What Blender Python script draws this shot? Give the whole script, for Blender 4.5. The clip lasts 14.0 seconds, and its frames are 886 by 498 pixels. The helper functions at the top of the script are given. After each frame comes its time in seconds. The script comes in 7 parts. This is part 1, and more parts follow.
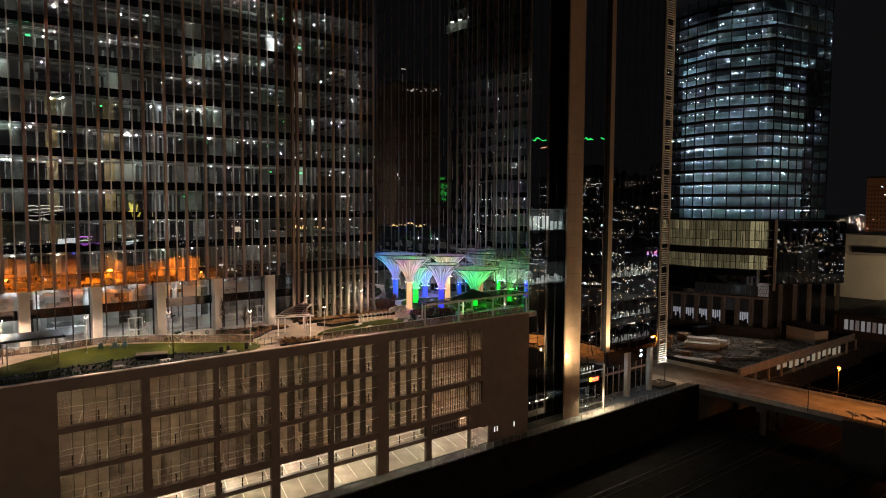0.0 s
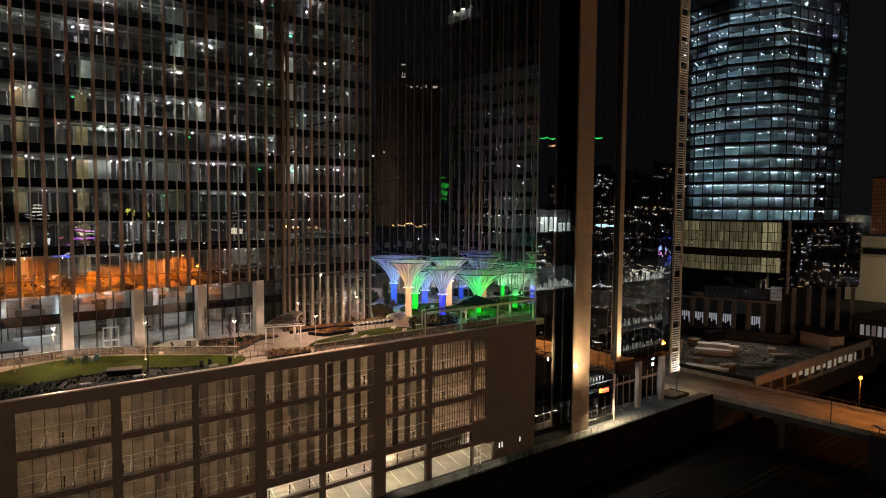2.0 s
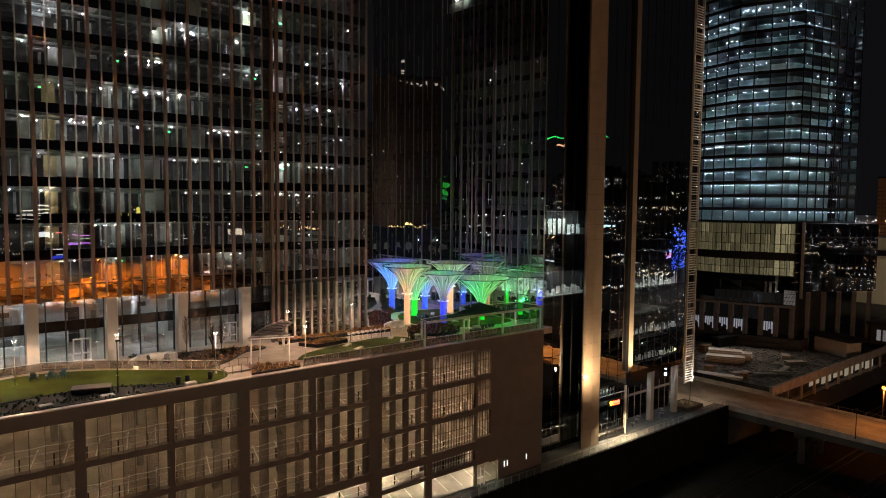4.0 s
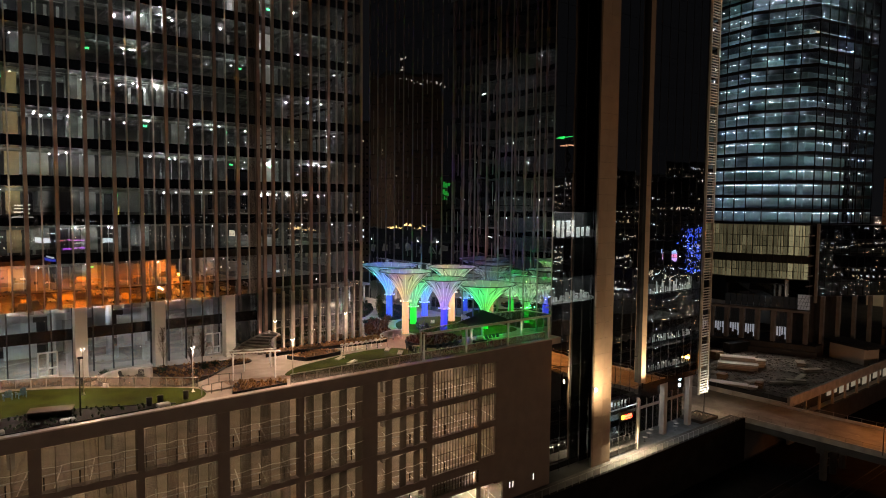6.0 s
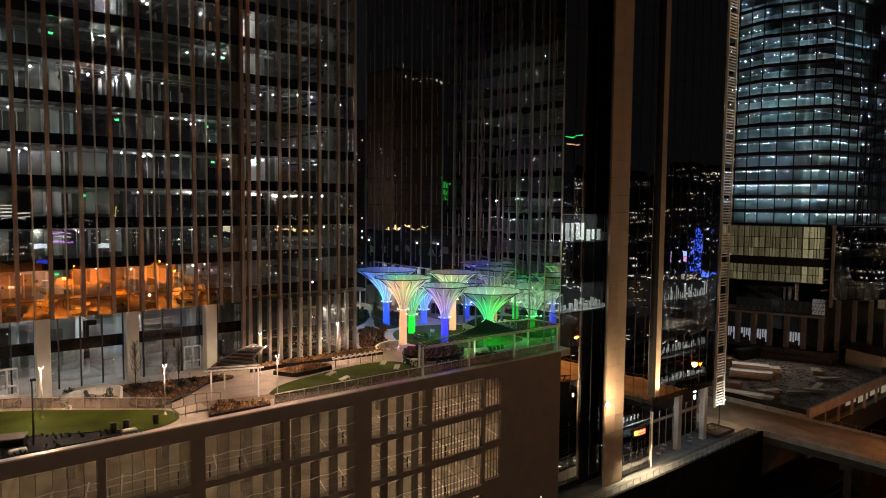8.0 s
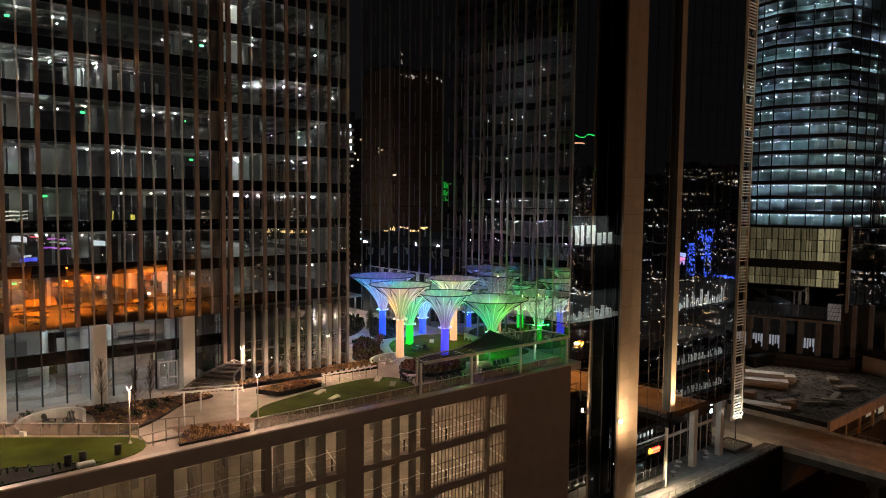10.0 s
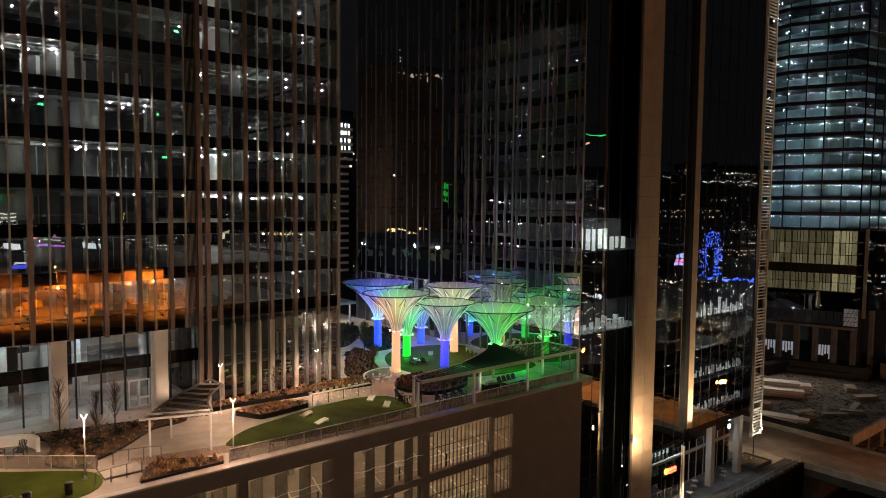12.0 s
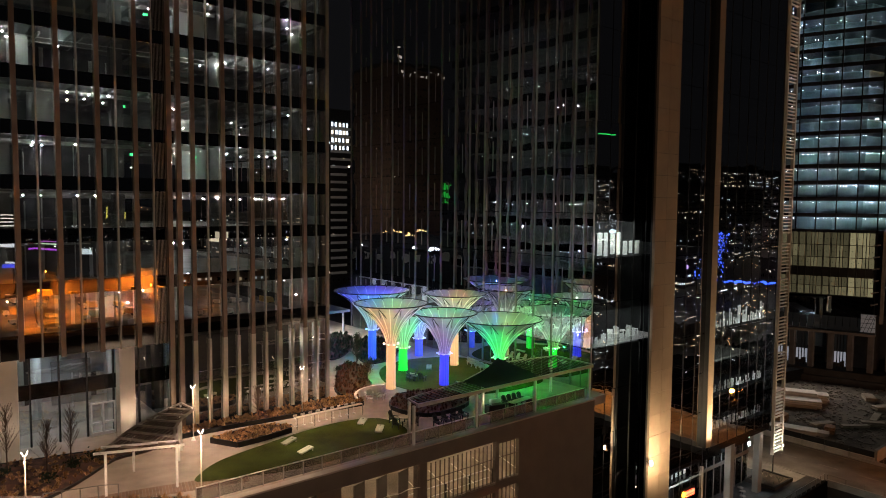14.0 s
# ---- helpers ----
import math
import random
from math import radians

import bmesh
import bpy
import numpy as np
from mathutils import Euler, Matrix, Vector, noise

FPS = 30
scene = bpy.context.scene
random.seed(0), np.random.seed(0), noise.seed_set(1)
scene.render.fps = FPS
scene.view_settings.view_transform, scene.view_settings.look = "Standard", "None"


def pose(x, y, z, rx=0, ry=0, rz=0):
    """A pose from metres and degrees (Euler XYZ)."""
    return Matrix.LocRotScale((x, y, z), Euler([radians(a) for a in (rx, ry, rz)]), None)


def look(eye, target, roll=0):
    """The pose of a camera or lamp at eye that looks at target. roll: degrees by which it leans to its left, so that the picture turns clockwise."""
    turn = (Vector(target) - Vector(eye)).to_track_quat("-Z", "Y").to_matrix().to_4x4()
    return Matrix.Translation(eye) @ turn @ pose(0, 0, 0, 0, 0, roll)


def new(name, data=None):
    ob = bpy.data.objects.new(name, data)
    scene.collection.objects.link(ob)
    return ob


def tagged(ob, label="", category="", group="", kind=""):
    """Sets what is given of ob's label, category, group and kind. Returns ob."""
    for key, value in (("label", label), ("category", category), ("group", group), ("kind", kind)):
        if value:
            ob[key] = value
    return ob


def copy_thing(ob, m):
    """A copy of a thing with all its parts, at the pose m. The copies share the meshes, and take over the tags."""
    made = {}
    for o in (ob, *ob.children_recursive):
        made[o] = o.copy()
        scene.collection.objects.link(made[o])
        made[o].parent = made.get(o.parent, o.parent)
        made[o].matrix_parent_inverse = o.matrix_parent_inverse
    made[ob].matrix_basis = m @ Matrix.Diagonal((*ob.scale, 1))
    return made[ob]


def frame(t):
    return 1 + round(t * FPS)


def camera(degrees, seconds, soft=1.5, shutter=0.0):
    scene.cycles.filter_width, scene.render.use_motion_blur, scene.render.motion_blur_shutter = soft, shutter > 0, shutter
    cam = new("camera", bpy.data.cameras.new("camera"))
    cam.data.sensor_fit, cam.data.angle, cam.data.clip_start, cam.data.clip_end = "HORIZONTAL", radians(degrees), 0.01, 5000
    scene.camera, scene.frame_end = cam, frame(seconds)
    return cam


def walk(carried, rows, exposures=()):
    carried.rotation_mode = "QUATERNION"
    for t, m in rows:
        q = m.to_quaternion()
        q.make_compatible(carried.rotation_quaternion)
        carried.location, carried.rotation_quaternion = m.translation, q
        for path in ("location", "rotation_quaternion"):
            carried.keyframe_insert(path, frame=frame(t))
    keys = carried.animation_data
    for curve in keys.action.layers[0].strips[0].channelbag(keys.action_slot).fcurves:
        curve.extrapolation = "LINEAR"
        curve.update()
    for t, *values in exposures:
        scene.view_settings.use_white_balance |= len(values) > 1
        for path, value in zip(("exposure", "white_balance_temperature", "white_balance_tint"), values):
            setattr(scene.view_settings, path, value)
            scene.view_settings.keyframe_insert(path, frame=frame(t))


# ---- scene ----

# camera: one straight flight towards the north-east, looking a little down
cam = camera(66.28, 14.0, 1.0)
ROWS = [  # seconds, place, turn to the left of north, tilt, roll
    (0.0, -62.940, -79.749, 39.675, -39.627, -3.880, 0.281),
    (1.0, -60.659, -76.805, 39.726, -39.627, -3.903, 0.338),
    (2.0, -58.391, -73.900, 39.777, -39.626, -3.921, 0.388),
    (3.0, -56.136, -71.033, 39.827, -39.623, -3.934, 0.432),
    (4.0, -53.893, -68.204, 39.876, -39.619, -3.942, 0.469),
    (5.0, -51.663, -65.413, 39.925, -39.614, -3.944, 0.499),
    (6.0, -49.445, -62.660, 39.973, -39.607, -3.942, 0.522),
    (7.0, -47.240, -59.946, 40.020, -39.598, -3.934, 0.539),
    (8.0, -45.048, -57.270, 40.067, -39.588, -3.921, 0.549),
    (9.0, -42.868, -54.632, 40.114, -39.577, -3.903, 0.553),
    (10.0, -40.700, -52.032, 40.159, -39.564, -3.880, 0.549),
    (11.0, -38.545, -49.470, 40.204, -39.549, -3.851, 0.539),
    (12.0, -36.403, -46.947, 40.249, -39.534, -3.818, 0.522),
    (13.0, -34.273, -44.462, 40.293, -39.516, -3.779, 0.498),
    (14.0, -32.156, -42.015, 40.336, -39.498, -3.735, 0.468),
]


def aimed(x, y, z, turn, tilt, roll):
    a, b = radians(turn), radians(tilt)
    return look((x, y, z), (x - math.sin(a) * math.cos(b), y + math.cos(a) * math.cos(b), z + math.sin(b)), roll)


walk(cam, [(row[0], aimed(*row[1:])) for row in ROWS])
scene.view_settings.exposure = 0.12

# world: night sky with a faint city glow
world = bpy.data.worlds.new("night")
scene.world = world
world.use_nodes = True
world.node_tree.nodes["Background"].inputs[0].default_value = (0.92, 0.92, 1.05, 1)
world.node_tree.nodes["Background"].inputs[1].default_value = 0.0042

GOLD, SODIUM, WARM = (1.0, 0.75, 0.45), (1.0, 0.27, 0.025), (1.0, 0.67, 0.46)


def lamp(name, kind, m, power, color, size=0.3, angle=120, blend=0.6):
    data = bpy.data.lights.new(name, kind)
    data.energy, data.color = power, color
    if kind == "SPOT":
        data.spot_size, data.spot_blend, data.shadow_soft_size = radians(angle), blend, size
    elif kind == "AREA":
        data.size = size
    else:
        data.shadow_soft_size = size
    ob = new(name, data)
    ob.matrix_world = m
    return ob


# ---- mesh helpers ----
class Shape:
    """Gathers corners and faces of one mesh."""

    def __init__(self):
        self.v, self.f, self.s = [], [], []

    def add(self, verts, faces, smooth=False):
        n = len(self.v)
        self.v += [tuple(p) for p in verts]
        self.f += [tuple(n + i for i in face) for face in faces]
        self.s += [smooth] * len(faces)
        return self

    def box(self, x0, x1, y0, y1, z0, z1, m=None):
        p = [(x, y, z) for z in (z0, z1) for y in (y0, y1) for x in (x0, x1)]
        if m is not None:
            p = [m @ Vector(q) for q in p]
        return self.add(p, [(0, 2, 3, 1), (4, 5, 7, 6), (0, 1, 5, 4), (2, 6, 7, 3), (0, 4, 6, 2), (1, 3, 7, 5)])

    def cbox(self, x0, x1, y0, y1, z0, z1, c=0.02, m=None):
        """A box with bevelled edges."""
        bm = bmesh.new()
        bmesh.ops.create_cube(bm, size=1)
        for v in bm.verts:
            v.co = ((x0 + x1) / 2 + v.co.x * (x1 - x0), (y0 + y1) / 2 + v.co.y * (y1 - y0), (z0 + z1) / 2 + v.co.z * (z1 - z0))
        bmesh.ops.bevel(bm, geom=bm.edges[:], offset=c, segments=1, affect="EDGES", profile=0.5)
        if m is not None:
            bm.transform(m)
        bm.verts.index_update()
        self.add([v.co for v in bm.verts], [[v.index for v in f.verts] for f in bm.faces])
        bm.free()
        return self

    def lathe(self, rings, sides=24, at=(0, 0), smooth=True, caps=True, flute=0.0, flutes=0):
        p, f, n = [], [], len(rings)
        for r, z in rings:
            for i in range(sides):
                a = 2 * math.pi * i / sides
                q = r * (1 + flute * math.cos(flutes * a)) if flutes else r
                p.append((at[0] + q * math.cos(a), at[1] + q * math.sin(a), z))
        for k in range(n - 1):
            for i in range(sides):
                j = (i + 1) % sides
                f.append((k * sides + i, k * sides + j, (k + 1) * sides + j, (k + 1) * sides + i))
        self.add(p, f, smooth)
        if caps:
            self.f += [tuple(len(self.v) - len(p) + i for i in reversed(range(sides))), tuple(len(self.v) - sides + i for i in range(sides))]
            self.s += [False, False]
        return self

    def tube(self, points, r, sides=8, closed=False, r1=None):
        pts = [Vector(q) for q in points]
        n, p, f = len(pts), [], []
        for k, q in enumerate(pts):
            a = pts[(k - 1) % n] if (closed or k) else pts[k]
            b = pts[(k + 1) % n] if (closed or k < n - 1) else pts[k]
            d = (b - a).normalized()
            u = d.cross(Vector((0, 0, 1)))
            u = u.normalized() if u.length > 1e-4 else Vector((1, 0, 0))
            w = u.cross(d)
            rad = r if r1 is None else r + (r1 - r) * k / max(1, n - 1)
            for i in range(sides):
                t = 2 * math.pi * (i + 0.5) / sides
                p.append(q + rad * (math.cos(t) * u + math.sin(t) * w))
        for k in range(n if closed else n - 1):
            for i in range(sides):
                a, b = k * sides, ((k + 1) % n) * sides
                j = (i + 1) % sides
                f.append((a + i, a + j, b + j, b + i))
        if not closed:
            f += [tuple(reversed(range(sides))), tuple((n - 1) * sides + i for i in range(sides))]
        return self.add(p, f, sides > 4)

    def slab(self, outline, z0, z1):
        n = len(outline)
        p = [(x, y, z0) for x, y in outline] + [(x, y, z1) for x, y in outline]
        return self.add(p, [tuple(reversed(range(n))), tuple(range(n, 2 * n))] + [(i, (i + 1) % n, n + (i + 1) % n, n + i) for i in range(n)])

    def mesh(self, name, material):
        me = bpy.data.meshes.new(name)
        me.from_pydata(self.v, [], self.f)
        me.polygons.foreach_set("use_smooth", self.s)
        me.materials.append(material)
        me.update()
        return me


def thing(name, label, category, at=(0, 0, 0), turn=0, group="", kind=""):
    ob = new(name)
    ob.empty_display_size = 0.2
    ob.matrix_basis = pose(*at, 0, 0, turn)
    return tagged(ob, label, category, group, kind)


def part(name, shape, material, parent, label="", at=None):
    """One mesh under a thing or part; shape may be a Shape or a mesh that is shared."""
    me = shape.mesh(name, material) if isinstance(shape, Shape) else shape
    ob = new(name, me)
    ob.parent = parent
    if at is not None:
        ob.matrix_basis = at if isinstance(at, Matrix) else Matrix.Translation(at)
    return tagged(ob, label)


def solo(name, shape, material, label, category="", kind="", group=""):
    return tagged(new(name, shape.mesh(name, material)), label, category, group, kind)


# ---- materials ----
def mat(name, color, rough=0.6, metal=0.0, vary=0.15, scale=1.5, bump=0.15, fine=40.0, emit=None, power=0.0, spread=0.0):
    m = bpy.data.materials.new(name)
    m.use_nodes = True
    nt = m.node_tree
    b = nt.nodes["Principled BSDF"]
    b.inputs["Roughness"].default_value, b.inputs["Metallic"].default_value = rough, metal
    co = nt.nodes.new("ShaderNodeTexCoord")
    big, small = nt.nodes.new("ShaderNodeTexNoise"), nt.nodes.new("ShaderNodeTexNoise")
    big.inputs["Scale"].default_value, small.inputs["Scale"].default_value = scale, fine
    big.inputs["Detail"].default_value, small.inputs["Detail"].default_value = 5, 3
    for n in (big, small):
        nt.links.new(co.outputs["Object"], n.inputs["Vector"])
    add = nt.nodes.new("ShaderNodeMath")
    add.operation = "MULTIPLY_ADD"
    add.inputs[1].default_value = 0.45
    nt.links.new(small.outputs["Fac"], add.inputs[0])
    nt.links.new(big.outputs["Fac"], add.inputs[2])
    last = add.outputs[0]
    if spread:
        info, mix = nt.nodes.new("ShaderNodeObjectInfo"), nt.nodes.new("ShaderNodeMath")
        mix.operation, mix.inputs[1].default_value = "MULTIPLY_ADD", spread
        nt.links.new(info.outputs["Random"], mix.inputs[0])
        nt.links.new(last, mix.inputs[2])
        last = mix.outputs[0]
    ramp = nt.nodes.new("ShaderNodeValToRGB")
    lo, hi = [tuple(min(1, c * k) for c in color[:3]) + (1,) for k in (1 - vary * 1.6, 1 + vary)]
    ramp.color_ramp.elements[0].position, ramp.color_ramp.elements[1].position = 0.45, 0.95 + spread * 0.7
    ramp.color_ramp.elements[0].color, ramp.color_ramp.elements[1].color = lo, hi
    nt.links.new(last, ramp.inputs[0])
    nt.links.new(ramp.outputs[0], b.inputs["Base Color"])
    if bump:
        bp = nt.nodes.new("ShaderNodeBump")
        bp.inputs["Strength"].default_value, bp.inputs["Distance"].default_value = bump, 0.02
        nt.links.new(small.outputs["Fac"], bp.inputs["Height"])
        nt.links.new(bp.outputs[0], b.inputs["Normal"])
    if emit:
        b.inputs["Emission Color"].default_value, b.inputs["Emission Strength"].default_value = (*emit, 1), power
    return m


def glow(name, color, power):
    m = bpy.data.materials.new(name)
    m.use_nodes = True
    b = m.node_tree.nodes["Principled BSDF"]
    b.inputs["Base Color"].default_value = (0.5, 0.5, 0.5, 1)
    b.inputs["Emission Color"].default_value, b.inputs["Emission Strength"].default_value = (*color, 1), power
    return m


def glass(name, tint, mirror, wave=0.0, wscale=0.35, gloss=(1, 1, 1), rough=0.0):
    """Coated pane: sees through with a tint, mirrors the rest, with the gentle waves of tempered glass."""
    m = bpy.data.materials.new(name)
    m.use_nodes = True
    nt = m.node_tree
    nt.nodes.remove(nt.nodes["Principled BSDF"])
    out = nt.nodes["Material Output"]
    clear, shine, mix = nt.nodes.new("ShaderNodeBsdfTransparent"), nt.nodes.new("ShaderNodeBsdfGlossy"), nt.nodes.new("ShaderNodeMixShader")
    clear.inputs[0].default_value = (*tint, 1)
    shine.inputs["Color"].default_value, shine.inputs["Roughness"].default_value = (*gloss, 1), rough
    fr, mr = nt.nodes.new("ShaderNodeFresnel"), nt.nodes.new("ShaderNodeMapRange")
    fr.inputs["IOR"].default_value = 1.5
    mr.inputs["To Min"].default_value, mr.inputs["To Max"].default_value = mirror, 1.0
    nt.links.new(fr.outputs[0], mr.inputs["Value"])
    nt.links.new(mr.outputs[0], mix.inputs[0])
    nt.links.new(clear.outputs[0], mix.inputs[1])
    nt.links.new(shine.outputs[0], mix.inputs[2])
    if wave:
        co, no, bp = nt.nodes.new("ShaderNodeTexCoord"), nt.nodes.new("ShaderNodeTexNoise"), nt.nodes.new("ShaderNodeBump")
        no.inputs["Scale"].default_value, no.inputs["Detail"].default_value = wscale, 1
        bp.inputs["Strength"].default_value, bp.inputs["Distance"].default_value = 1.0, wave
        nt.links.new(co.outputs["Object"], no.inputs["Vector"])
        nt.links.new(no.outputs["Fac"], bp.inputs["Height"])
        nt.links.new(bp.outputs[0], shine.inputs["Normal"])
        nt.links.new(bp.outputs[0], fr.inputs["Normal"])
    nt.links.new(mix.outputs[0], out.inputs["Surface"])
    return m


M_ASPHALT = mat("asphalt", (0.035, 0.034, 0.033), 0.85, 0, 0.35, 0.25, 0.3, 30)
M_ROAD = mat("worn concrete road", (0.20, 0.185, 0.165), 0.8, 0, 0.3, 0.3, 0.25, 25)
M_DIRT = mat("bare dirt", (0.15, 0.125, 0.10), 0.95, 0, 0.6, 0.22, 0.6, 8)
M_CONC = mat("concrete", (0.33, 0.31, 0.28), 0.8, 0, 0.2, 0.6, 0.2, 20)
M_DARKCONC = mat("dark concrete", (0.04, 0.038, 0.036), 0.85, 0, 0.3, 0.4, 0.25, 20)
M_PAVE = mat("terrace paving", (0.36, 0.30, 0.25), 0.75, 0, 0.18, 0.7, 0.15, 18)
M_BROWN = mat("brown metal cladding", (0.135, 0.105, 0.085), 0.55, 0.0, 0.12, 0.5, 0.05, 30)
M_COPING = mat("coping metal", (0.44, 0.38, 0.33), 0.35, 0.2, 0.1, 1.0, 0.05, 30)
M_DECK = mat("parking deck", (0.34, 0.285, 0.22), 0.8, 0, 0.2, 0.35, 0.15, 15)
M_LINE = mat("stall paint", (0.75, 0.72, 0.62), 0.7, 0, 0.15, 3, 0.05, 30)
M_BLACK = mat("black metal", (0.012, 0.012, 0.013), 0.45, 0.2, 0.2, 2, 0.05, 40)
M_SPANDREL = mat("dark spandrel glass", (0.006, 0.006, 0.007), 0.12, 0.0, 0.2, 1.0, 0.0, 10)
M_FIN = mat("bronze fin", (0.185, 0.128, 0.100), 0.4, 0.35, 0.12, 1.0, 0.03, 30)
M_MULL = mat("thin mullion", (0.24, 0.22, 0.20), 0.4, 0.5, 0.12, 1.0, 0.03, 30)
M_INT = mat("interior concrete", (0.24, 0.24, 0.235), 0.85, 0, 0.25, 0.4, 0.1, 15)
M_WALLW = mat("white plaster", (0.66, 0.68, 0.68), 0.8, 0, 0.08, 0.5, 0.05, 20)
M_COLW = mat("pale column cladding", (0.74, 0.70, 0.64), 0.55, 0, 0.06, 0.8, 0.04, 25)
M_GRASS = mat("artificial turf", (0.042, 0.053, 0.006), 0.9, 0, 0.35, 0.4, 0.5, 60)
M_MULCH = mat("planting soil", (0.085, 0.040, 0.024), 0.95, 0, 0.5, 1.5, 0.6, 20)
M_STONE = mat("pilaster stone", (0.24, 0.175, 0.12), 0.6, 0, 0.12, 0.5, 0.08, 15, spread=0.12)
M_WHITE = mat("white metal", (0.75, 0.74, 0.71), 0.5, 0, 0.06, 2, 0.03, 40)
M_PALE = mat("pale wall panel", (0.44, 0.40, 0.33), 0.8, 0, 0.1, 0.3, 0.05, 15)
M_DOT = glow("ceiling lamp", (0.97, 0.98, 0.90), 395)
M_DOTW = glow("warm ceiling lamp", (1.0, 0.82, 0.52), 110)
M_TUBE = glow("garage luminaire", (1.0, 0.74, 0.48), 58)
M_TUBEB = glow("bright garage luminaire", (1.0, 0.88, 0.68), 230)
M_GLASS = glass("tower glass", (0.55, 0.58, 0.57), 0.30, 0.006, 0.6)
M_BANDGLASS = glass("black band glass", (0, 0, 0), 0.17, 0.005, 0.5)
M_LOBBY = glass("lobby glass", (0.72, 0.78, 0.80), 0.20, 0.006, 0.5)
M_MIRROR = glass("dark mirror glass", (0.06, 0.065, 0.07), 0.54, 0.008, 0.45)
M_ANNEX = glass("annex glass", (0.06, 0.065, 0.07), 0.42, 0.005, 0.3, rough=0.02)
M_GRASS.node_tree.nodes["Principled BSDF"].inputs["Specular IOR Level"].default_value = 0.08
M_FARGLASS = glass("far tower glass", (0.60, 0.72, 0.76), 0.12, 0.01, 0.3)

T = 20.9  # terrace level

# ---- ground, rail cutting, road ----
g = Shape()
g.add([(-3000, -2.6, 0), (73, -2.6, 0), (73, 3000, 0), (-3000, 3000, 0)], [(0, 1, 2, 3)])
g.add([(73, -2.6, 0), (3000, -2.6, 0), (3000, 3000, 0), (73, 3000, 0)], [(0, 1, 2, 3)])
g.add([(-3000, -2.6, 0), (-3000, -2.6, -8), (3000, -2.6, -8), (3000, -2.6, 0)], [(0, 1, 2, 3)])
g.add([(-3000, -84, -8), (3000, -84, -8), (3000, -2.6, -8), (-3000, -2.6, -8)], [(0, 1, 2, 3)])
g.add([(-3000, -84, 0), (3000, -84, 0), (3000, -84, -8), (-3000, -84, -8)], [(0, 1, 2, 3)])
g.add([(-3000, -3000, 0), (3000, -3000, 0), (3000, -84, 0), (-3000, -84, 0)], [(0, 1, 2, 3)])
solo("ground", g, M_ASPHALT, "dark ground with a sunken rail cutting", "ground", "structure")

# ---- parking garage ----
gar = thing("parking_garage", "brown metal-clad parking garage with lit open decks", "garage", (0, 0, 0))
COLS = [(-50.6, -49.4), (-41.0, -40.1), (-32.7, -32.1), (-25.4, -24.2), (-16.9, -16.2), (-9.0, -7.0), (0.0, 1.0)]
XW, XE = -82.0, 22.4
body = Shape()
body.box(XW, -49.4, 0, 0.4, 0, 20.9)
body.box(11.6, XE, 0, 0.4, 3.0, 20.9)
body.box(13.2, XE, 0, 0.4, 0, 3.0)
body.box(-49.4, 11.6, 0, 0.4, 19.6, 20.9)
for a, b in COLS[1:]:
    body.box(a, b, -0.02, 0.5, 0, 19.6)
body.box(8.7, 9.1, 0, 0.4, 0, 19.6)
body.box(9.1, 11.6, 0, 0.4, 15.2, 15.9).box(9.1, 11.6, 0, 0.4, 19.3, 19.6)
body.box(9.1, 11.6, 0, 0.4, 3.2, 7.0)
part("cladding", body, M_BROWN, gar)
part("side_wall", Shape().box(XE - 0.4, XE, 0.4, 2.4, 0, 20.9), M_BROWN, gar)
cop = Shape().box(XW, XE + 0.05, -0.12, 0.55, 20.9, 21.02)
part("coping", cop, M_COPING, gar, "pale metal coping")
for z0, z1 in ((15.05, 15.75), (10.55, 11.25), (5.6, 6.7), (3.3, 3.85)):
    part("slab_edge", Shape().box(-49.4, 8.7, -0.05, 0.6, z0, z1), M_BROWN, gar)
for z in (15.4, 10.9, 6.1, 3.5):
    part("deck", Shape().box(XW + 1, XE - 0.5, 0.6, 34, z - 0.35, z), M_DECK, gar, "concrete parking deck")
part("deck", Shape().box(XW + 1, XE - 0.5, 0.6, 34, 0.004, 0.05), M_DECK, gar, "concrete parking deck")
part("back_wall", Shape().box(XW, XE, 34, 34.4, 0, 20.0), M_CONC, gar)

# ---- terrace slab ----
solo("terrace_floor", Shape().box(XW, 24.9, 0.55, 75, 20.0, T), M_PAVE, "pale concrete terrace paving on the garage roof", "floor", "structure")

# ---- office tower over the terrace ----
tower = thing("office_tower", "glass office tower with bronze fins and lit floors", "building", (0, 0, 0))
FY, EX, TOPZ, STOREY = 16.0, 1.1, 101.0, 3.98
BANDS = [37.25 + STOREY * k for k in range(-1, 16)]  # undersides of the dark spandrels
WESTX = -79.0
for z in BANDS:
    sp = Shape().box(WESTX, EX, FY, FY + 0.25, z, z + 1.05)
    sp.box(EX - 0.25, EX, FY + 0.25, 54, z, z + 1.05)
    part("spandrel", sp, M_BANDGLASS, tower, "black spandrel band")
sp = Shape().box(WESTX, -13.4, FY + 0.12, FY + 0.25, 28.6, 30.4).box(WESTX, EX, FY - 0.06, FY, 30.32, 30.42)
sp.box(-13.4, EX, FY, FY + 0.25, 29.2, 30.4).box(EX - 0.25, EX, FY + 0.25, 54, 29.2, 30.4)
part("spandrel", sp, M_BANDGLASS, tower, "black spandrel band")
part("soffit", Shape().box(WESTX, -13.4, FY + 0.25, 19.3, 28.6, 28.9), M_WHITE, tower)
FIN_X = [-16.43 + 2.74 * k for k in range(-22, 1)] + [-11.91 + 2.61 * k for k in range(5)]
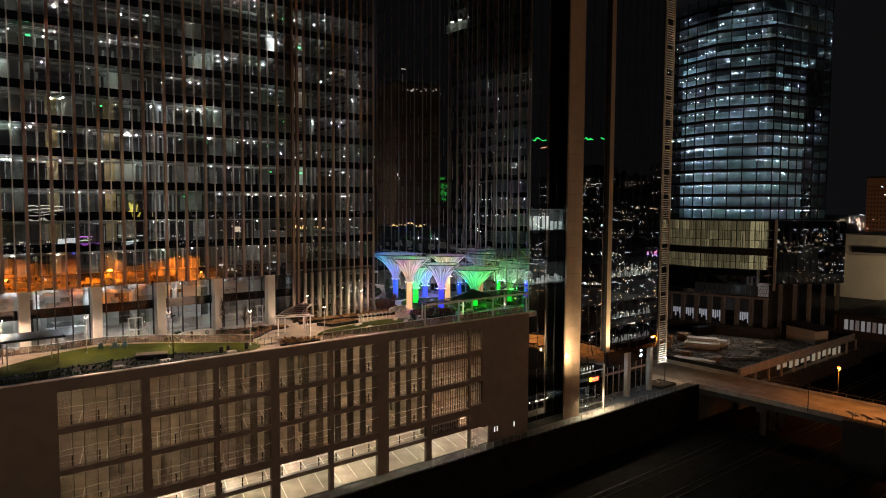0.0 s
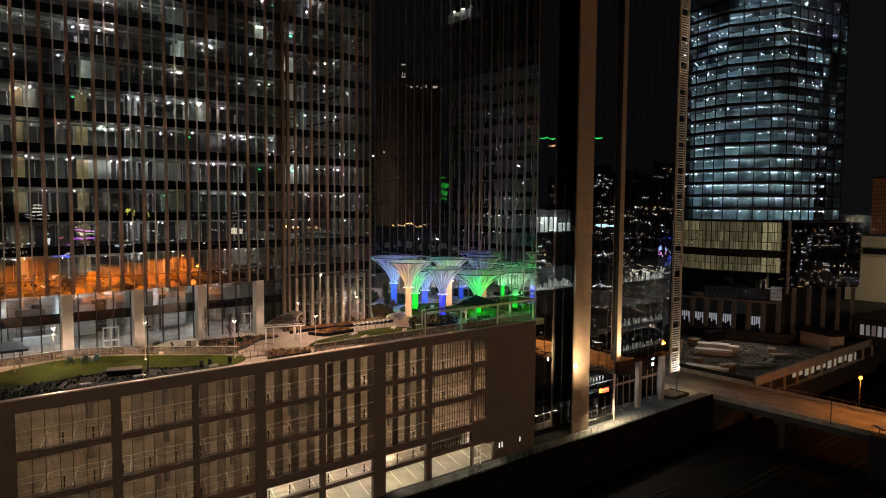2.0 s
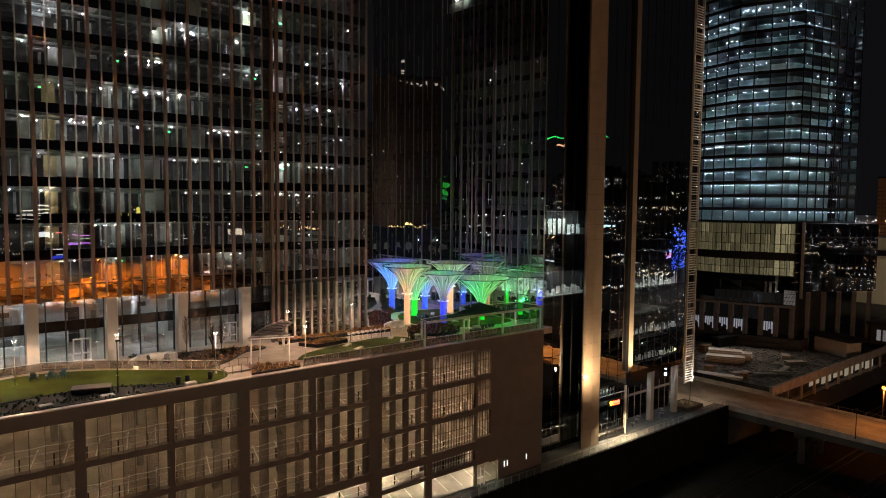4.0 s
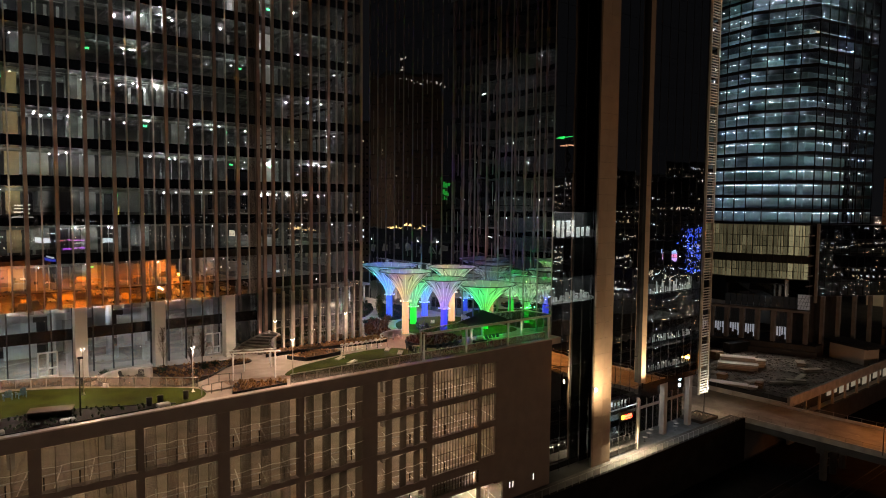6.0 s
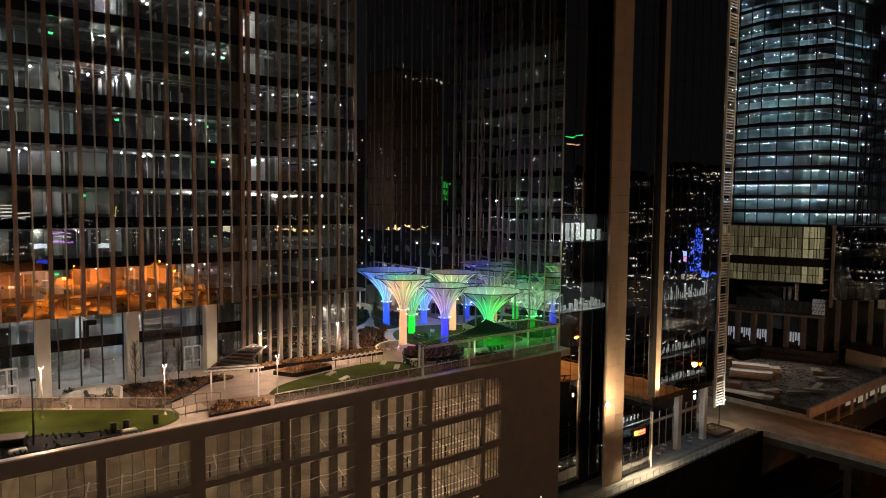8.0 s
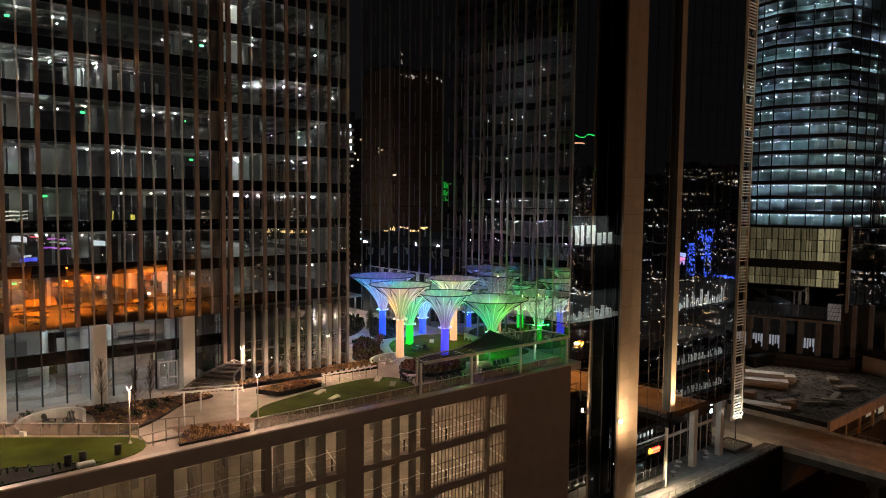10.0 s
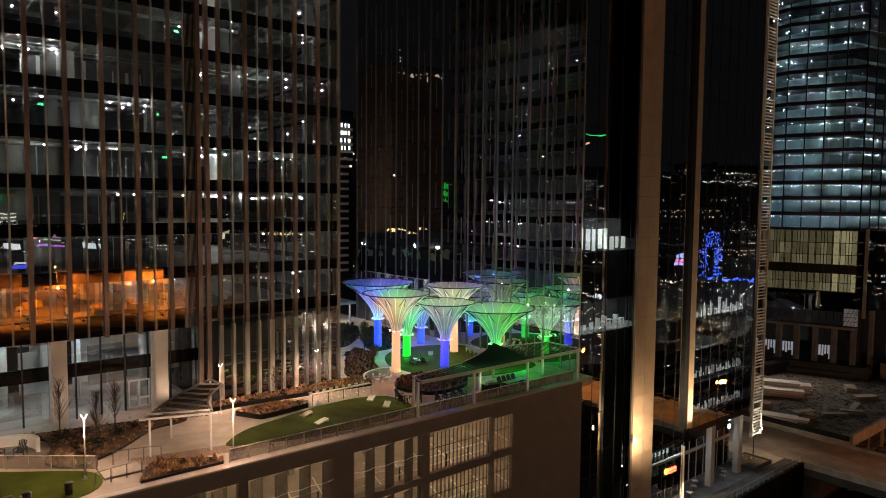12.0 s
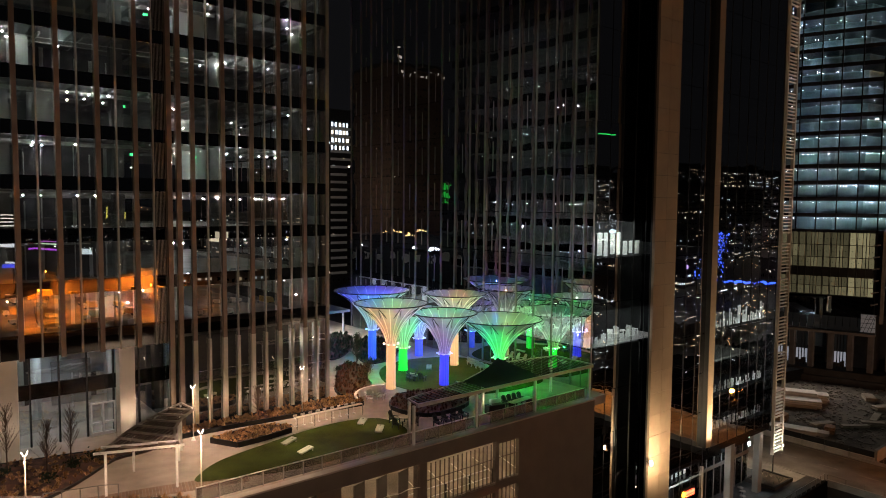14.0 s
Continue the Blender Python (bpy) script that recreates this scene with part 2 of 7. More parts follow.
for x in FIN_X:
    z0 = 28.55 if x < -13.5 else T
    part("fin", Shape().box(x - 0.17, x + 0.17, FY - 0.34, FY, max(z0, 28.55), TOPZ), M_FIN, tower)
    # Lamplight on the lower fins and mullions is put into a paler material.
    if z0 == T:
        part("lit_fin_foot", Shape().box(x - 0.18, x + 0.18, FY - 0.36, FY, T, 28.55), M_PALE, tower, "foot of a fin, paled as if lit from below")
    x += 1.37 if x < -13.5 else 1.3
    z0 = 28.6 if x < -13.5 else T
    if x < EX:
        part("mullion", Shape().box(x - 0.06, x + 0.06, FY - 0.16, FY, max(z0, 28.55), TOPZ), M_MULL, tower)
        if z0 == T:
            part("lit_mullion_foot", Shape().box(x - 0.1, x + 0.1, FY - 0.3, FY, T, 28.55), M_PALE, tower, "foot of a mullion, paled as if lit from below")
for x in (-13.87, -13.1):
    part("fin", Shape().box(x - 0.2, x + 0.2, FY - 0.42, FY, T, TOPZ), M_FIN, tower)
ribs = [Shape().box(-14.86 + 0.11 * i, -14.83 + 0.11 * i, FY + 0.02, FY + 0.1, 28.6, TOPZ) for i in range(8)]
for rib in ribs:
    part("ribbed_panel_rib", rib, M_MULL, tower)
part("ribbed_panel", Shape().box(-14.9, -14.0, FY + 0.1, FY + 0.22, 28.6, TOPZ), M_SPANDREL, tower, "narrow black ribbed panel beside the double fin")
for k in range(14):
    y = FY + 1.35 + 2.7 * k
    part("fin", Shape().box(EX, EX + 0.34, y - 0.17, y + 0.17, T, TOPZ), M_FIN, tower)
part("corner_post", Shape().box(EX - 0.2, EX + 0.12, FY - 0.12, FY + 0.2, T, TOPZ), M_MULL, tower)

# floors, ceilings, core and columns inside
LEVELS = [28.9] + [z + 0.25 for z in BANDS]
for z in LEVELS:
    part("floor_slab", Shape().box(WESTX, EX - 0.3, FY + 0.3, 53.8, z, z + 0.3), M_INT, tower)
beams = Shape()
for z in LEVELS[1:11]:
    for k in range(28):
        beams.box(-75 + 2.73 * k, -74.75 + 2.73 * k, FY + 1.2, 33, z - 0.28, z)
    for y in (21, 26, 31):
        beams.box(WESTX, -0.5, y, y + 0.3, z - 0.4, z)
tagged(part("ceiling_beam_grid", beams, M_INT, tower), kind="stuff")
core = Shape().box(-62, -14, 33, 33.3, T, TOPZ).box(-14, -13.7, 33, 53, T, TOPZ)
part("core_wall", core, M_INT, tower)
cols = Shape()
for x in [-74.2 + 8.2 * k for k in range(10)]:
    cols.box(x - 0.45, x + 0.45, 19.5, 20.4, 28.9, TOPZ)
part("interior_column", cols, M_INT, tower)

# panes, one for each bay and storey
rng = random.Random(5)
pane = Shape().add([(0, 0, 0), (2.36, 0, 0), (2.36, 0, 1), (0, 0, 1)], [(0, 1, 2, 3)]).mesh("pane", M_GLASS)
rest = Shape()
OPEN = [(28.62, 30.3), (30.42, BANDS[0])] + [(a + 1.05, b) for a, b in zip(BANDS, BANDS[1:])]
for k, (z0, z1) in enumerate(OPEN):
    for i, x in enumerate(FIN_X):
        a, w = x + 0.17, (2.4 if x < -16.5 else 1.4 if x < -13.5 else 2.27)
        if k == 0 and a > -14:
            continue
        if k < 11 and i > 2:
            ob = part("pane", pane, None, tower)
            tilt = pose(a, FY + 0.06, z0, rng.uniform(-0.25, 0.25), 0, rng.uniform(-0.35, 0.35))
            ob.matrix_basis = tilt @ Matrix.Diagonal((w / 2.36, 1, z1 - z0, 1))
        else:
            rest.add([(a, FY + 0.06, z0), (a + w, FY + 0.06, z0), (a + w, FY + 0.06, z1), (a, FY + 0.06, z1)], [(0, 1, 2, 3)])
    for j in range(13):
        y, w = FY + 1.52 + 2.7 * j, rng.uniform(-0.01, 0.01)
        rest.add([(EX - 0.06 + w, y, z0), (EX - 0.06 - w, y + 2.36, z0), (EX - 0.06 - w, y + 2.36, z1), (EX - 0.06 + w, y, z1)], [(0, 1, 2, 3)])
tagged(part("far_panes", rest, M_GLASS, tower), kind="stuff")

# ceiling lamps, dense on some floors and sparse on others
M_EXIT = glow("exit sign", (0.05, 1.0, 0.25), 3)
dot = Shape().lathe([(0.02, 0.0), (0.05, 0.02), (0.058, 0.05), (0.02, 0.07)], 8).mesh("ceiling_lamp", M_DOT)
for k, z in enumerate(BANDS[:10]):
    ztop = z - 0.15
    for i in range(34 if k in (2, 3, 5, 7) else 26):
        x, y = rng.uniform(-66, 0.2), FY + rng.choice((1.6, 2.4, 3.4, 4.4, 5.2, 5.8))
        part("ceiling_lamp", dot, None, tower, at=(x, y, ztop - 0.3))
    for i in range(6 + k):
        part("ceiling_lamp", dot, None, tower, at=(rng.uniform(-68, -25), FY + rng.choice((2.0, 3.5, 6.0)), ztop - 0.3))
    for i in range(10 if k < 5 else 1):
        part("ceiling_lamp", dot, None, tower, at=(rng.uniform(-68, -32), FY + rng.choice((1.4, 2.6, 5.0)), ztop - 0.3))
    for i in range(2):
        part("exit_sign", Shape().box(0, 0.4, 0, 0.06, 0, 0.2), M_EXIT, tower, "small green glowing exit sign", at=(rng.uniform(-60, -10), FY + 3.9, z - 0.9))
    for i in range(9 if k > 2 else 26):
        part("ceiling_lamp", dot, None, tower, at=(rng.uniform(-9, 0.2), rng.uniform(26, 52), ztop - 0.3))

# board walls with taped joints, ducts and pipes under the ceilings
M_BOARD = mat("grey plasterboard", (0.12, 0.117, 0.125), 0.85, 0, 0.15, 0.6, 0.03, 20)
M_DUCT = mat("galvanised duct", (0.42, 0.43, 0.42), 0.45, 0.5, 0.15, 1.0, 0.05, 20)
wrng = random.Random(31)
for k, z in enumerate(BANDS[:11]):
    zc = z + 0.25
    x = -70.0
    while x < -19:
        n = wrng.randint(4, 9)
        if wrng.random() < 0.7:
            wall = part("board_wall", Shape().box(x, x + 1.22 * n, 22.6, 22.75, zc - 3.65, zc - 0.5), M_BOARD, tower, "plasterboard wall with white taped joints")
            for i in range(n + 1):
                w = wrng.choice((0.08, 0.12, 0.3))
                part("taped_joint", Shape().box(x + 1.22 * i - w / 2, x + 1.22 * i + w / 2, 22.57, 22.6, zc - 3.65, zc - wrng.choice((0.5, 0.5, 1.1))), M_WALLW, wall)
        x += 1.22 * n + wrng.uniform(1.0, 4.0)
    run = Shape()
    for y, r in ((17.5, 0.05), (18.3, 0.16), (19.0, 0.04), (20.8, 0.05), (21.6, 0.22)):
        a = -74 + wrng.uniform(0, 25)
        b = a + wrng.uniform(25, 45)
        run.tube([(a, y, zc - 0.42 - r), (min(b, -1), y, zc - 0.42 - r)], r, 6)
    for i in range(12):
        x = wrng.uniform(-72, -2)
        run.tube([(x, 17.2 + wrng.uniform(0, 1), zc - 0.36), (x, 24, zc - 0.36)], wrng.choice((0.03, 0.05, 0.12)), 6)
    tagged(part("duct_run", run, M_DUCT, tower, "ducts and pipes hung under the ceiling"), kind="stuff")

# white partitions and lit rooms
for k, z in enumerate(BANDS[:9]):
    for i in range(3):
        x, w = rng.uniform(-64, -6), rng.uniform(1.2, 3.5)
        part("partition", Shape().box(x, x + w, FY + 4.2, FY + 4.35, z - 2.7, z + 0.1).box(x, x + 0.15, FY + 4.35, FY + 8, z - 2.7, z + 0.1), M_WALLW, tower)
M_CREAM = mat("cream wall", (0.62, 0.50, 0.30), 0.8, 0, 0.06, 0.5, 0.03, 20)
dotw = Shape().lathe([(0.02, 0.0), (0.10, 0.02), (0.12, 0.06), (0.02, 0.08)], 8).mesh("warm_ceiling_lamp", M_DOTW)
for k, z in enumerate(BANDS[:6]):
    part("lift_wall", Shape().box(-33.8, -33.0, 20.4, 20.6, z - 2.9, z + 0.2).box(-32.6, -32.2, 20.4, 20.6, z - 2.9, z + 0.2).box(-31.8, -31.0, 20.4, 20.6, z - 2.9, z + 0.2).box(-33.8, -31.0, 20.4, 20.6, z - 0.5, z + 0.2), M_WALLW, tower)
    part("ceiling_lamp", dot, None, tower, at=(-32.4, 19.2, z - 0.45))
    part("ceiling_lamp", dot, None, tower, at=(-33.6, 19.0, z - 0.45))
    for x in (-46.4, -39.6, -57.0):
        part("cream_wall", Shape().box(x, x + 1.3, 19.6, 19.8, z - 2.9, z + 0.2), M_CREAM, tower)
        part("warm_ceiling_lamp", dotw, None, tower, at=(x + 0.6, 18.7, z - 0.45))
M_LOBS = glow("lobby strip light", (0.84, 0.92, 1.0), 64)
for i in range(12):
    part("lobby_light", Shape().box(-76 + 5 * i, -73.5 + 5 * i, 24.4, 24.7, 28.05, 28.15), M_LOBS, tower)

for i in range(14):
    x = -72 + 4.1 * i + rng.uniform(-0.8, 0.8)
    part("lobby_opening", Shape().box(x, x + rng.uniform(0.9, 2.4), 32.2, 32.38, T, T + rng.choice((2.4, 2.4, 4.6))), M_BLACK, tower, "dark doorway in the lobby's back wall")
    part("lobby_bulkhead", Shape().box(x, x + 2.6, 24.0 + rng.uniform(0, 3), 28.0, 26.9, 28.2), M_INT, tower)
# Added spots without fixtures, to brighten the two doors.
for x in (-36.4, -18.6):
    lamp("door_fill", "SPOT", look((x, 17.9, 27.5), (x, 19.2, T + 1)), 300, WARM, 0.02, 70, 0.8)
# glazed double doors
for x in (-37.3, -19.5):
    d = part("double_door", Shape().box(x, x + 1.9, 18.93, 19.12, T, T + 0.06), M_WHITE, tower, "white framed glazed double door")
    for name, box in (("jamb", (0, 0.12, 0.06, 2.63)), ("jamb", (1.78, 1.9, 0.06, 2.63)), ("head", (0, 1.9, 2.63, 2.75)), ("stile", (0.87, 1.03, 0.06, 2.63)), ("rail", (0.12, 0.87, 0.95, 1.1)), ("rail", (1.03, 1.78, 0.95, 1.1)), ("kick_plate", (0.12, 0.87, 0.06, 0.25)), ("kick_plate", (1.03, 1.78, 0.06, 0.25))):
        part(name, Shape().box(x + box[0], x + box[1], 18.95, 19.1, T + box[2], T + box[3]), M_WHITE, d)
    part("door_handle", Shape().box(x + 0.8, x + 0.84, 18.87, 18.93, T + 0.9, T + 1.5), M_MULL, d)
# lobby furnishing seen through the glass
for i in range(9):
    x = -70 + 6.2 * i
    part("lobby_wall_panel", Shape().box(x, x + 3.4, 30.6, 30.8, T, T + 4.2), M_WALLW if i % 2 else M_INT, tower)
    part("lobby_inner_column", Shape().lathe([(0.4, T), (0.4, 28.2)], 12, (x + 4.4, 27.0)), M_WALLW, tower)
part("reception_desk", Shape().cbox(-46, -41, 26.5, 27.6, T, T + 1.1, 0.03), M_WALLW, tower)
# uplights before the fins, and added spots that brighten the columns
for x in (-49.8, -41.65, -33.55, -25.45, -17.2):
    lamp("column_fill", "SPOT", look((x - 0.2, 14.6, T + 1.2), (x, 16.7, T + 4.5)), 120, WARM, 0.02, 110, 0.8)
for x in (-12.4, -9.8, -7.2, -4.6, -2.0, 0.6):
    lamp("fin_uplight", "SPOT", look((x, 13.2, T + 1.6), (x, 15.9, T + 3.8)), 95, (1.0, 0.80, 0.62), 0.02, 110, 0.8)
# lobby under the overhang
part("lobby_ceiling", Shape().box(WESTX, -13.6, 19.5, 34, 28.2, 28.5), M_WHITE, tower)
part("lobby_back", Shape().box(WESTX, -13.4, 32.4, 32.8, T, 28.2), M_WALLW, tower)
lpane = Shape().add([(0, 0, 0), (1.94, 0, 0), (1.94, 0, 1), (0, 0, 1)], [(0, 1, 2, 3)]).mesh("lobby_pane", M_LOBBY)
X0 = -13.6
for k in range(30):
    x = X0 - 2.03 * (k + 1)
    part("lobby_mullion", Shape().box(x - 0.06, x + 0.06, 19.1, 19.35, T, 28.6), M_BLACK, tower)
    for z0, z1 in ((T, 24.7), (25.9, 28.6)):
        ob = part("lobby_pane", lpane, None, tower)
        ob.matrix_basis = pose(x + 0.05, 19.25, z0) @ Matrix.Diagonal((1, 1, z1 - z0, 1))
part("lobby_transom", Shape().box(WESTX, -13.4, 19.14, 19.4, 24.7, 25.9), M_SPANDREL, tower)
part("lobby_return", Shape().box(-13.5, -13.35, FY + 0.3, 19.4, T, 28.6), M_LOBBY, tower)
for z0, z1 in ((T, 24.9), (25.0, 29.2)):
    for x in FIN_X:
        if x > -13:
            ob = part("lobby_pane", pane, None, tower)
            ob.matrix_basis = pose(x + 0.17, FY + 0.06, z0) @ Matrix.Diagonal((2.27 / 2.36, 1, z1 - z0, 1))
# Added dark floor and wall; the unlit lobby is put into their colour.
part("corner_lobby_floor", Shape().box(-13.3, EX - 0.35, FY + 0.35, 33, T + 0.004, T + 0.03), M_DARKCONC, tower, "lobby floor darkened as unlit")
part("corner_lobby_wall", Shape().box(-13.3, EX - 0.4, 23.6, 23.8, T, 28.9), M_DARKCONC, tower)
for x in (-66.0, -57.9, -49.8, -41.65, -33.55, -25.45, -17.2):
    part("column", Shape().cbox(x - 0.6, x + 0.6, 16.65, 17.85, T, 28.6, 0.03), M_COLW, tower, "pale clad lobby column")

# ---- dark mirror-glass tower ----
dark = thing("dark_glass_tower", "black mirror-glass tower with lit stone pilasters", "building", (25, 2.5, 0))
DT = 118.0


def dpart(name, shape, material, label=""):
    ob = part(name, shape, material, dark, label)
    ob.matrix_parent_inverse = Matrix.Translation((-25, -2.5, 0))
    return ob


DZ = [1.2 + 4.8 * k for k in range(24)]
rest, clear = Shape(), Shape()
for k, z in enumerate(DZ):
    h = 4.74
    for j in range(17):
        y = 2.62 + 2.8 * j
        w = rng.uniform(-0.012, 0.012)
        (clear if (k == 5 and y < 26) or (k in (4, 5) and y > 30) or (k == 15 and 19 < y < 26) else rest).add([(25.0 + w, y, z), (25.0 + w, y + 2.7, z), (25.0 - w, y + 2.7, z + h), (25.0 - w, y, z + h)], [(0, 3, 2, 1)])
    for a, b, yy in ((25.1, 36.4, 2.5), (36.5, 43.95, 0.25), (44.85, 61.2, 0.0)):
        if z < 10 and a > 44:
            continue
        n = round((b - a) / 2.3)
        for i in range(n):
            x0, x1 = a + (b - a) * i / n + 0.04, a + (b - a) * (i + 1) / n - 0.04
            w = rng.uniform(-0.010, 0.010)
            (clear if (k == 5 and not 36 < a < 44) or (k == 7 and a < 26) or (k in (2, 3, 4) and a > 40) or (k < 2 and a > 30) else rest).add([(x0, yy + w, z), (x1, yy - w, z), (x1, yy - w, z + h), (x0, yy + w, z + h)], [(0, 1, 2, 3)])
M_OFFICE = glass("office glass", (0.62, 0.66, 0.66), 0.46, 0.013, 0.6)
dpart("clear_panes", clear, M_OFFICE)["kind"] = "stuff"
pan = dpart("panes", rest, M_MIRROR)
pan["kind"] = "stuff"
for z in DZ:
    sp = Shape().box(25.06, 25.3, 2.56, 50, z - 0.9, z)
    sp.box(25.02, 36.4, 2.56, 2.8, z - 0.9, z).box(36.5, 43.95, 0.31, 0.6, z - 0.9, z)
    if z > 10:
        sp.box(44.85, 61.15, 0.06, 0.3, z - 0.9, z)
    dpart("spandrel", sp, M_SPANDREL, "black spandrel band")
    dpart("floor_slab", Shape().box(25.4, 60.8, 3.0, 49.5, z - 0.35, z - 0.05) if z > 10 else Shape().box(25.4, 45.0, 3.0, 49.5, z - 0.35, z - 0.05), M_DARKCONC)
mul, mul2 = Shape(), Shape()
for j in range(18):
    mul.box(24.86, 25.02, 2.55 + 2.8 * j - 0.04, 2.55 + 2.8 * j + 0.04, 1, DT)
for a, b, yy, zb in ((25.1, 36.4, 2.5, 0), (36.5, 43.95, 0.25, 0), (44.85, 61.2, 0.0, 10.6)):
    n = round((b - a) / 2.3)
    for i in range(n + 1):
        x = a + (b - a) * i / n
        mul2.box(x - 0.02, x + 0.02, yy - 0.05, yy - 0.01, zb, DT)
for j in range(17):
    for k in range(24):
        if (j * 7 + k * 3) % 5 < 3:
            mul.box(24.94, 25.0, 3.95 + 2.8 * j - 0.02, 3.95 + 2.8 * j + 0.02, DZ[k], DZ[k] + 3.6)
tagged(dpart("mullions", mul, M_MULL), kind="stuff")
tagged(dpart("thin_mullions", mul2, M_BLACK), kind="stuff")
dpart("pane_return", Shape().box(36.44, 36.5, 0.6, 2.56, 0.1, DT), M_SPANDREL)
dpart("roof", Shape().box(25, 61.2, 2.5, 50, DT - 2, DT), M_BLACK)
dpart("north_wall", Shape().box(25, 61.2, 49.7, 50, 0, DT), M_BLACK)
dpart("east_wall", Shape().box(61.2, 61.5, 0.0, 50, 10.8, DT), M_SPANDREL)
dpart("core_wall", Shape().box(33, 52, 18, 18.4, 0, DT), M_INT)
dpart("soffit", Shape().box(45.1, 61.2, 0.3, 9, 10.3, 10.6), M_BLACK)
# stone pilasters in stacked blocks
for x0, x1, y0, y1, zb in ((32.15, 36.35, 0.0, 0.55, 0.0), (43.6, 44.78, -0.42, 2.6, 11.2)):
    z, n = zb, 0
    pil = dpart("pilaster", Shape().box(x0 + 0.05, x1 - 0.05, y0 + 0.05, y1, zb, DT), M_BLACK)
    while z < 86:
        z1 = z + (2.4 if n else 2.9)
        for a, b in ((x0, (x0 + x1) / 2 - 0.015), ((x0 + x1) / 2 + 0.015, x1)) if x1 - x0 > 3 else ((x0, x1),):
            ob = part("stone_block", Shape().box(a, b, y0, y0 + (0.3 if b - a > 1.5 else 0.07), z + 0.015, z1 - 0.015), M_STONE, pil)
        z, n = z1, n + 1
lamp("pilaster_uplight", "SPOT", look((30.6, -3.6, 12.0), (33.4, 0.0, 14)), 8000, GOLD, 0.03, 150, 1.0)
lamp("pilaster_uplight", "SPOT", look((44.2, -3.0, 9.6), (44.2, -0.35, 20)), 26000, GOLD, 0.03, 70, 0.9)
lamp("pilaster_downlight", "SPOT", look((32.0, -0.9, 12.5), (33.2, 0.2, 9)), 60, GOLD, 0.03, 110, 0.9)

fix = thing("pilaster_lamp", "small bright wall lamp on the stone pilaster", "lamp", (31.95, -0.3, 12.2))
part("arm", Shape().box(-0.05, 0.05, -0.1, 0.5, -0.05, 0.05), M_BLACK, fix)
part("shield", Shape().cbox(-0.22, 0.22, -0.03, 0.0, -0.34, 0.34, 0.01), M_BLACK, fix)
part("lens", Shape().lathe([(0.05, -0.25), (0.16, -0.2), (0.16, 0.2), (0.05, 0.25)], 10, (0, -0.2)), glow("pilaster lamp lens", GOLD, 90), fix)

# ---- far glass tower ----
far = thing("far_glass_tower", "tall glass office tower with cool lit floors above a warm podium", "building", (170, 25, 0))
NEARER = pose(-62.7, -78.8, 40.2) @ Matrix.Diagonal((0.867, 0.867, 0.867, 1)) @ pose(62.7, 78.8, -40.2)
far.matrix_basis = NEARER @ far.matrix_basis


def fpart(name, shape, material, label=""):
    ob = part(name, shape, material, far, label)
    ob.matrix_parent_inverse = Matrix.Translation((-170, -25, 0))
    return ob


FOOT = [(172, 72), (166, 46), (172, 28), (202, 22), (214, 40), (214, 72)]
for k in range(18):
    z = 34.0 + 4.4 * k
    inner = [(x + (4 if x < 190 else -4), y + (3 if y < 50 else -3)) for x, y in FOOT]
    fpart("floor_slab", Shape().slab(FOOT, z - 0.5, z + 0.5), M_BLACK)
    pan = Shape()
    for (ax, ay), (bx, by) in zip(FOOT[:4], FOOT[1:5]):
        n = max(2, round(math.hypot(bx - ax, by - ay) / 4.5))
        for i in range(n):
            p, q = i / n + 0.01, (i + 1) / n - 0.01
            pan.add([(ax + (bx - ax) * s, ay + (by - ay) * s, zz) for s, zz in ((p, z + 0.5), (q, z + 0.5), (q, z + 3.9), (p, z + 3.9))], [(0, 1, 2, 3)])
    fpart("glazing", pan, M_FARGLASS)
fpart("core_wall", Shape().box(182, 204, 44, 66, 0, 115), M_WALLW)

# ---- road, bridge ----
solo("road", Shape().box(73.7, 87.0, -84, 90, -0.5, 0.02), M_ROAD, "worn concrete road and bridge deck", "road", "structure")

# ---- garage: screens, cables, stalls, luminaires ----
def mesh_screen(name, color, see):
    """Fine perforated metal: part of the light passes the holes."""
    m = mat(name, color, 0.55, 0.2, 0.12, 1.0, 0.1, 60, spread=0.2)
    nt = m.node_tree
    hole, mix = nt.nodes.new("ShaderNodeBsdfTransparent"), nt.nodes.new("ShaderNodeMixShader")
    mix.inputs[0].default_value = see
    nt.links.new(nt.nodes["Principled BSDF"].outputs[0], mix.inputs[1])
    nt.links.new(hole.outputs[0], mix.inputs[2])
    nt.links.new(mix.outputs[0], nt.nodes["Material Output"].inputs["Surface"])
    return m


M_PERF = mesh_screen("open perforated metal", (0.24, 0.19, 0.14), 0.70)
ROWS_Z = [(15.75, 19.6), (11.25, 15.05), (6.7, 10.55)]
FOLD = 0.28  # depth of the folded screens
sheet = Shape().add([(0, 0, 0), (1, -FOLD, 0), (1, -FOLD, 1), (0, 0, 1), (0, 0.012, 0), (1, 0.012 - FOLD, 0), (1, 0.012 - FOLD, 1), (0, 0.012, 1)], [(0, 1, 2, 3), (0, 3, 7, 4), (1, 5, 6, 2)]).mesh("screen", M_PERF)
grille = Shape()
for k in range(17):  # a leaf of narrow upright blades, open from the front and closed from the side
    u = (k + 0.5) / 17
    grille.box(u - 0.004, u + 0.004, -FOLD * (1 - u) - 0.055, -FOLD * (1 - u) + 0.02, 0, 1)
grille = grille.mesh("grille_screen", M_BROWN)
edge_out = Shape().box(-0.03, 0.03, -FOLD - 0.03, -FOLD + 0.03, 0, 1).mesh("screen_fold", M_BROWN)
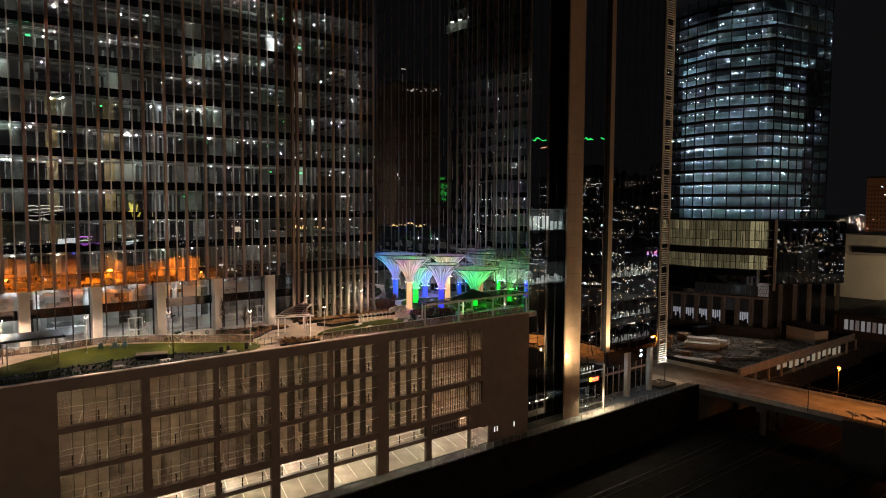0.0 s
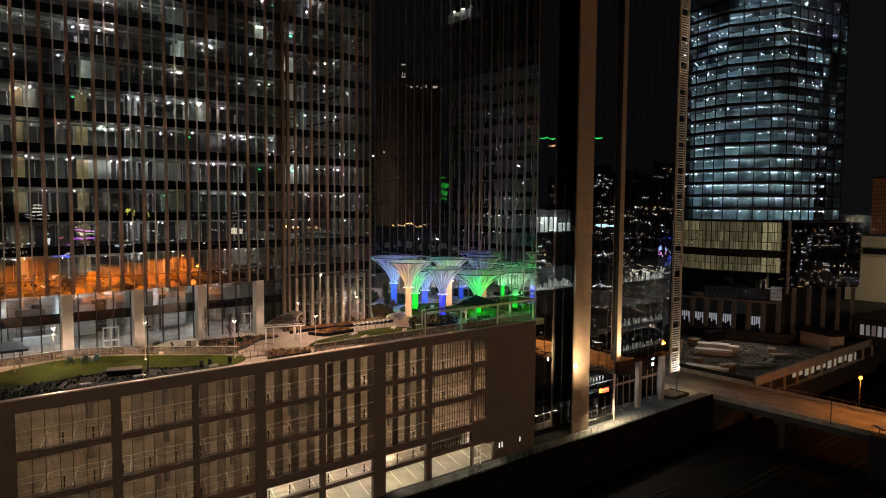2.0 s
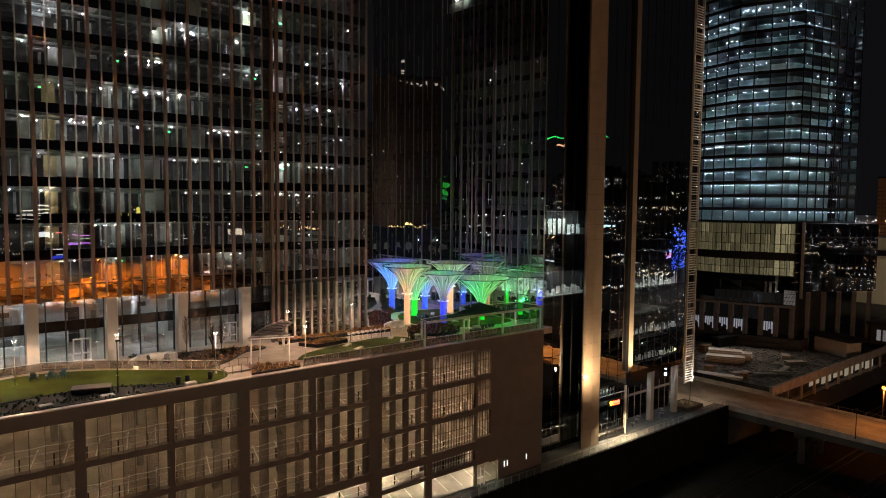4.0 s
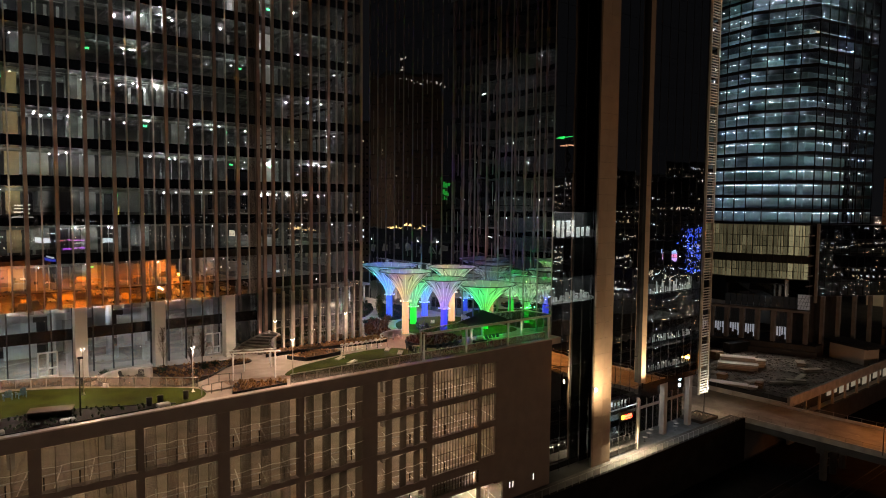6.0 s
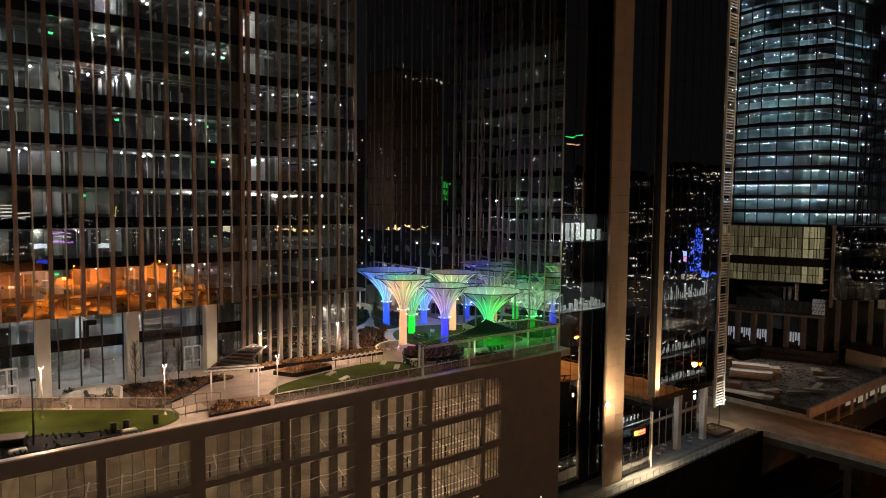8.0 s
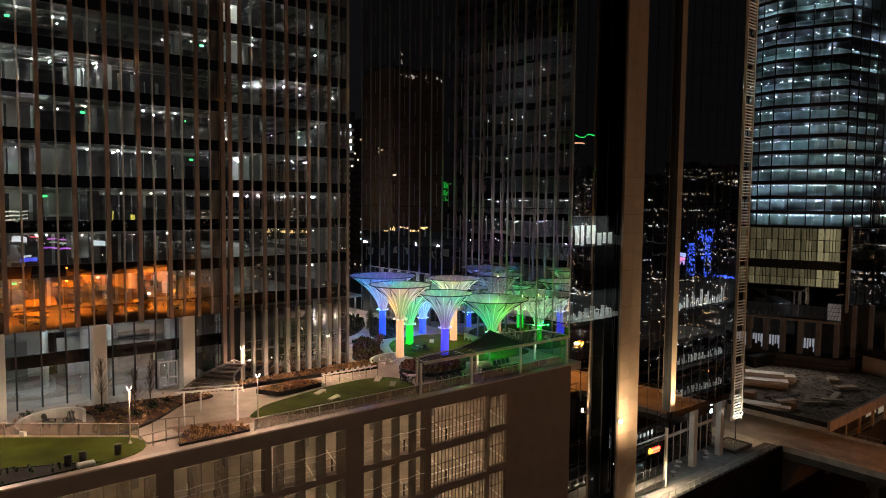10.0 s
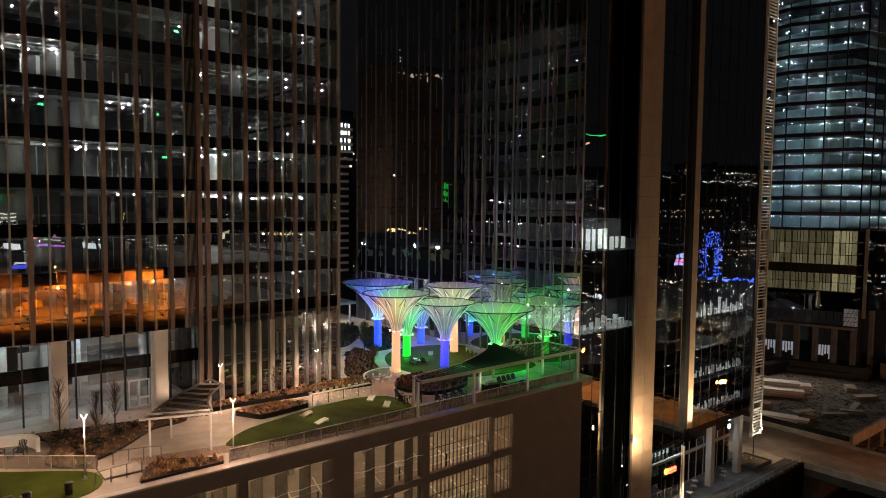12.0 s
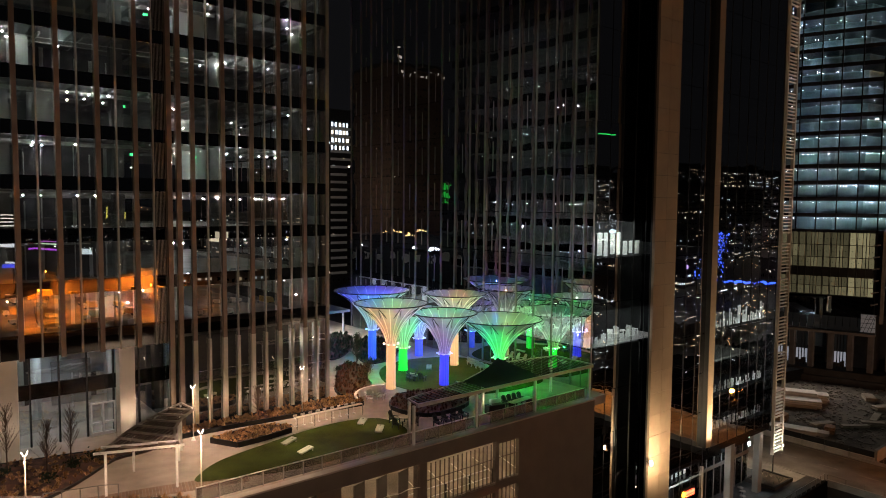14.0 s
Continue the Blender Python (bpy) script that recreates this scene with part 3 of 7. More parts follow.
edge_in = Shape().box(-0.025, 0.025, -0.03, 0.04, 0, 1).mesh("screen_fold", M_BROWN)
for bay, ((a0, a), (b, b1)) in enumerate(zip(COLS, COLS[1:])):
    n = 7
    run = [a]
    for i in range(n):
        run.append(run[-1] + (0.45 if (i + bay) % 2 else 0.55))
    run = [a + (x - a) * (b - a) / (run[-1] - a) for x in run]
    for z0, z1 in ROWS_Z:
        zig = [(x, 0.0 if (i + bay) % 2 else -FOLD) for i, x in enumerate(run)]
        for i in range(n):
            at = Matrix.Translation((run[i], 0.0, z0)) @ Matrix.Diagonal((run[i + 1] - run[i], 1, z1 - z0, 1))
            if (i + bay) % 2:
                part("screen", sheet, None, gar, at=at)
            else:
                part("grille_screen", grille, None, gar, at=at)
            part("screen_fold", edge_out if (i + bay) % 2 else edge_in, None, gar, at=Matrix.Translation((run[i + 1], 0.0, z0)) @ Matrix.Diagonal((1, 1, z1 - z0, 1)))
        part("screen_rail", Shape().tube([(x, y - 0.1, z0 + 0.56 * (z1 - z0)) for x, y in zig], 0.02, 4), M_LINE, gar, "thin pale rail along the folded screens")
        part("screen_sill", Shape().slab([(a, 0.05)] + [(x, y - 0.06) for x, y in zig] + [(b, 0.05)], z0 - 0.12, z0 - 0.004), M_BROWN, gar)
bpost = Shape().box(-0.05, 0.05, -0.05, 0.05, 0, 1.3).mesh("barrier_post", M_BLACK)
for z in (15.4, 10.9, 6.1, 3.5):
    part("barrier_cable", Shape().box(-49.4, 8.6, 0.75, 0.82, z + 1.5, z + 1.57).box(-49.4, 8.6, 0.75, 0.8, z + 0.75, z + 0.79), M_WHITE, gar, "pale steel barrier cable")
    for k in range(22):
        part("barrier_post", bpost, None, gar, at=(-48 + 2.73 * k, 1.05, z))
# barred openings beside the blank wall
bar = Shape().box(-0.035, 0.035, 0.05, 0.13, 0, 1).mesh("bar", M_BROWN)
for x0, x1, rows in ((1.0, 8.7, ((15.8, 19.4), (11.3, 15.1), (6.6, 10.6), (3.85, 5.7))), (9.1, 11.6, ((15.9, 19.3), (11.6, 15.2), (7.1, 10.8)))):
    for z0, z1 in rows:
        n = round((x1 - x0) / 0.48)
        for i in range(1, n):
            ob = part("bar", bar, None, gar)
            ob.matrix_basis = pose(x0 + (x1 - x0) * i / n, 0, z0) @ Matrix.Diagonal((1, 1, z1 - z0, 1))
        part("rail", Shape().box(x0, x1, 0.14, 0.2, (z0 + z1) / 2 + 0.35, (z0 + z1) / 2 + 0.42), M_BROWN, gar)
        part("rail", Shape().box(x0, x1, 0.04, 0.22, z0, z0 + 0.08), M_BROWN, gar)
part("slab_edge", Shape().box(9.1, 11.6, 0.0, 0.4, 10.8, 11.6), M_BROWN, gar)
# stall lines and luminaires
for k, z in enumerate((15.4, 10.9, 6.1, 3.5, 0.05)):
    lines = Shape()
    for i in range(26):
        x = -50 + 2.75 * i
        q = z + 0.006
        lines.add([(x, 1.6, q), (x + 0.12, 1.6, q), (x + 1.62, 6.8, q), (x + 1.5, 6.8, q)], [(0, 1, 2, 3)])
    tagged(part("stall_line_marking", lines, M_LINE, gar, "painted parking stall lines"), kind="stuff")
    top = (20.0, 15.05, 10.55, 5.75, 3.15)[k]
    bright = k >= 3
    tube = Shape().box(-0.7, 0.7, -0.08, 0.08, -0.14, -0.03).mesh("luminaire", M_TUBEB if bright else M_TUBE)
    for i in range(8):
        for y in (4.2, 12.0):
            part("luminaire", tube, None, gar, at=(-45.5 + 8.2 * i, y, top - 0.02))
        if i > 3 and not bright:
            part("luminaire", tube, None, gar, at=(-41.4 + 8.2 * i, 4.2, top - 0.02))
# interior columns
for i in range(8):
    for y in (8.4, 16.5):
        part("interior_column", Shape().box(-49.7 + 8.2 * i, -49.1 + 8.2 * i, y, y + 0.6, 0, 20), M_CONC, gar)
# Added wall that blocks the deck light behind the lowest barred opening.
part("deck_light_stop", Shape().box(1.0, 8.7, 2.6, 2.8, 3.5, 5.75), M_DECK, gar)
part("service_door", Shape().box(9.1, 9.25, 0.1, 0.25, 0, 3.0).box(10.55, 10.7, 0.1, 0.25, 0, 3.0).box(9.1, 10.7, 0.1, 0.25, 2.85, 3.0).box(9.86, 9.94, 0.1, 0.25, 0, 2.85).box(9.25, 10.55, 0.12, 0.22, 1.1, 1.2), M_WHITE, gar, "white framed glass door")
M_SCONCE = glow("sconce lens", (1.0, 0.93, 0.8), 1.6)
for x in (14.3, 14.9, 18.9):
    s = part("wall_sconce", Shape().box(x - 0.09, x + 0.09, -0.14, 0.0, 1.7, 2.6), M_BLACK, gar)
    part("lens", Shape().box(x - 0.07, x + 0.07, -0.17, -0.14, 1.75, 2.55), M_SCONCE, s)

# ---- retaining wall, footway and its railing ----
# Base darkened: the footway's lack of light is put into its colour.
solo("pavement", Shape().box(-82, 73.6, -2.55, -0.06, 0.004, 0.14), mat("darkened footway", (0.075, 0.068, 0.06), 0.85, 0, 0.35, 0.5, 0.3, 12), "narrow concrete footway along the garage", "pavement", "structure")
# Shade on the wall is put into this near-black base colour.
M_SHADECONC = mat("concrete darkened as in shade", (0.008, 0.0075, 0.007), 0.9, 0, 0.4, 0.4, 0.3, 12)
M_SHADECONC.node_tree.nodes["Principled BSDF"].inputs["Specular IOR Level"].default_value = 0.05
solo("retaining_wall", Shape().box(-82, 73.6, -3.1, -2.6, -8, 0.35), M_SHADECONC, "concrete retaining wall above the tracks, darkened as in shade", "wall", "structure")
post = Shape().box(-0.03, 0.03, -0.03, 0.03, 0, 1.1).mesh("post", M_MULL)


def railing(label, points, step, height, panel=None, top=M_MULL, r=0.03):
    rail = thing("railing", label, "railing", points[0], group="railings")
    base = Matrix.Translation(Vector(points[0])).inverted()
    run = [base @ Vector(p) for p in points]
    part("handrail", Shape().tube([p + Vector((0, 0, height)) for p in run], r, 6), top, rail)
    for a, b in zip(run, run[1:]):
        n = max(1, round((b - a).length / step))
        turn = math.degrees(math.atan2(b.y - a.y, b.x - a.x))
        for i in range(n + 1):
            p = a.lerp(b, i / n)
            ob = part("post", post, None, rail)
            ob.matrix_basis = pose(*p, 0, 0, turn) @ Matrix.Diagonal((1, 1, height / 1.1, 1))
        if panel:
            w = (b - a).length / n
            me = Shape().box(0.04, w - 0.04, -0.008, 0.008, 0.08, height - 0.06).mesh("panel", panel)
            for i in range(n):
                part("panel", me, None, rail, at=pose(*a.lerp(b, i / n), 0, 0, turn))
    return rail


M_RAILGLASS = mesh_screen("railing mesh", (0.30, 0.235, 0.18), 0.55)
railing("thin steel railing along the retaining wall", [(-1, -2.85, 0.35), (24, -2.85, 0.35), (48, -2.85, 0.35), (73, -2.85, 0.35)], 1.6, 1.1)

# ---- terrace: lawns, beds, paths ----
def blob(points, n=6):
    """A smooth closed outline through points."""
    out, m = [], len(points)
    for i in range(m):
        p0, p1, p2, p3 = (Vector(points[(i + k) % m]) for k in (-1, 0, 1, 2))
        for k in range(n):
            t = k / n
            out.append(0.5 * (2 * p1 + (p2 - p0) * t + (2 * p0 - 5 * p1 + 4 * p2 - p3) * t * t + (3 * p1 - p0 - 3 * p2 + p3) * t**3))
    return [(p.x, p.y) for p in out]


LAWN_W = blob([(-60, 3), (-52, 11), (-46, 14.5), (-41, 15.3), (-36, 13.2), (-30, 8.8), (-25.4, 4.9), (-27.6, 1.1), (-40, 1.1), (-55, 1.1)])
LAWN_M = blob([(-15.9, 4.4), (-15.3, 5.6), (-13.2, 7.2), (-9.5, 8.3), (-5, 9.3), (-1, 9.5), (1.8, 8.4), (2.4, 6.0), (1.6, 3.6), (-2, 2.2), (-9, 2.2), (-13.4, 3.4)])
LAWN_U = blob([(9.6, 18.6), (12, 23), (15.5, 25.2), (20, 25), (24.2, 22), (24.4, 15), (24.2, 8.6), (19, 7.4), (13.5, 9.0), (10.4, 12.4), (9.6, 15.5)])
for shape, label in ((LAWN_W, "wide mown lawn behind the parapet"), (LAWN_M, "oval lawn with game boards on it"), (LAWN_U, "round lawn under the lit funnel canopies")):
    solo("lawn", Shape().slab(shape, T - 0.02, T + 0.05), M_GRASS, "green " + label, "lawn", "structure")


def inside(p, poly):
    hit, j = False, len(poly) - 1
    for i in range(len(poly)):
        (xi, yi), (xj, yj) = poly[i], poly[j]
        if (yi > p[1]) != (yj > p[1]) and p[0] < (xj - xi) * (p[1] - yi) / (yj - yi) + xi:
            hit = not hit
        j = i
    return hit


M_TUFT = mat("dry ornamental grass", (0.40, 0.225, 0.10), 0.85, 0, 0.5, 1.2, 0, 30)
M_SHRUB = mat("dark green leaves", (0.035, 0.06, 0.028), 0.7, 0, 0.5, 2.0, 0, 30)
M_RED = mat("red-brown groundcover", (0.13, 0.045, 0.022), 0.8, 0, 0.5, 1.5, 0, 30)
prng = random.Random(11)


def tuft(shape, x, y, z, r, h, n=26, droop=0.7):
    for i in range(n):
        a, lean = prng.uniform(0, 6.283), prng.uniform(0.1, 1.5)
        c, s = math.cos(a), math.sin(a)
        su, cu = math.sin(lean), math.cos(lean)
        w = 0.017 * prng.uniform(0.8, 1.7)
        p1 = (x + c * r * su * 0.6, y + s * r * su * 0.6, z + h * (0.5 * cu + 0.42))
        p2 = (x + c * r * su, y + s * r * su, z + h * (cu + 0.12))
        shape.add([(x - s * w, y + c * w, z), (x + s * w, y - c * w, z), (p1[0] + s * w, p1[1] - c * w, p1[2]), (p1[0] - s * w, p1[1] + c * w, p1[2]), p2], [(0, 1, 2, 3), (3, 2, 4)])


def bed(label, outline, high, tufts, material, r=0.30, h=0.36, wall=M_BLACK, soil=M_MULCH):
    """A raised planting bed with an edging wall; its plants are one stuff object."""
    top = T + high
    solo("planting_bed", Shape().slab(outline, T - 0.02, top - 0.06), soil, label, "planter", "structure")
    edge = Shape()
    m = len(outline)
    cx, cy = sum(p[0] for p in outline) / m, sum(p[1] for p in outline) / m
    for (ax, ay), (bx, by) in zip(outline, outline[1:] + outline[:1]):
        d = math.hypot(bx - ax, by - ay) or 1
        nx, ny = (by - ay) / d * 0.09, -(bx - ax) / d * 0.09
        edge.add([(ax, ay, T), (bx, by, T), (bx, by, top), (ax, ay, top), (ax + nx, ay + ny, T), (bx + nx, by + ny, T), (bx + nx, by + ny, top), (ax + nx, ay + ny, top)],
                 [(0, 3, 2, 1), (4, 5, 6, 7), (3, 7, 6, 2)])
    solo("bed_edging", edge, wall, "dark metal edging of a planting bed", "edging", "structure")
    xs, ys = [p[0] for p in outline], [p[1] for p in outline]
    s, got, tries = Shape(), 0, 0
    while got < tufts and tries < tufts * 20:
        tries += 1
        p = (prng.uniform(min(xs), max(xs)), prng.uniform(min(ys), max(ys)))
        if inside(p, outline):
            k = prng.uniform(0.7, 1.25)
            tuft(s, *p, top - 0.08, r * k, h * k)
            got += 1
    solo("bed_plants", s, material, "tufts of ornamental grass and groundcover in a bed", "plants", "stuff")


BED_W = blob([(-33.9, 14.3), (-31.2, 16.1), (-28.2, 16.5), (-24.6, 15.9), (-21.0, 15.2), (-17.6, 14.3), (-16.2, 13.2), (-17.0, 12.4), (-19.3, 12.1), (-21.4, 10.1), (-23.4, 8.3), (-26.3, 6.9), (-27.9, 8.9), (-27.1, 11.6), (-27.0, 14.4), (-28.6, 15.8), (-31.0, 15.5)], 3)
BED_L = [(-14.0, 13.9), (-11.4, 13.9), (-8.4, 13.7), (-4.2, 13.3), (0.4, 12.9), (3.0, 12.6), (3.8, 15.3), (1.4, 15.6), (-13.2, 15.6)]
BED_M = [(-12.3, 11.5), (-11.0, 9.1), (-8.6, 9.3), (-6.0, 9.8), (-5.7, 10.4), (-6.8, 11.6), (-9.4, 11.9)]
BED_U = blob([(4.4, 9.8), (5.7, 5.9), (10.2, 6.0), (12.2, 8.0), (11.4, 11.0), (9.4, 12.4), (7.0, 12.6)], 3)
BED_N = blob([(3.2, 15.8), (7.2, 17.6), (8.3, 20), (10.9, 24.4), (10.6, 27.6), (8.2, 26), (5.0, 21), (3.4, 18.4)], 3)
BED_F = [(-23.4, 1.2), (-17.6, 1.2), (-17.4, 2.0), (-21.3, 4.6), (-22.4, 3.4)]
bed("curved bed of tan grasses beside the lobby", BED_W, 0.2, 230, M_TUFT, 0.27, 0.26)
bed("long bed of tan grasses along the tower glass", BED_L, 0.4, 420, M_TUFT, 0.25, 0.26)
bed("raised wedge bed of tan grasses", BED_M, 0.45, 210, M_TUFT, 0.24, 0.22)
bed("bed of red-brown groundcover by the funnel canopy", BED_U, 0.4, 170, M_RED, 0.4, 0.35)
bed("long bed of red-brown groundcover by the garden path", BED_N, 0.3, 170, M_RED, 0.4, 0.35)
bed("small bed by the steps", BED_F, 0.2, 70, M_TUFT, 0.35, 0.4)
bed("bed of dark groundcover beside the garden path", blob([(10.2, 31), (10.8, 34), (15, 41), (18.0, 45.6), (20.6, 44.3), (17.5, 37.5), (13, 32.4)], 3), 0.15, 200, M_SHRUB, 0.4, 0.4)
bed("bed of dark groundcover round a blue column", blob([(16.2, 33.8), (20.4, 40.0), (23.2, 36.8), (19.4, 29.6), (15.8, 26.6), (12.8, 26.4), (13.4, 30.0)], 3), 0.15, 220, M_SHRUB, 0.4, 0.4)
# Darkness beyond the lamp cones is put into this bed's mulch colour.
bed("bed with low shrubs along the parapet, its mulch darkened as unlit", blob([(-62, 1.0), (-62, 3.6), (-54, 4.4), (-47, 5.0), (-41.5, 5.6), (-37.2, 5.2), (-33.6, 3.6), (-30.4, 2.2), (-30.2, 1.0), (-48, 0.9)], 3), 0.12, 230, M_SHRUB, 0.35, 0.3, soil=mat("bark mulch darkened as unlit", (0.014, 0.011, 0.009), 0.95, 0, 0.5, 1.5, 0.6, 20))
bed("strip of low grasses behind the lawn", [(-56, 16.2), (-41, 17.4), (-36, 15.0), (-35.6, 15.9), (-41, 18.4), (-56, 17.4)], 0.12, 110, M_TUFT, 0.35, 0.4)

# a band of narrow pavers along the parapet walk
M_PAVER = mat("brown clay paver", (0.20, 0.125, 0.085), 0.8, 0, 0.25, 2.0, 0.2, 30, spread=0.35)
band = tagged(new("paver_band"), "band of narrow brown clay pavers along the parapet walk", "paving", kind="structure")
paver = Shape().cbox(-0.095, 0.095, -0.85, 0.85, 0, 0.016, 0.006).mesh("paver", M_PAVER)
for k in range(50):
    u = k / 49
    part("paver", paver, None, band, at=pose(-22.8 + 9.9 * u, 5.5 - 2.35 * u, T + 0.002, 0, 0, -13.3))

# ---- lamp posts ----
M_LENS = glow("lamp lens", (1.0, 0.86, 0.66), 11)


def lamp_post(x, y, h=4.65, power=1350):
    ob = thing("lamp_post", "slim pale lamp post with a forked lit head", "street lamp", (x, y, T), group="terrace lamp posts")
    part("base", Shape().lathe([(0.17, 0), (0.17, 0.08), (0.1, 0.14), (0.07, 0.3)], 12), M_WHITE, ob)
    part("pole", Shape().lathe([(0.05, 0.1), (0.04, h - 0.35)], 10), M_PALE, ob)
    head = part("head", Shape().tube([(0, 0, h - 0.42), (-0.2, 0, h)], 0.026, 6).tube([(0, 0, h - 0.42), (0.2, 0, h)], 0.026, 6), M_MULL, ob)
    for q in (-1, 1):
        part("lens", Shape().tube([(q * 0.07, -0.035, h - 0.30), (q * 0.19, -0.035, h - 0.05)], 0.028, 5), M_LENS, head)
    lamp("lamp_light", "SPOT", look((x - 0.1, y - 0.75, T + h - 0.1), (x - 0.1, y - 0.95, 0)), power, WARM, 0.03, 165, 0.35)


for x, y in ((-44.0, 12.0), (-34.9, 9.6), (-26.2, 4.2), (-16.6, 1.7), (-3.2, 13.2), (-13.2, 12.9), (4.5, 25.5), (-52.5, 15.2)):
    lamp_post(x, y)


# ---- trellis canopy ----
M_TRELLIS = mat("weathered trellis", (0.30, 0.245, 0.205), 0.6, 0.1, 0.15, 2, 0.1, 30)
M_SLAT = mat("dark trellis slat", (0.075, 0.042, 0.03), 0.6, 0, 0.2, 3, 0.1, 30)
tre = thing("trellis_canopy", "white-framed leaf-shaped trellis canopy with brown slats", "pergola", (-18, 6, T))


def tpt(x, y, z):
    return (x + 18, y - 6, z - T)


TIP, FRONT_R, APEX, HORN = (-21.83, 5.72, 23.9), (-17.23, 4.1, 23.9), (-14.55, 11.7, 24.55), (-14.35, 9.4, 24.55)
for x, y, z in ((-21.43, 5.8, 23.85), (-18.84, 9.02, 24.15), (-17.29, 4.4, 23.85), (-15.6, 9.13, 24.35), (-14.75, 11.2, 24.5)):
    part("leg", Shape().cbox(x + 18 - 0.07, x + 18 + 0.07, y - 6 - 0.07, y - 6 + 0.07, 0, z - T, 0.012), M_WHITE, tre)


def arc(a, b, bulge, n=12):
    a, b = Vector(a), Vector(b)
    across = Vector((b.y - a.y, a.x - b.x, 0)).normalized()
    return [a.lerp(b, i / n) + across * bulge * math.sin(math.pi * i / n) for i in range(n + 1)]


def spans(outline, base, way):
    """Where a line in plan crosses a closed outline."""
    hits = []
    for a, b in zip(outline, outline[1:] + outline[:1]):
        e = b - a
        det = way.x * e.y - way.y * e.x
        if abs(det) < 1e-6:
            continue
        u = ((a.x - base.x) * way.y - (a.y - base.y) * way.x) / det
        if 0 <= u < 1:
            hits.append(a + e * u)
    return sorted(hits, key=lambda p: p.x * way.x + p.y * way.y)


back, side = arc(tpt(*TIP), tpt(*APEX), -0.55), arc(tpt(*FRONT_R), tpt(*HORN), -0.75)
leafline = [Vector(p) for p in back] + list(reversed([Vector(p) for p in side]))
fa, fb = Vector(tpt(*TIP)), Vector(tpt(*FRONT_R))
ext = (fb - fa).normalized() * 0.35
part("front_beam", Shape().tube([fa - ext, fb + ext], 0.1, 4), M_WHITE, tre)
inner = Vector((0.28, 0.75, 0.12))
part("front_beam", Shape().tube([fa + inner, fb + inner * 0.8], 0.09, 4), M_WHITE, tre)
part("back_beam", Shape().tube(back, 0.1, 4), M_TRELLIS, tre)
part("side_beam", Shape().tube(side, 0.1, 4), M_TRELLIS, tre)
part("end_beam", Shape().tube([back[-1], side[-1]], 0.1, 4), M_TRELLIS, tre)
along = (back[-1] - back[0]).normalized()
perp = Vector((along.y, -along.x, 0))
for i in range(1, 8):
    hits = spans(leafline, back[0].lerp(back[-1], i / 8.4 + 0.02), perp)
    if len(hits) > 1:
        part("rafter", Shape().tube([hits[0] + Vector((0, 0, 0.03)), hits[-1] + Vector((0, 0, 0.03))], 0.095, 4), M_TRELLIS, tre)
for i in range(17):
    hits = spans(leafline, back[0] + perp * (-0.45 + 0.3 * i), along)
    if len(hits) > 1 and (hits[-1] - hits[0]).length > 0.5:
        part("slat", Shape().tube([hits[0] + Vector((0, 0, -0.12)), hits[-1] + Vector((0, 0, -0.12))], 0.075, 4), M_SLAT, tre)

# ---- furniture ----
M_CHAIR = mat("dark moulded chair", (0.03, 0.032, 0.036), 0.5, 0, 0.2, 3, 0.05, 30)
M_BLUE = mat("blue chair plastic", (0.10, 0.20, 0.30), 0.5, 0, 0.15, 3, 0.05, 30)
M_WOOD = mat("pale board wood", (0.55, 0.50, 0.42), 0.6, 0, 0.12, 3, 0.05, 40)


def chair(material, label, at, turn, group="lounge chairs"):
    ob = thing("lounge_chair", label, "chair", at, turn, group)
    part("seat", Shape().cbox(-0.28, 0.28, -0.3, 0.3, 0.3, 0.36, 0.015, pose(0, 0, 0.02, 8)), material, ob)
    for i in range(5):
        part("back_slat", Shape().box(-0.28 + 0.115 * i, -0.19 + 0.115 * i, 0, 0.025, 0, 0.75 + 0.05 * (2 - abs(i - 2)), pose(0, 0.27, 0.3, -22)), material, ob)
    for s in (-1, 1):
        part("armrest", Shape().cbox(s * 0.36 - 0.07, s * 0.36 + 0.07, -0.35, 0.4, 0.53, 0.56, 0.01), material, ob)
        part("leg", Shape().box(s * 0.33 - 0.03, s * 0.33 + 0.03, -0.33, -0.25, 0, 0.53), material, ob)
        part("leg", Shape().box(s * 0.33 - 0.03, s * 0.33 + 0.03, 0.3, 0.38, 0, 0.53), material, ob)
    return ob


def low_table(at, r=0.3, h=0.45, material=M_CHAIR, label="small round side table between chairs"):
    ob = thing("side_table", label, "table", at, group="side tables")
    part("top", Shape().lathe([(r, h - 0.04), (r, h)], 16), material, ob)
    part("pedestal", Shape().lathe([(0.2, 0), (0.05, 0.06), (0.04, h - 0.04)], 10), material, ob)
    return ob


for x, y, r in ((-42.3, 12.4, 165), (-40.9, 12.0, 180), (-39.8, 12.2, 195)):
    chair(M_BLUE, "blue lounge chair standing on the lawn", (x, y, T + 0.05), r)
for x, y, r in ((-30.4, 12.7, 40), (-29.0, 12.2, -30)):
    chair(M_CHAIR, "dark lounge chair beside a curved bench wall", (x, y, T), r)
low_table((-29.7, 12.0, T), 0.25, 0.4, M_BLUE)
for x, y, r in ((4.9, 14.4, 150), (4.2, 13.2, 60), (5.6, 13.3, -60)):
    chair(M_WHITE, "pale lounge chair in the bench alcove", (x, y, T), r)
for x, y, r in ((4.8, 3.2, 10), (5.8, 3.3, 0), (6.9, 3.4, -8), (7.9, 3.5, 0)):
    chair(M_CHAIR, "black lounge chair by the parapet railing", (x, y, T), r)
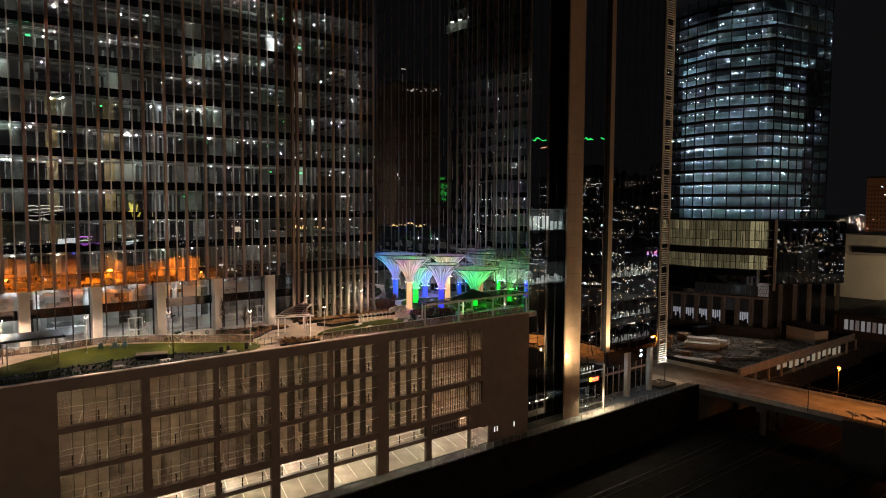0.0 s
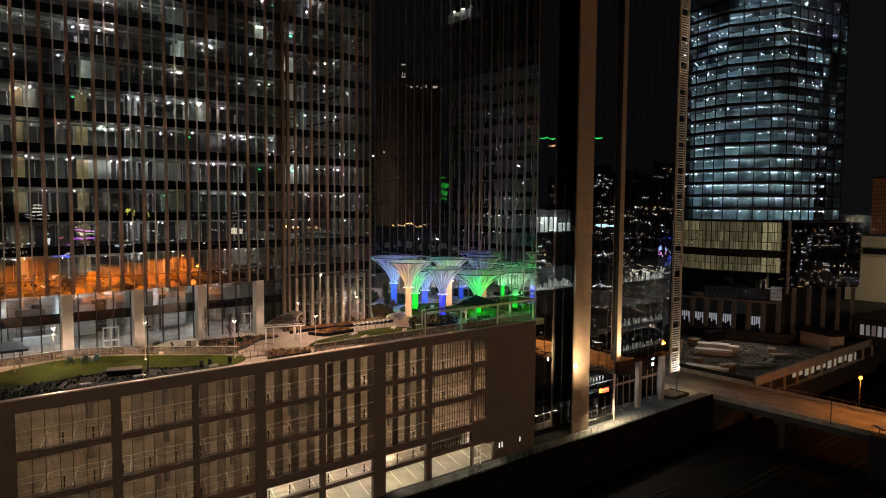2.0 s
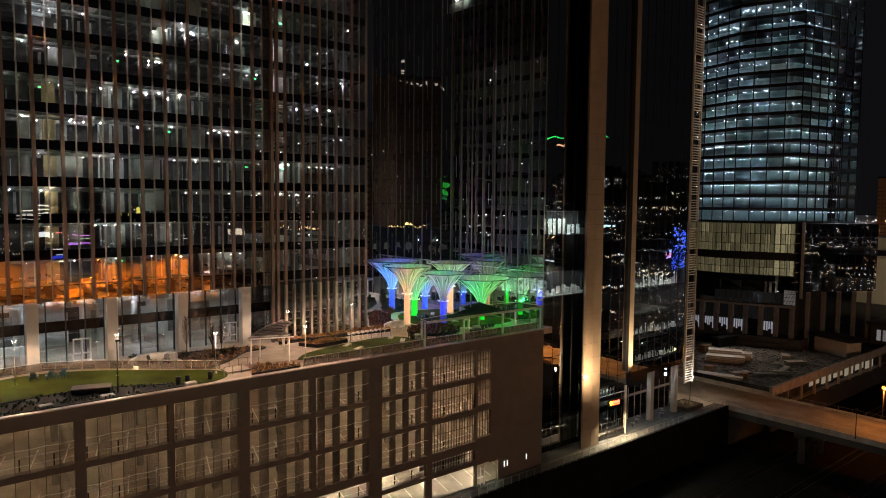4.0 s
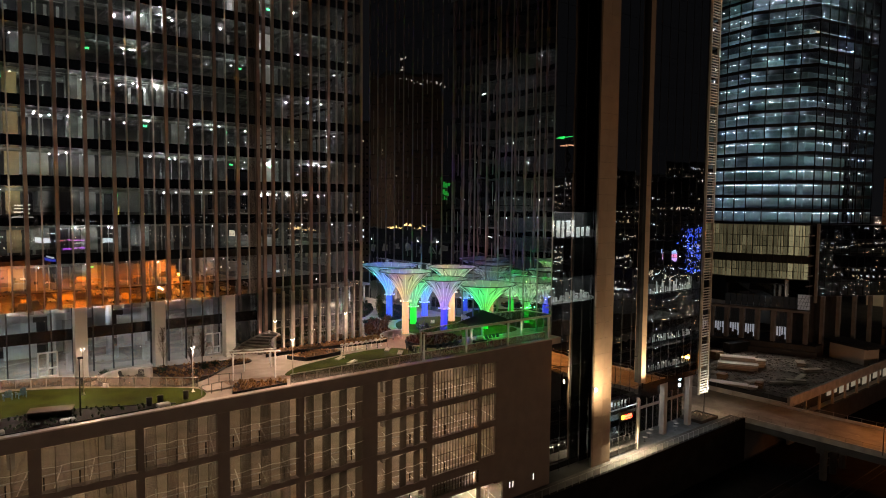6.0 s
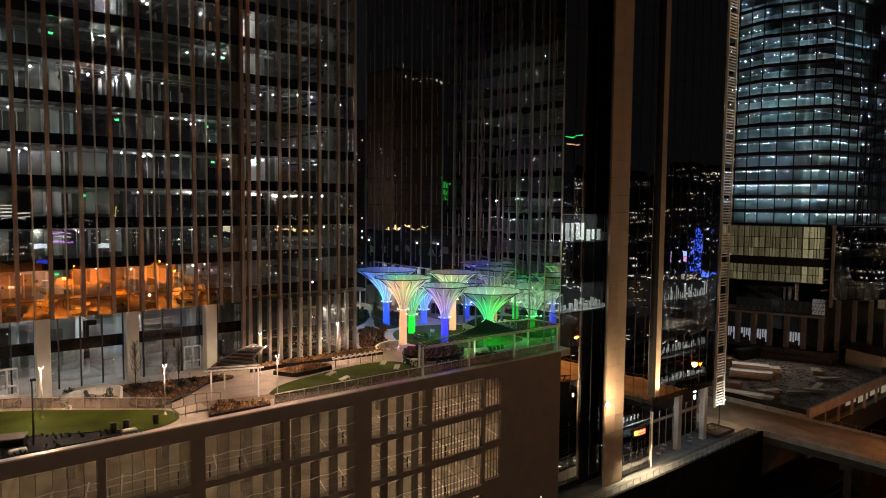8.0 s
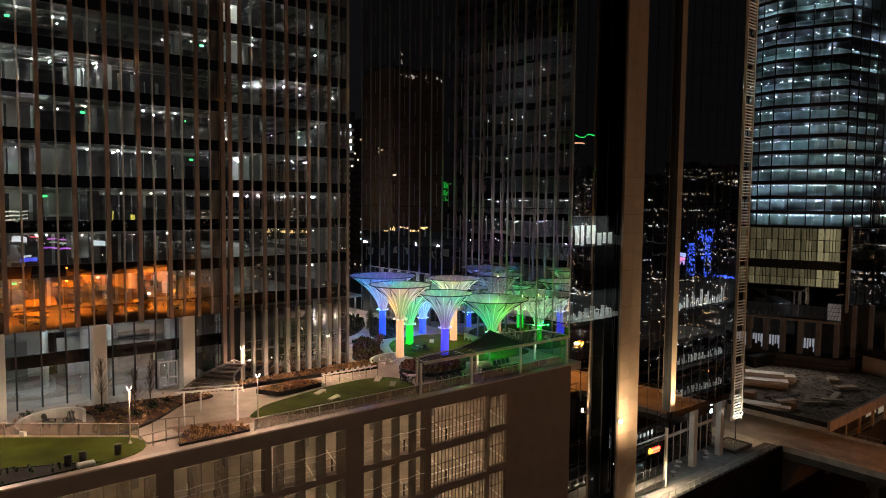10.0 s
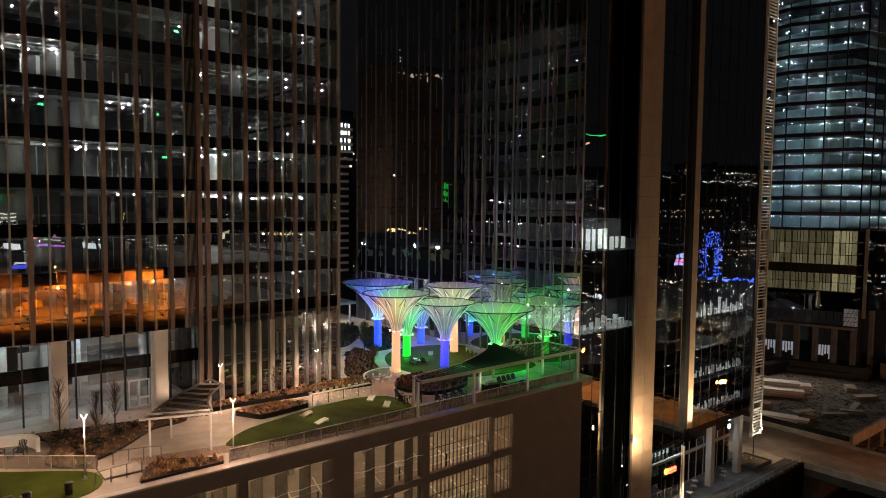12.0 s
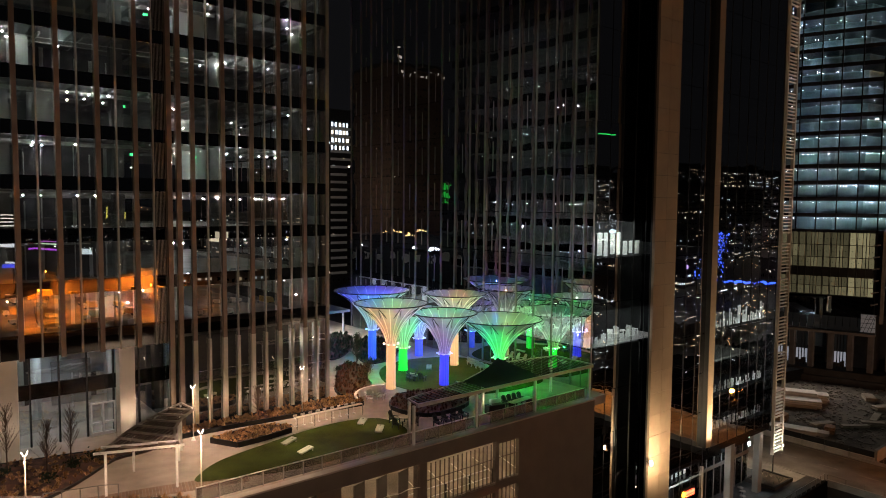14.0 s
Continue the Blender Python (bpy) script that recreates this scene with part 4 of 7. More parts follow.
for k in range(4):
    a = k * 90 + 20
    chair(M_CHAIR, "black chair round a small cafe table", (2.6 + 0.95 * math.cos(radians(a)), 5.4 + 0.95 * math.sin(radians(a)), T + 0.05), a - 90)
low_table((2.6, 5.4, T + 0.05), 0.5, 0.72, M_WOOD, "round pale cafe table on the lawn edge")
for k in range(5):
    chair(M_WHITE, "pale deck chair in a row below the glass wall", (22.4 - 0.2 * k, 18.6 - 1.0 * k, T + 0.05), 100, "deck chairs")
for k, (x, y) in enumerate(((11.9, 16.9), (13.0, 16.2), (12.8, 17.7))):
    chair(M_CHAIR, "dark chair on the lit lawn", (x, y, T + 0.05), 120 * k)
low_table((12.5, 16.9, T + 0.05), 0.4, 0.5)


def bench_wall(cx, cy, r, a0, a1, label):
    s, n = Shape(), 14
    for i in range(n):
        a, b = radians(a0 + (a1 - a0) * i / n), radians(a0 + (a1 - a0) * (i + 1) / n)
        h0, h1 = 0.35 + 0.75 * i / n, 0.35 + 0.75 * (i + 1) / n
        p = [(cx + q * math.cos(t), cy + q * math.sin(t), T + z) for t, h in ((a, h0), (b, h1)) for q in (r, r + 0.25) for z in (0, h)]
        s.add(p, [(0, 1, 5, 4), (2, 6, 7, 3), (1, 3, 7, 5), (0, 2, 3, 1), (4, 5, 7, 6)])
    return solo("bench_wall", s, M_WHITE, label, "bench")


bench_wall(-30.3, 12.6, 2.4, 215, -10, "white curved bench wall around chairs")
bench_wall(4.9, 13.6, 1.7, 200, 20, "white curved bench wall lit from below")

bar_t = thing("bar_table", "long pale bar table with stools at the lawn's edge", "table", (-5.4, 10.2, T))
for i in range(8):
    part("top", Shape().cbox(0.85 * i, 0.85 * i + 0.84, -0.25 + 0.02 * i, 0.25 + 0.02 * i, 1.0, 1.05, 0.01), M_COPING, bar_t)
    if i % 2 == 0:
        part("leg", Shape().box(0.85 * i + 0.02, 0.85 * i + 0.06, -0.22, -0.19, 0, 1.0), M_BLACK, bar_t)
part("leg", Shape().box(6.74, 6.78, -0.1, -0.06, 0, 1.0), M_MULL, bar_t)
stool = thing("bar_stool", "white bar stool with a low back", "stool", (-5.0, 10.9, T), group="bar stools")
part("seat", Shape().cbox(-0.2, 0.2, -0.2, 0.2, 0.72, 0.78, 0.02), M_WHITE, stool)
part("backrest", Shape().cbox(-0.2, 0.2, 0.17, 0.21, 0.86, 1.02, 0.015), M_WHITE, stool)
part("pedestal", Shape().lathe([(0.17, 0), (0.17, 0.02), (0.025, 0.05), (0.02, 0.72)], 10), M_WHITE, stool)
part("back_post", Shape().box(-0.015, 0.015, 0.17, 0.2, 0.76, 0.9), M_WHITE, stool)
for k in range(1, 9):
    copy_thing(stool, pose(-5.0 + 0.75 * k, 10.9 + 0.02 * k, T, 0, 0, prng.uniform(-12, 12)))


def game_board(x, y, turn):
    ob = thing("game_board", "pale slanted wooden bean-bag game board on the lawn", "game board", (x, y, T + 0.05), turn, "game boards")
    deck = Shape()
    c, n = (0.0, 0.38), 12
    ring = [(c[0] + 0.08 * math.cos(2 * math.pi * i / n), c[1] + 0.08 * math.sin(2 * math.pi * i / n)) for i in range(n)]
    out = [(0.3, 0.38), (0.3, 0.6), (0.0, 0.6), (-0.3, 0.6), (-0.3, 0.38), (-0.3, -0.6), (0.0, -0.6), (0.3, -0.6)]
    idx = [0, 1, 2, 2, 2, 3, 4, 4, 5, 6, 6, 7]
    v = [(a, b, 0) for a, b in ring] + [(*out[i], 0) for i in idx]
    deck.add(v, [(i, n + i, n + (i + 1) % n, (i + 1) % n) for i in range(n)])
    d = part("deck", deck, M_WOOD, ob)
    d.matrix_basis = pose(0, 0, 0.2, 10)
    part("frame", Shape().box(-0.3, 0.3, -0.6, -0.57, -0.1, 0, pose(0, 0, 0.195, 10)).box(-0.3, 0.3, 0.57, 0.6, -0.1, 0, pose(0, 0, 0.195, 10)).box(-0.3, -0.27, -0.6, 0.6, -0.1, 0, pose(0, 0, 0.19, 10)).box(0.27, 0.3, -0.6, 0.6, -0.1, 0, pose(0, 0, 0.19, 10)), M_WOOD, ob)
    for s in (-0.25, 0.25):
        part("leg", Shape().box(s - 0.03, s + 0.03, 0.5, 0.56, 0, 0.22), M_WOOD, ob)


for x, y, r in ((-7.4, 7.5, -75), (-7.3, 4.9, -80), (0.0, 8.1, -50), (0.1, 5.5, -45)):
    game_board(x, y, r)
for x, y, r in ((13.6, 18.9, 30), (17.2, 20.3, -40), (15.6, 12.6, 70), (17.9, 12.4, 20)):
    game_board(x, y, r)

box_b = thing("storage_bench", "long dark wooden storage bench on the lawn", "bench", (-38.6, 4.2, T), -18)
part("body", Shape().cbox(-1.7, 1.7, -0.8, 0.8, 0, 0.6, 0.03), M_BLACK, box_b)
part("lid", Shape().cbox(-1.75, 1.75, -0.85, 0.85, 0.6, 0.68, 0.02), M_SLAT, box_b, "brown wooden lid")
for x, y in ((-31.0, 2.0), (-30.0, 2.1), (-27.6, 2.2)):
    ob = thing("waste_bin", "black waste bin near the parapet", "bin", (x, y, T), group="bins")
    part("body", Shape().lathe([(0.24, 0), (0.28, 0.75)], 14), M_BLACK, ob)
    part("lid", Shape().lathe([(0.29, 0.75), (0.27, 0.83), (0.1, 0.88)], 14), M_BLACK, ob)
for x, y in ((-37.8, 1.5), (-43.0, 1.4), (-30.0, 1.2)):
    solo("floodlight_housing", Shape().cbox(x - 0.6, x + 0.6, y - 0.3, y + 0.3, T, T + 0.35, 0.08), M_WHITE, "white box housing beside the coping", "housing")
# dark camera pole
cp = thing("camera_pole", "tall thin dark pole with a small camera head", "pole", (-36.6, 2.6, T))
part("pole", Shape().lathe([(0.07, 0), (0.05, 5.2)], 8), M_BLACK, cp)
part("camera_head", Shape().cbox(-0.12, 0.3, -0.12, 0.12, 5.1, 5.3, 0.03), M_BLACK, cp)
# roofed bar at the west end
kio = thing("shade_roof", "dark flat shade roof on thin posts at the lawn's end", "canopy", (-50, 10, T))
part("roof", Shape().cbox(-3.4, 3.0, -2.4, 2.4, 3.1, 3.35, 0.1), M_BLACK, kio)
for sx, sy in ((-2.8, -2), (2.2, -2), (-2.8, 2), (2.2, 2)):
    part("post", Shape().box(sx - 0.06, sx + 0.06, sy - 0.06, sy + 0.06, 0, 3.1), M_TRELLIS, kio)
hedge = Shape()
for i in range(110):
    tuft(hedge, prng.uniform(-62, -46.5), prng.uniform(0.9, 2.2), T, 0.4, 0.5, 12, 0.6)
solo("hedge", hedge, M_SHRUB, "low dark hedge along the parapet", "hedge", "stuff")


# ---- spots thrown on the lawns ----
for x, y, p in ((-7.0, 5.3, 900), (0.6, 6.8, 900), (-44.5, 9.5, 1300), (-35.6, 8.6, 1100)):
    lamp("lawn_spot", "SPOT", look((x - 0.5, y + 2.2, T + 4.6), (x, y, T)), p, (1.0, 0.86, 0.5), 0.03, 50, 0.8)

# ---- trees and shrubs ----
M_BARK = mat("bare bark", (0.10, 0.065, 0.045), 0.85, 0, 0.3, 4, 0.3, 40)
M_LEAFRED = mat("rusty leaves", (0.16, 0.05, 0.022), 0.7, 0, 0.5, 2, 0, 30)


def bare_tree(x, y, h, label="small bare upright tree with fine twigs", leaves=None, crown=1.7):
    ob = thing("tree", label, "tree", (x, y, T + 0.15), prng.uniform(0, 360), group="terrace trees")
    part("trunk", Shape().tube([(0, 0, 0), (0.03, 0.02, h * 0.35), (0, 0, h * 0.75), (0.02, -0.03, h)], 0.06, 6, r1=0.012), M_BARK, ob)
    tw, lf = Shape(), Shape()
    for i in range(80):
        z = h * prng.uniform(0.26, 0.9)
        a, ln = prng.uniform(0, 6.283), h * prng.uniform(0.18, 0.32) * (1.15 - z / h)  + 0.25
        c, s = math.cos(a), math.sin(a)
        sp = crown * prng.uniform(0.16, 0.62) * (1.25 - z / h)
        p1, p2 = (c * sp * 0.4, s * sp * 0.4, z + ln * 0.4), (c * sp, s * sp, z + ln)
        tw.tube([(0, 0, z), p1, p2], 0.018, 4, r1=0.005)
        for k in range(3):
            b = a + prng.uniform(-1, 1)
            q = Vector(p1).lerp(Vector(p2), prng.uniform(0, 0.9))
            e = q + Vector((math.cos(b) * 0.15, math.sin(b) * 0.15, 0.3))
            tw.tube([q, e], 0.008, 3, r1=0.003)
            if leaves:
                for _ in range(5):
                    o = e + Vector((prng.gauss(0, 0.16), prng.gauss(0, 0.16), prng.gauss(0, 0.16)))
                    d = Vector((prng.gauss(0, 1), prng.gauss(0, 1), prng.gauss(0, 1))).normalized() * 0.07
                    d2 = d.cross(Vector((0.3, 0.5, 0.8))).normalized() * 0.045
                    lf.add([o - d, o + d2, o + d, o - d2], [(0, 1, 2, 3)])
    part("twig_crown", tw, M_BARK, ob)
    if leaves:
        part("crown", lf, leaves, ob)


for x, y, h in ((-26.0, 14.0, 4.9), (-24.0, 10.9, 4.2), (-22.2, 12.6, 4.4)):
    bare_tree(x, y, h)
for x, y, h in ((7.9, 19.4, 1.7),):
    bare_tree(x, y, h, "small tree with sparse rusty leaves", M_LEAFRED, 1.0)
bare_tree(9.0, 23.2, 4.2, "narrow dark evergreen tree by the path", M_SHRUB, 0.9)
for x, y in ((-6.9, 14.4),):
    bare_tree(x, y, 3.0)
for x, y in ((-26.2, 13.6), (-24.0, 10.5), (-22.1, 12.2), (-20.6, 13.0), (-31.6, 15.8), (7.9, 25.4), (10.0, 26.6)):
    s = Shape()
    for _ in range(130):
        o = Vector((prng.gauss(0, 0.24), prng.gauss(0, 0.24), abs(prng.gauss(0.25, 0.16))))
        d = Vector((prng.gauss(0, 1), prng.gauss(0, 1), prng.gauss(0, 1))).normalized() * 0.1
        e = d.cross(Vector((0.2, 0.7, 0.5))).normalized() * 0.06
        s.add([o - d, o + e, o + d, o - e], [(0, 1, 2, 3)])
    ob = thing("shrub", "small round dark evergreen shrub in a bed", "shrub", (x, y, T + 0.2), group="shrubs")
    part("foliage", s, M_SHRUB, ob)

# ---- railings on the terrace ----
railing("glass parapet railing behind the coping", [(-17.2, 1.0, T), (-8, 1.0, T), (0, 1.0, T), (12, 1.0, T), (22.0, 1.0, T)], 1.5, 1.05, M_RAILGLASS, M_WHITE)
railing("glass railing between path and lawn", [(-56, 16.0, T), (-46.5, 15.6, T), (-41, 16.4, T), (-36, 14.2, T), (-30.2, 9.6, T), (-25.2, 5.6, T)], 1.5, 1.05, M_RAILGLASS, M_WHITE)
railing("steel stair railing beside the bed", [(-25.0, 6.2, T), (-22.0, 5.4, T), (-20.9, 4.9, T)], 1.0, 1.0)
railing("steel stair railing beside the lawn", [(-26.0, 2.4, T), (-22.8, 3.0, T)], 1.0, 1.0)
steps = Shape()
for k in range(4):
    steps.box(-25.2 + 0.35 * k, -22.6, 3.2, 5.4, T, T + 0.12 * (4 - abs(k)) * 0.3 + 0.02)
solo("terrace_steps", steps, M_PAVE, "low concrete steps between lawn and path", "steps", "structure")

# ---- slatted pergola with a black shade sail ----
per = thing("pergola", "long steel pergola with slats and white posts", "pergola", (0.4, 0.6, T))
PZ = 24.3 - T


def ppt(x, y, z=PZ):
    return (x - 0.4, y - 0.6, z)


FRONT, BACK = [(0.4, 0.6), (22.7, 0.6)], [(0.75, 2.3), (7.9, 3.6), (15.4, 6.9), (22.8, 5.6)]
part("front_beam", Shape().box(0, 22.3, -0.12, 0.12, PZ - 0.25, PZ + 0.02), M_COPING, per)
part("back_beam", Shape().tube([ppt(*p) for p in BACK], 0.1, 4), M_COPING, per)
part("end_beam", Shape().tube([ppt(*FRONT[0]), ppt(*BACK[0])], 0.1, 4), M_COPING, per)
part("end_beam", Shape().tube([ppt(*FRONT[1]), ppt(*BACK[3])], 0.1, 4), M_COPING, per)


def back_y(x):
    for (ax, ay), (bx, by) in zip(BACK, BACK[1:]):
        if x <= bx:
            return ay + (by - ay) * (x - ax) / (bx - ax)
    return BACK[-1][1]


M_PSLAT = mat("dark pergola slat", (0.05, 0.04, 0.034), 0.5, 0.2, 0.2, 3, 0.05, 30)
x = 0.9
while x < 22.5:
    if not 8.2 < x < 14.6:
        part("slat", Shape().box(x - 0.4 - 0.05, x - 0.4 + 0.05, 0.12, back_y(x) - 0.6, PZ - 0.025, PZ + 0.025), M_PSLAT, per)
    x += 0.5
for x, y in ((0.15, 0.7), (0.75, 2.1), (7.05, 0.8), (14.5, 0.8), (15.0, 6.4), (21.0, 4.6), (22.5, 0.8), (10.6, 3.8)):
    part("post", Shape().box(x - 0.4 - 0.1, x - 0.4 + 0.1, y - 0.7, y - 0.5, 0, PZ - 0.1), M_WHITE, per)
for x, y in ((7.05, 0.55), (14.5, 0.55), (10.6, 3.5), (21.0, 4.3)):
    lamp("post_uplight", "SPOT", look((x - 0.25, y - 0.35, T + 0.1), (x, y + 0.2, T + 4)), 520, WARM, 0.04, 70, 0.8)
sail = Shape()
SA, SB, SC, SD = [Vector(p) for p in ((7.9, 3.6, 24.35), (8.1, 0.75, 24.3), (15.1, 0.8, 24.3), (15.4, 6.9, 24.9))]
n = 8
grid = []
for j in range(n + 1):
    for i in range(n + 1):
        u, v = i / n, j / n
        p = (SA * (1 - u) * (1 - v) + SB * (1 - u) * v + SC * u * v + SD * u * (1 - v))
        pull = 0.5 * math.sin(math.pi * u) * (1 - v)
        grid.append((p.x, p.y - pull, p.z - 0.35 * math.sin(math.pi * u) * math.sin(math.pi * v)))
sail.add(grid, [(j * (n + 1) + i, j * (n + 1) + i + 1, (j + 1) * (n + 1) + i + 1, (j + 1) * (n + 1) + i) for j in range(n) for i in range(n)], True)
solo("shade_sail", sail, mat("black sail cloth", (0.01, 0.01, 0.011), 0.9, 0, 0.2, 1, 0.1, 50), "black fabric shade sail stretched across the pergola", "shade sail")
grl = thing("barbecue_grill", "stainless barbecue grill on a dark counter", "grill", (11.4, 3.0, T), -10)
part("counter", Shape().cbox(-0.9, 0.9, -0.4, 0.4, 0, 0.85, 0.02), M_BLACK, grl)
part("firebox", Shape().cbox(-0.5, 0.5, -0.32, 0.32, 0.85, 1.05, 0.03), M_MULL, grl)
part("lid", Shape().tube([(-0.5, 0, 1.08), (0.5, 0, 1.08)], 0.3, 12), M_WHITE, grl, "rounded steel lid")
tb = thing("dining_table", "long dark outdoor table with benches", "table", (14.6, 2.8, T), 5)
part("tabletop", Shape().cbox(-1.5, 1.5, -0.4, 0.4, 0.7, 0.75, 0.01), M_WOOD, tb)
for sx in (-1.3, 1.3):
    part("leg", Shape().box(sx - 0.04, sx + 0.04, -0.35, 0.35, 0, 0.7), M_BLACK, tb)
for k in range(4):
    chair(M_CHAIR, "dark chair at the long outdoor table", (13.6 + 0.7 * k, 3.6, T), 0, "dining chairs")

# ---- funnel canopies ----
def fabric(name):
    m = bpy.data.materials.new(name)
    m.use_nodes = True
    nt = m.node_tree
    nt.nodes.remove(nt.nodes["Principled BSDF"])
    d, t, c = nt.nodes.new("ShaderNodeBsdfDiffuse"), nt.nodes.new("ShaderNodeBsdfTranslucent"), nt.nodes.new("ShaderNodeBsdfTransparent")
    a, b = nt.nodes.new("ShaderNodeMixShader"), nt.nodes.new("ShaderNodeMixShader")
    no, ra = nt.nodes.new("ShaderNodeTexNoise"), nt.nodes.new("ShaderNodeMapRange")
    no.inputs["Scale"].default_value = 3.0
    ra.inputs["To Min"].default_value, ra.inputs["To Max"].default_value = 0.34, 0.58
    nt.links.new(no.outputs["Fac"], ra.inputs["Value"])
    for n in (d, t):
        n.inputs["Color"].default_value = (0.8, 0.8, 0.8, 1)
    a.inputs[0].default_value = 0.2
    nt.links.new(d.outputs[0], a.inputs[1])
    nt.links.new(t.outputs[0], a.inputs[2])
    nt.links.new(ra.outputs[0], b.inputs[0])
    nt.links.new(a.outputs[0], b.inputs[1])
    nt.links.new(c.outputs[0], b.inputs[2])
    nt.links.new(b.outputs[0], nt.nodes["Material Output"].inputs["Surface"])
    return m


M_FABRIC = fabric("white funnel mesh")
M_RIM = mat("dark rim steel", (0.02, 0.02, 0.022), 0.5, 0.4, 0.2, 2, 0, 30)
M_RIB = mat("pale rib steel", (0.86, 0.85, 0.83), 0.5, 0.1, 0.08, 2, 0, 30)


def funnel(x, y, ring, rim, r, under, bowl, column_color, label, up=1.0):
    """under: colours of the spot heads below the mesh, west to east on its south side; bowl: those of lamps added
    within it, on its north side.
    """
    ob = thing("funnel_canopy", label, "canopy", (x, y, T), prng.uniform(0, 360), "funnel canopies")
    zr, zt = ring - T, rim - T
    # The ring spots' light on the column is put into its emission.
    M_COL = glow("lit column", column_color, 0.8)
    M_COL.node_tree.nodes["Principled BSDF"].inputs["Base Color"].default_value = (0.10, 0.10, 0.10, 1)
    part("column", Shape().lathe([(0.52, 0.0), (0.50, 0.3), (0.46, zr)], 48, flute=0.05, flutes=12), M_COL, ob, "fluted column with coloured spot light put into its emission")
    prof = []
    for k in range(13):
        u = k / 12
        prof.append((0.46 + (r - 0.46) * (0.05 * u + 0.95 * u**1.6), zr + (zt - zr) * (1 - (1 - u) ** 1.15)))
    part("funnel", Shape().lathe(prof, 40, caps=False), M_FABRIC, ob, "translucent white funnel mesh")
    for i in range(20):
        a = 2 * math.pi * i / 20
        pts = [((q + 0.03) * math.cos(a), (q + 0.03) * math.sin(a), z) for q, z in prof]
        part("rib", Shape().tube(pts, 0.04, 5), M_RIB, ob)
    n = 40
    part("rim", Shape().tube([(r * math.cos(2 * math.pi * i / n), r * math.sin(2 * math.pi * i / n), zt) for i in range(n)], 0.065, 6, True), M_RIM, ob, "dark steel rim")
    p, q = prof[12], prof[6]
    for i in range(10):
        b = 2 * math.pi * (i + 0.5) / 10
        low = ((q[0] - 0.12) * math.cos(b), (q[0] - 0.12) * math.sin(b), q[1] + 0.12)
        for a in (2 * math.pi * i / 10, 2 * math.pi * (i + 1) / 10):
            part("brace", Shape().tube([(p[0] * 0.99 * math.cos(a), p[0] * 0.99 * math.sin(a), p[1]), low], 0.045, 4), M_RIM, ob)
    lr = part("lamp_ring", Shape().tube([(0.66 * math.cos(2 * math.pi * i / 16), 0.66 * math.sin(2 * math.pi * i / 16), zr - 0.02) for i in range(16)], 0.06, 6, True), M_RIB, ob)
    lens = glow("spot lens", tuple(0.4 + 0.6 * c for c in column_color), 3)
    for i in range(8):
        a = 2 * math.pi * i / 8
        part("spot_head", Shape().lathe([(0.02, -0.06), (0.07, -0.04), (0.09, 0.0), (0.07, 0.05), (0.02, 0.07)], 8, (0.8 * math.cos(a), 0.8 * math.sin(a))), lens, lr, at=(0, 0, zr))
    for a, c_out in zip((170, 235, 310), under):
        c, w = math.cos(radians(a)), math.sin(radians(a))
        lamp("funnel_uplight", "POINT", pose(x + 1.3 * c, y + 1.3 * w, ring + 0.15), 45 * up, c_out, 0.03)
        lamp("funnel_spot", "SPOT", look((x + 1.7 * c, y + 1.7 * w, ring + 0.2), (x + 0.8 * r * c, y + 0.8 * r * w, rim - 0.3)), 820 * up, c_out, 0.03, 120, 1.0)
    for a, c_in in zip((135, 55, -25), bowl):
        c, w = math.cos(radians(a)), math.sin(radians(a))
        lamp("funnel_bowl_fill", "POINT", pose(x + 0.5 * r * c, y + 0.5 * r * w, ring + (rim - ring) * 0.88), 100 * up, c_in, 0.03)
    for q in (-1, 1):
        lamp("column_light", "POINT", pose(x + 0.85 * q, y - 0.75 * q, ring - 0.3), 26 * up, column_color, 0.03)
    return ob


BLUE, GREEN, CREAM, VIOLET = (0.02, 0.05, 1.0), (0.005, 1.0, 0.03), (1.0, 0.52, 0.24), (0.22, 0.11, 1.0)
CYAN = (0.0, 0.25, 0.6)
funnel(8.6, 15.9, 25.7, 30.0, 3.85, ((1.0, 0.22, 0.05), (1.0, 0.24, 0.10), (0.40, 0.06, 1.0)), ((1.0, 0.22, 0.01), (0.10, 1.0, 0.02), (0.9, 0.20, 0.3)), CREAM, "funnel canopy lit peach on a cream-lit column", 1.2)
funnel(13.9, 13.5, 24.4, 28.8, 3.5, ((0.45, 0.14, 0.8), (0.22, 0.10, 1.0), (0.03, 0.06, 1.0)), ((0.5, 0.25, 0.3), (0.01, 0.9, 0.12), GREEN), (0.04, 0.05, 1.0), "funnel canopy lit violet on a blue-lit column", 1.2)
funnel(20.5, 11.8, 23.3, 27.75, 4.7, ((0.0, 0.7, 0.22), GREEN, GREEN), ((0.45, 0.55, 0.01), (0.08, 0.9, 0.02), GREEN), GREEN, "low wide funnel canopy lit green on a green column", 1.4)
funnel(14.2, 21.4, 23.7, 27.9, 3.6, (GREEN, GREEN, (0.0, 0.6, 0.2)), (GREEN, (0.5, 0.6, 0.02), GREEN), GREEN, "funnel canopy lit green beside the lawn", 1.4)
funnel(20.5, 26.6, 23.2, 27.0, 3.4, (VIOLET, BLUE, CYAN), (VIOLET, BLUE, BLUE), (0.03, 0.08, 1.0), "funnel canopy lit pale blue before the glass wall", 1.6)
funnel(14.4, 28.2, 24.8, 29.7, 4.7, ((0.0, 0.8, 0.25), BLUE, (0.05, 0.1, 1.0)), (BLUE, BLUE, (0.12, 0.02, 1.0)), (0.02, 0.09, 1.0), "wide funnel canopy lit deep blue", 3.2)
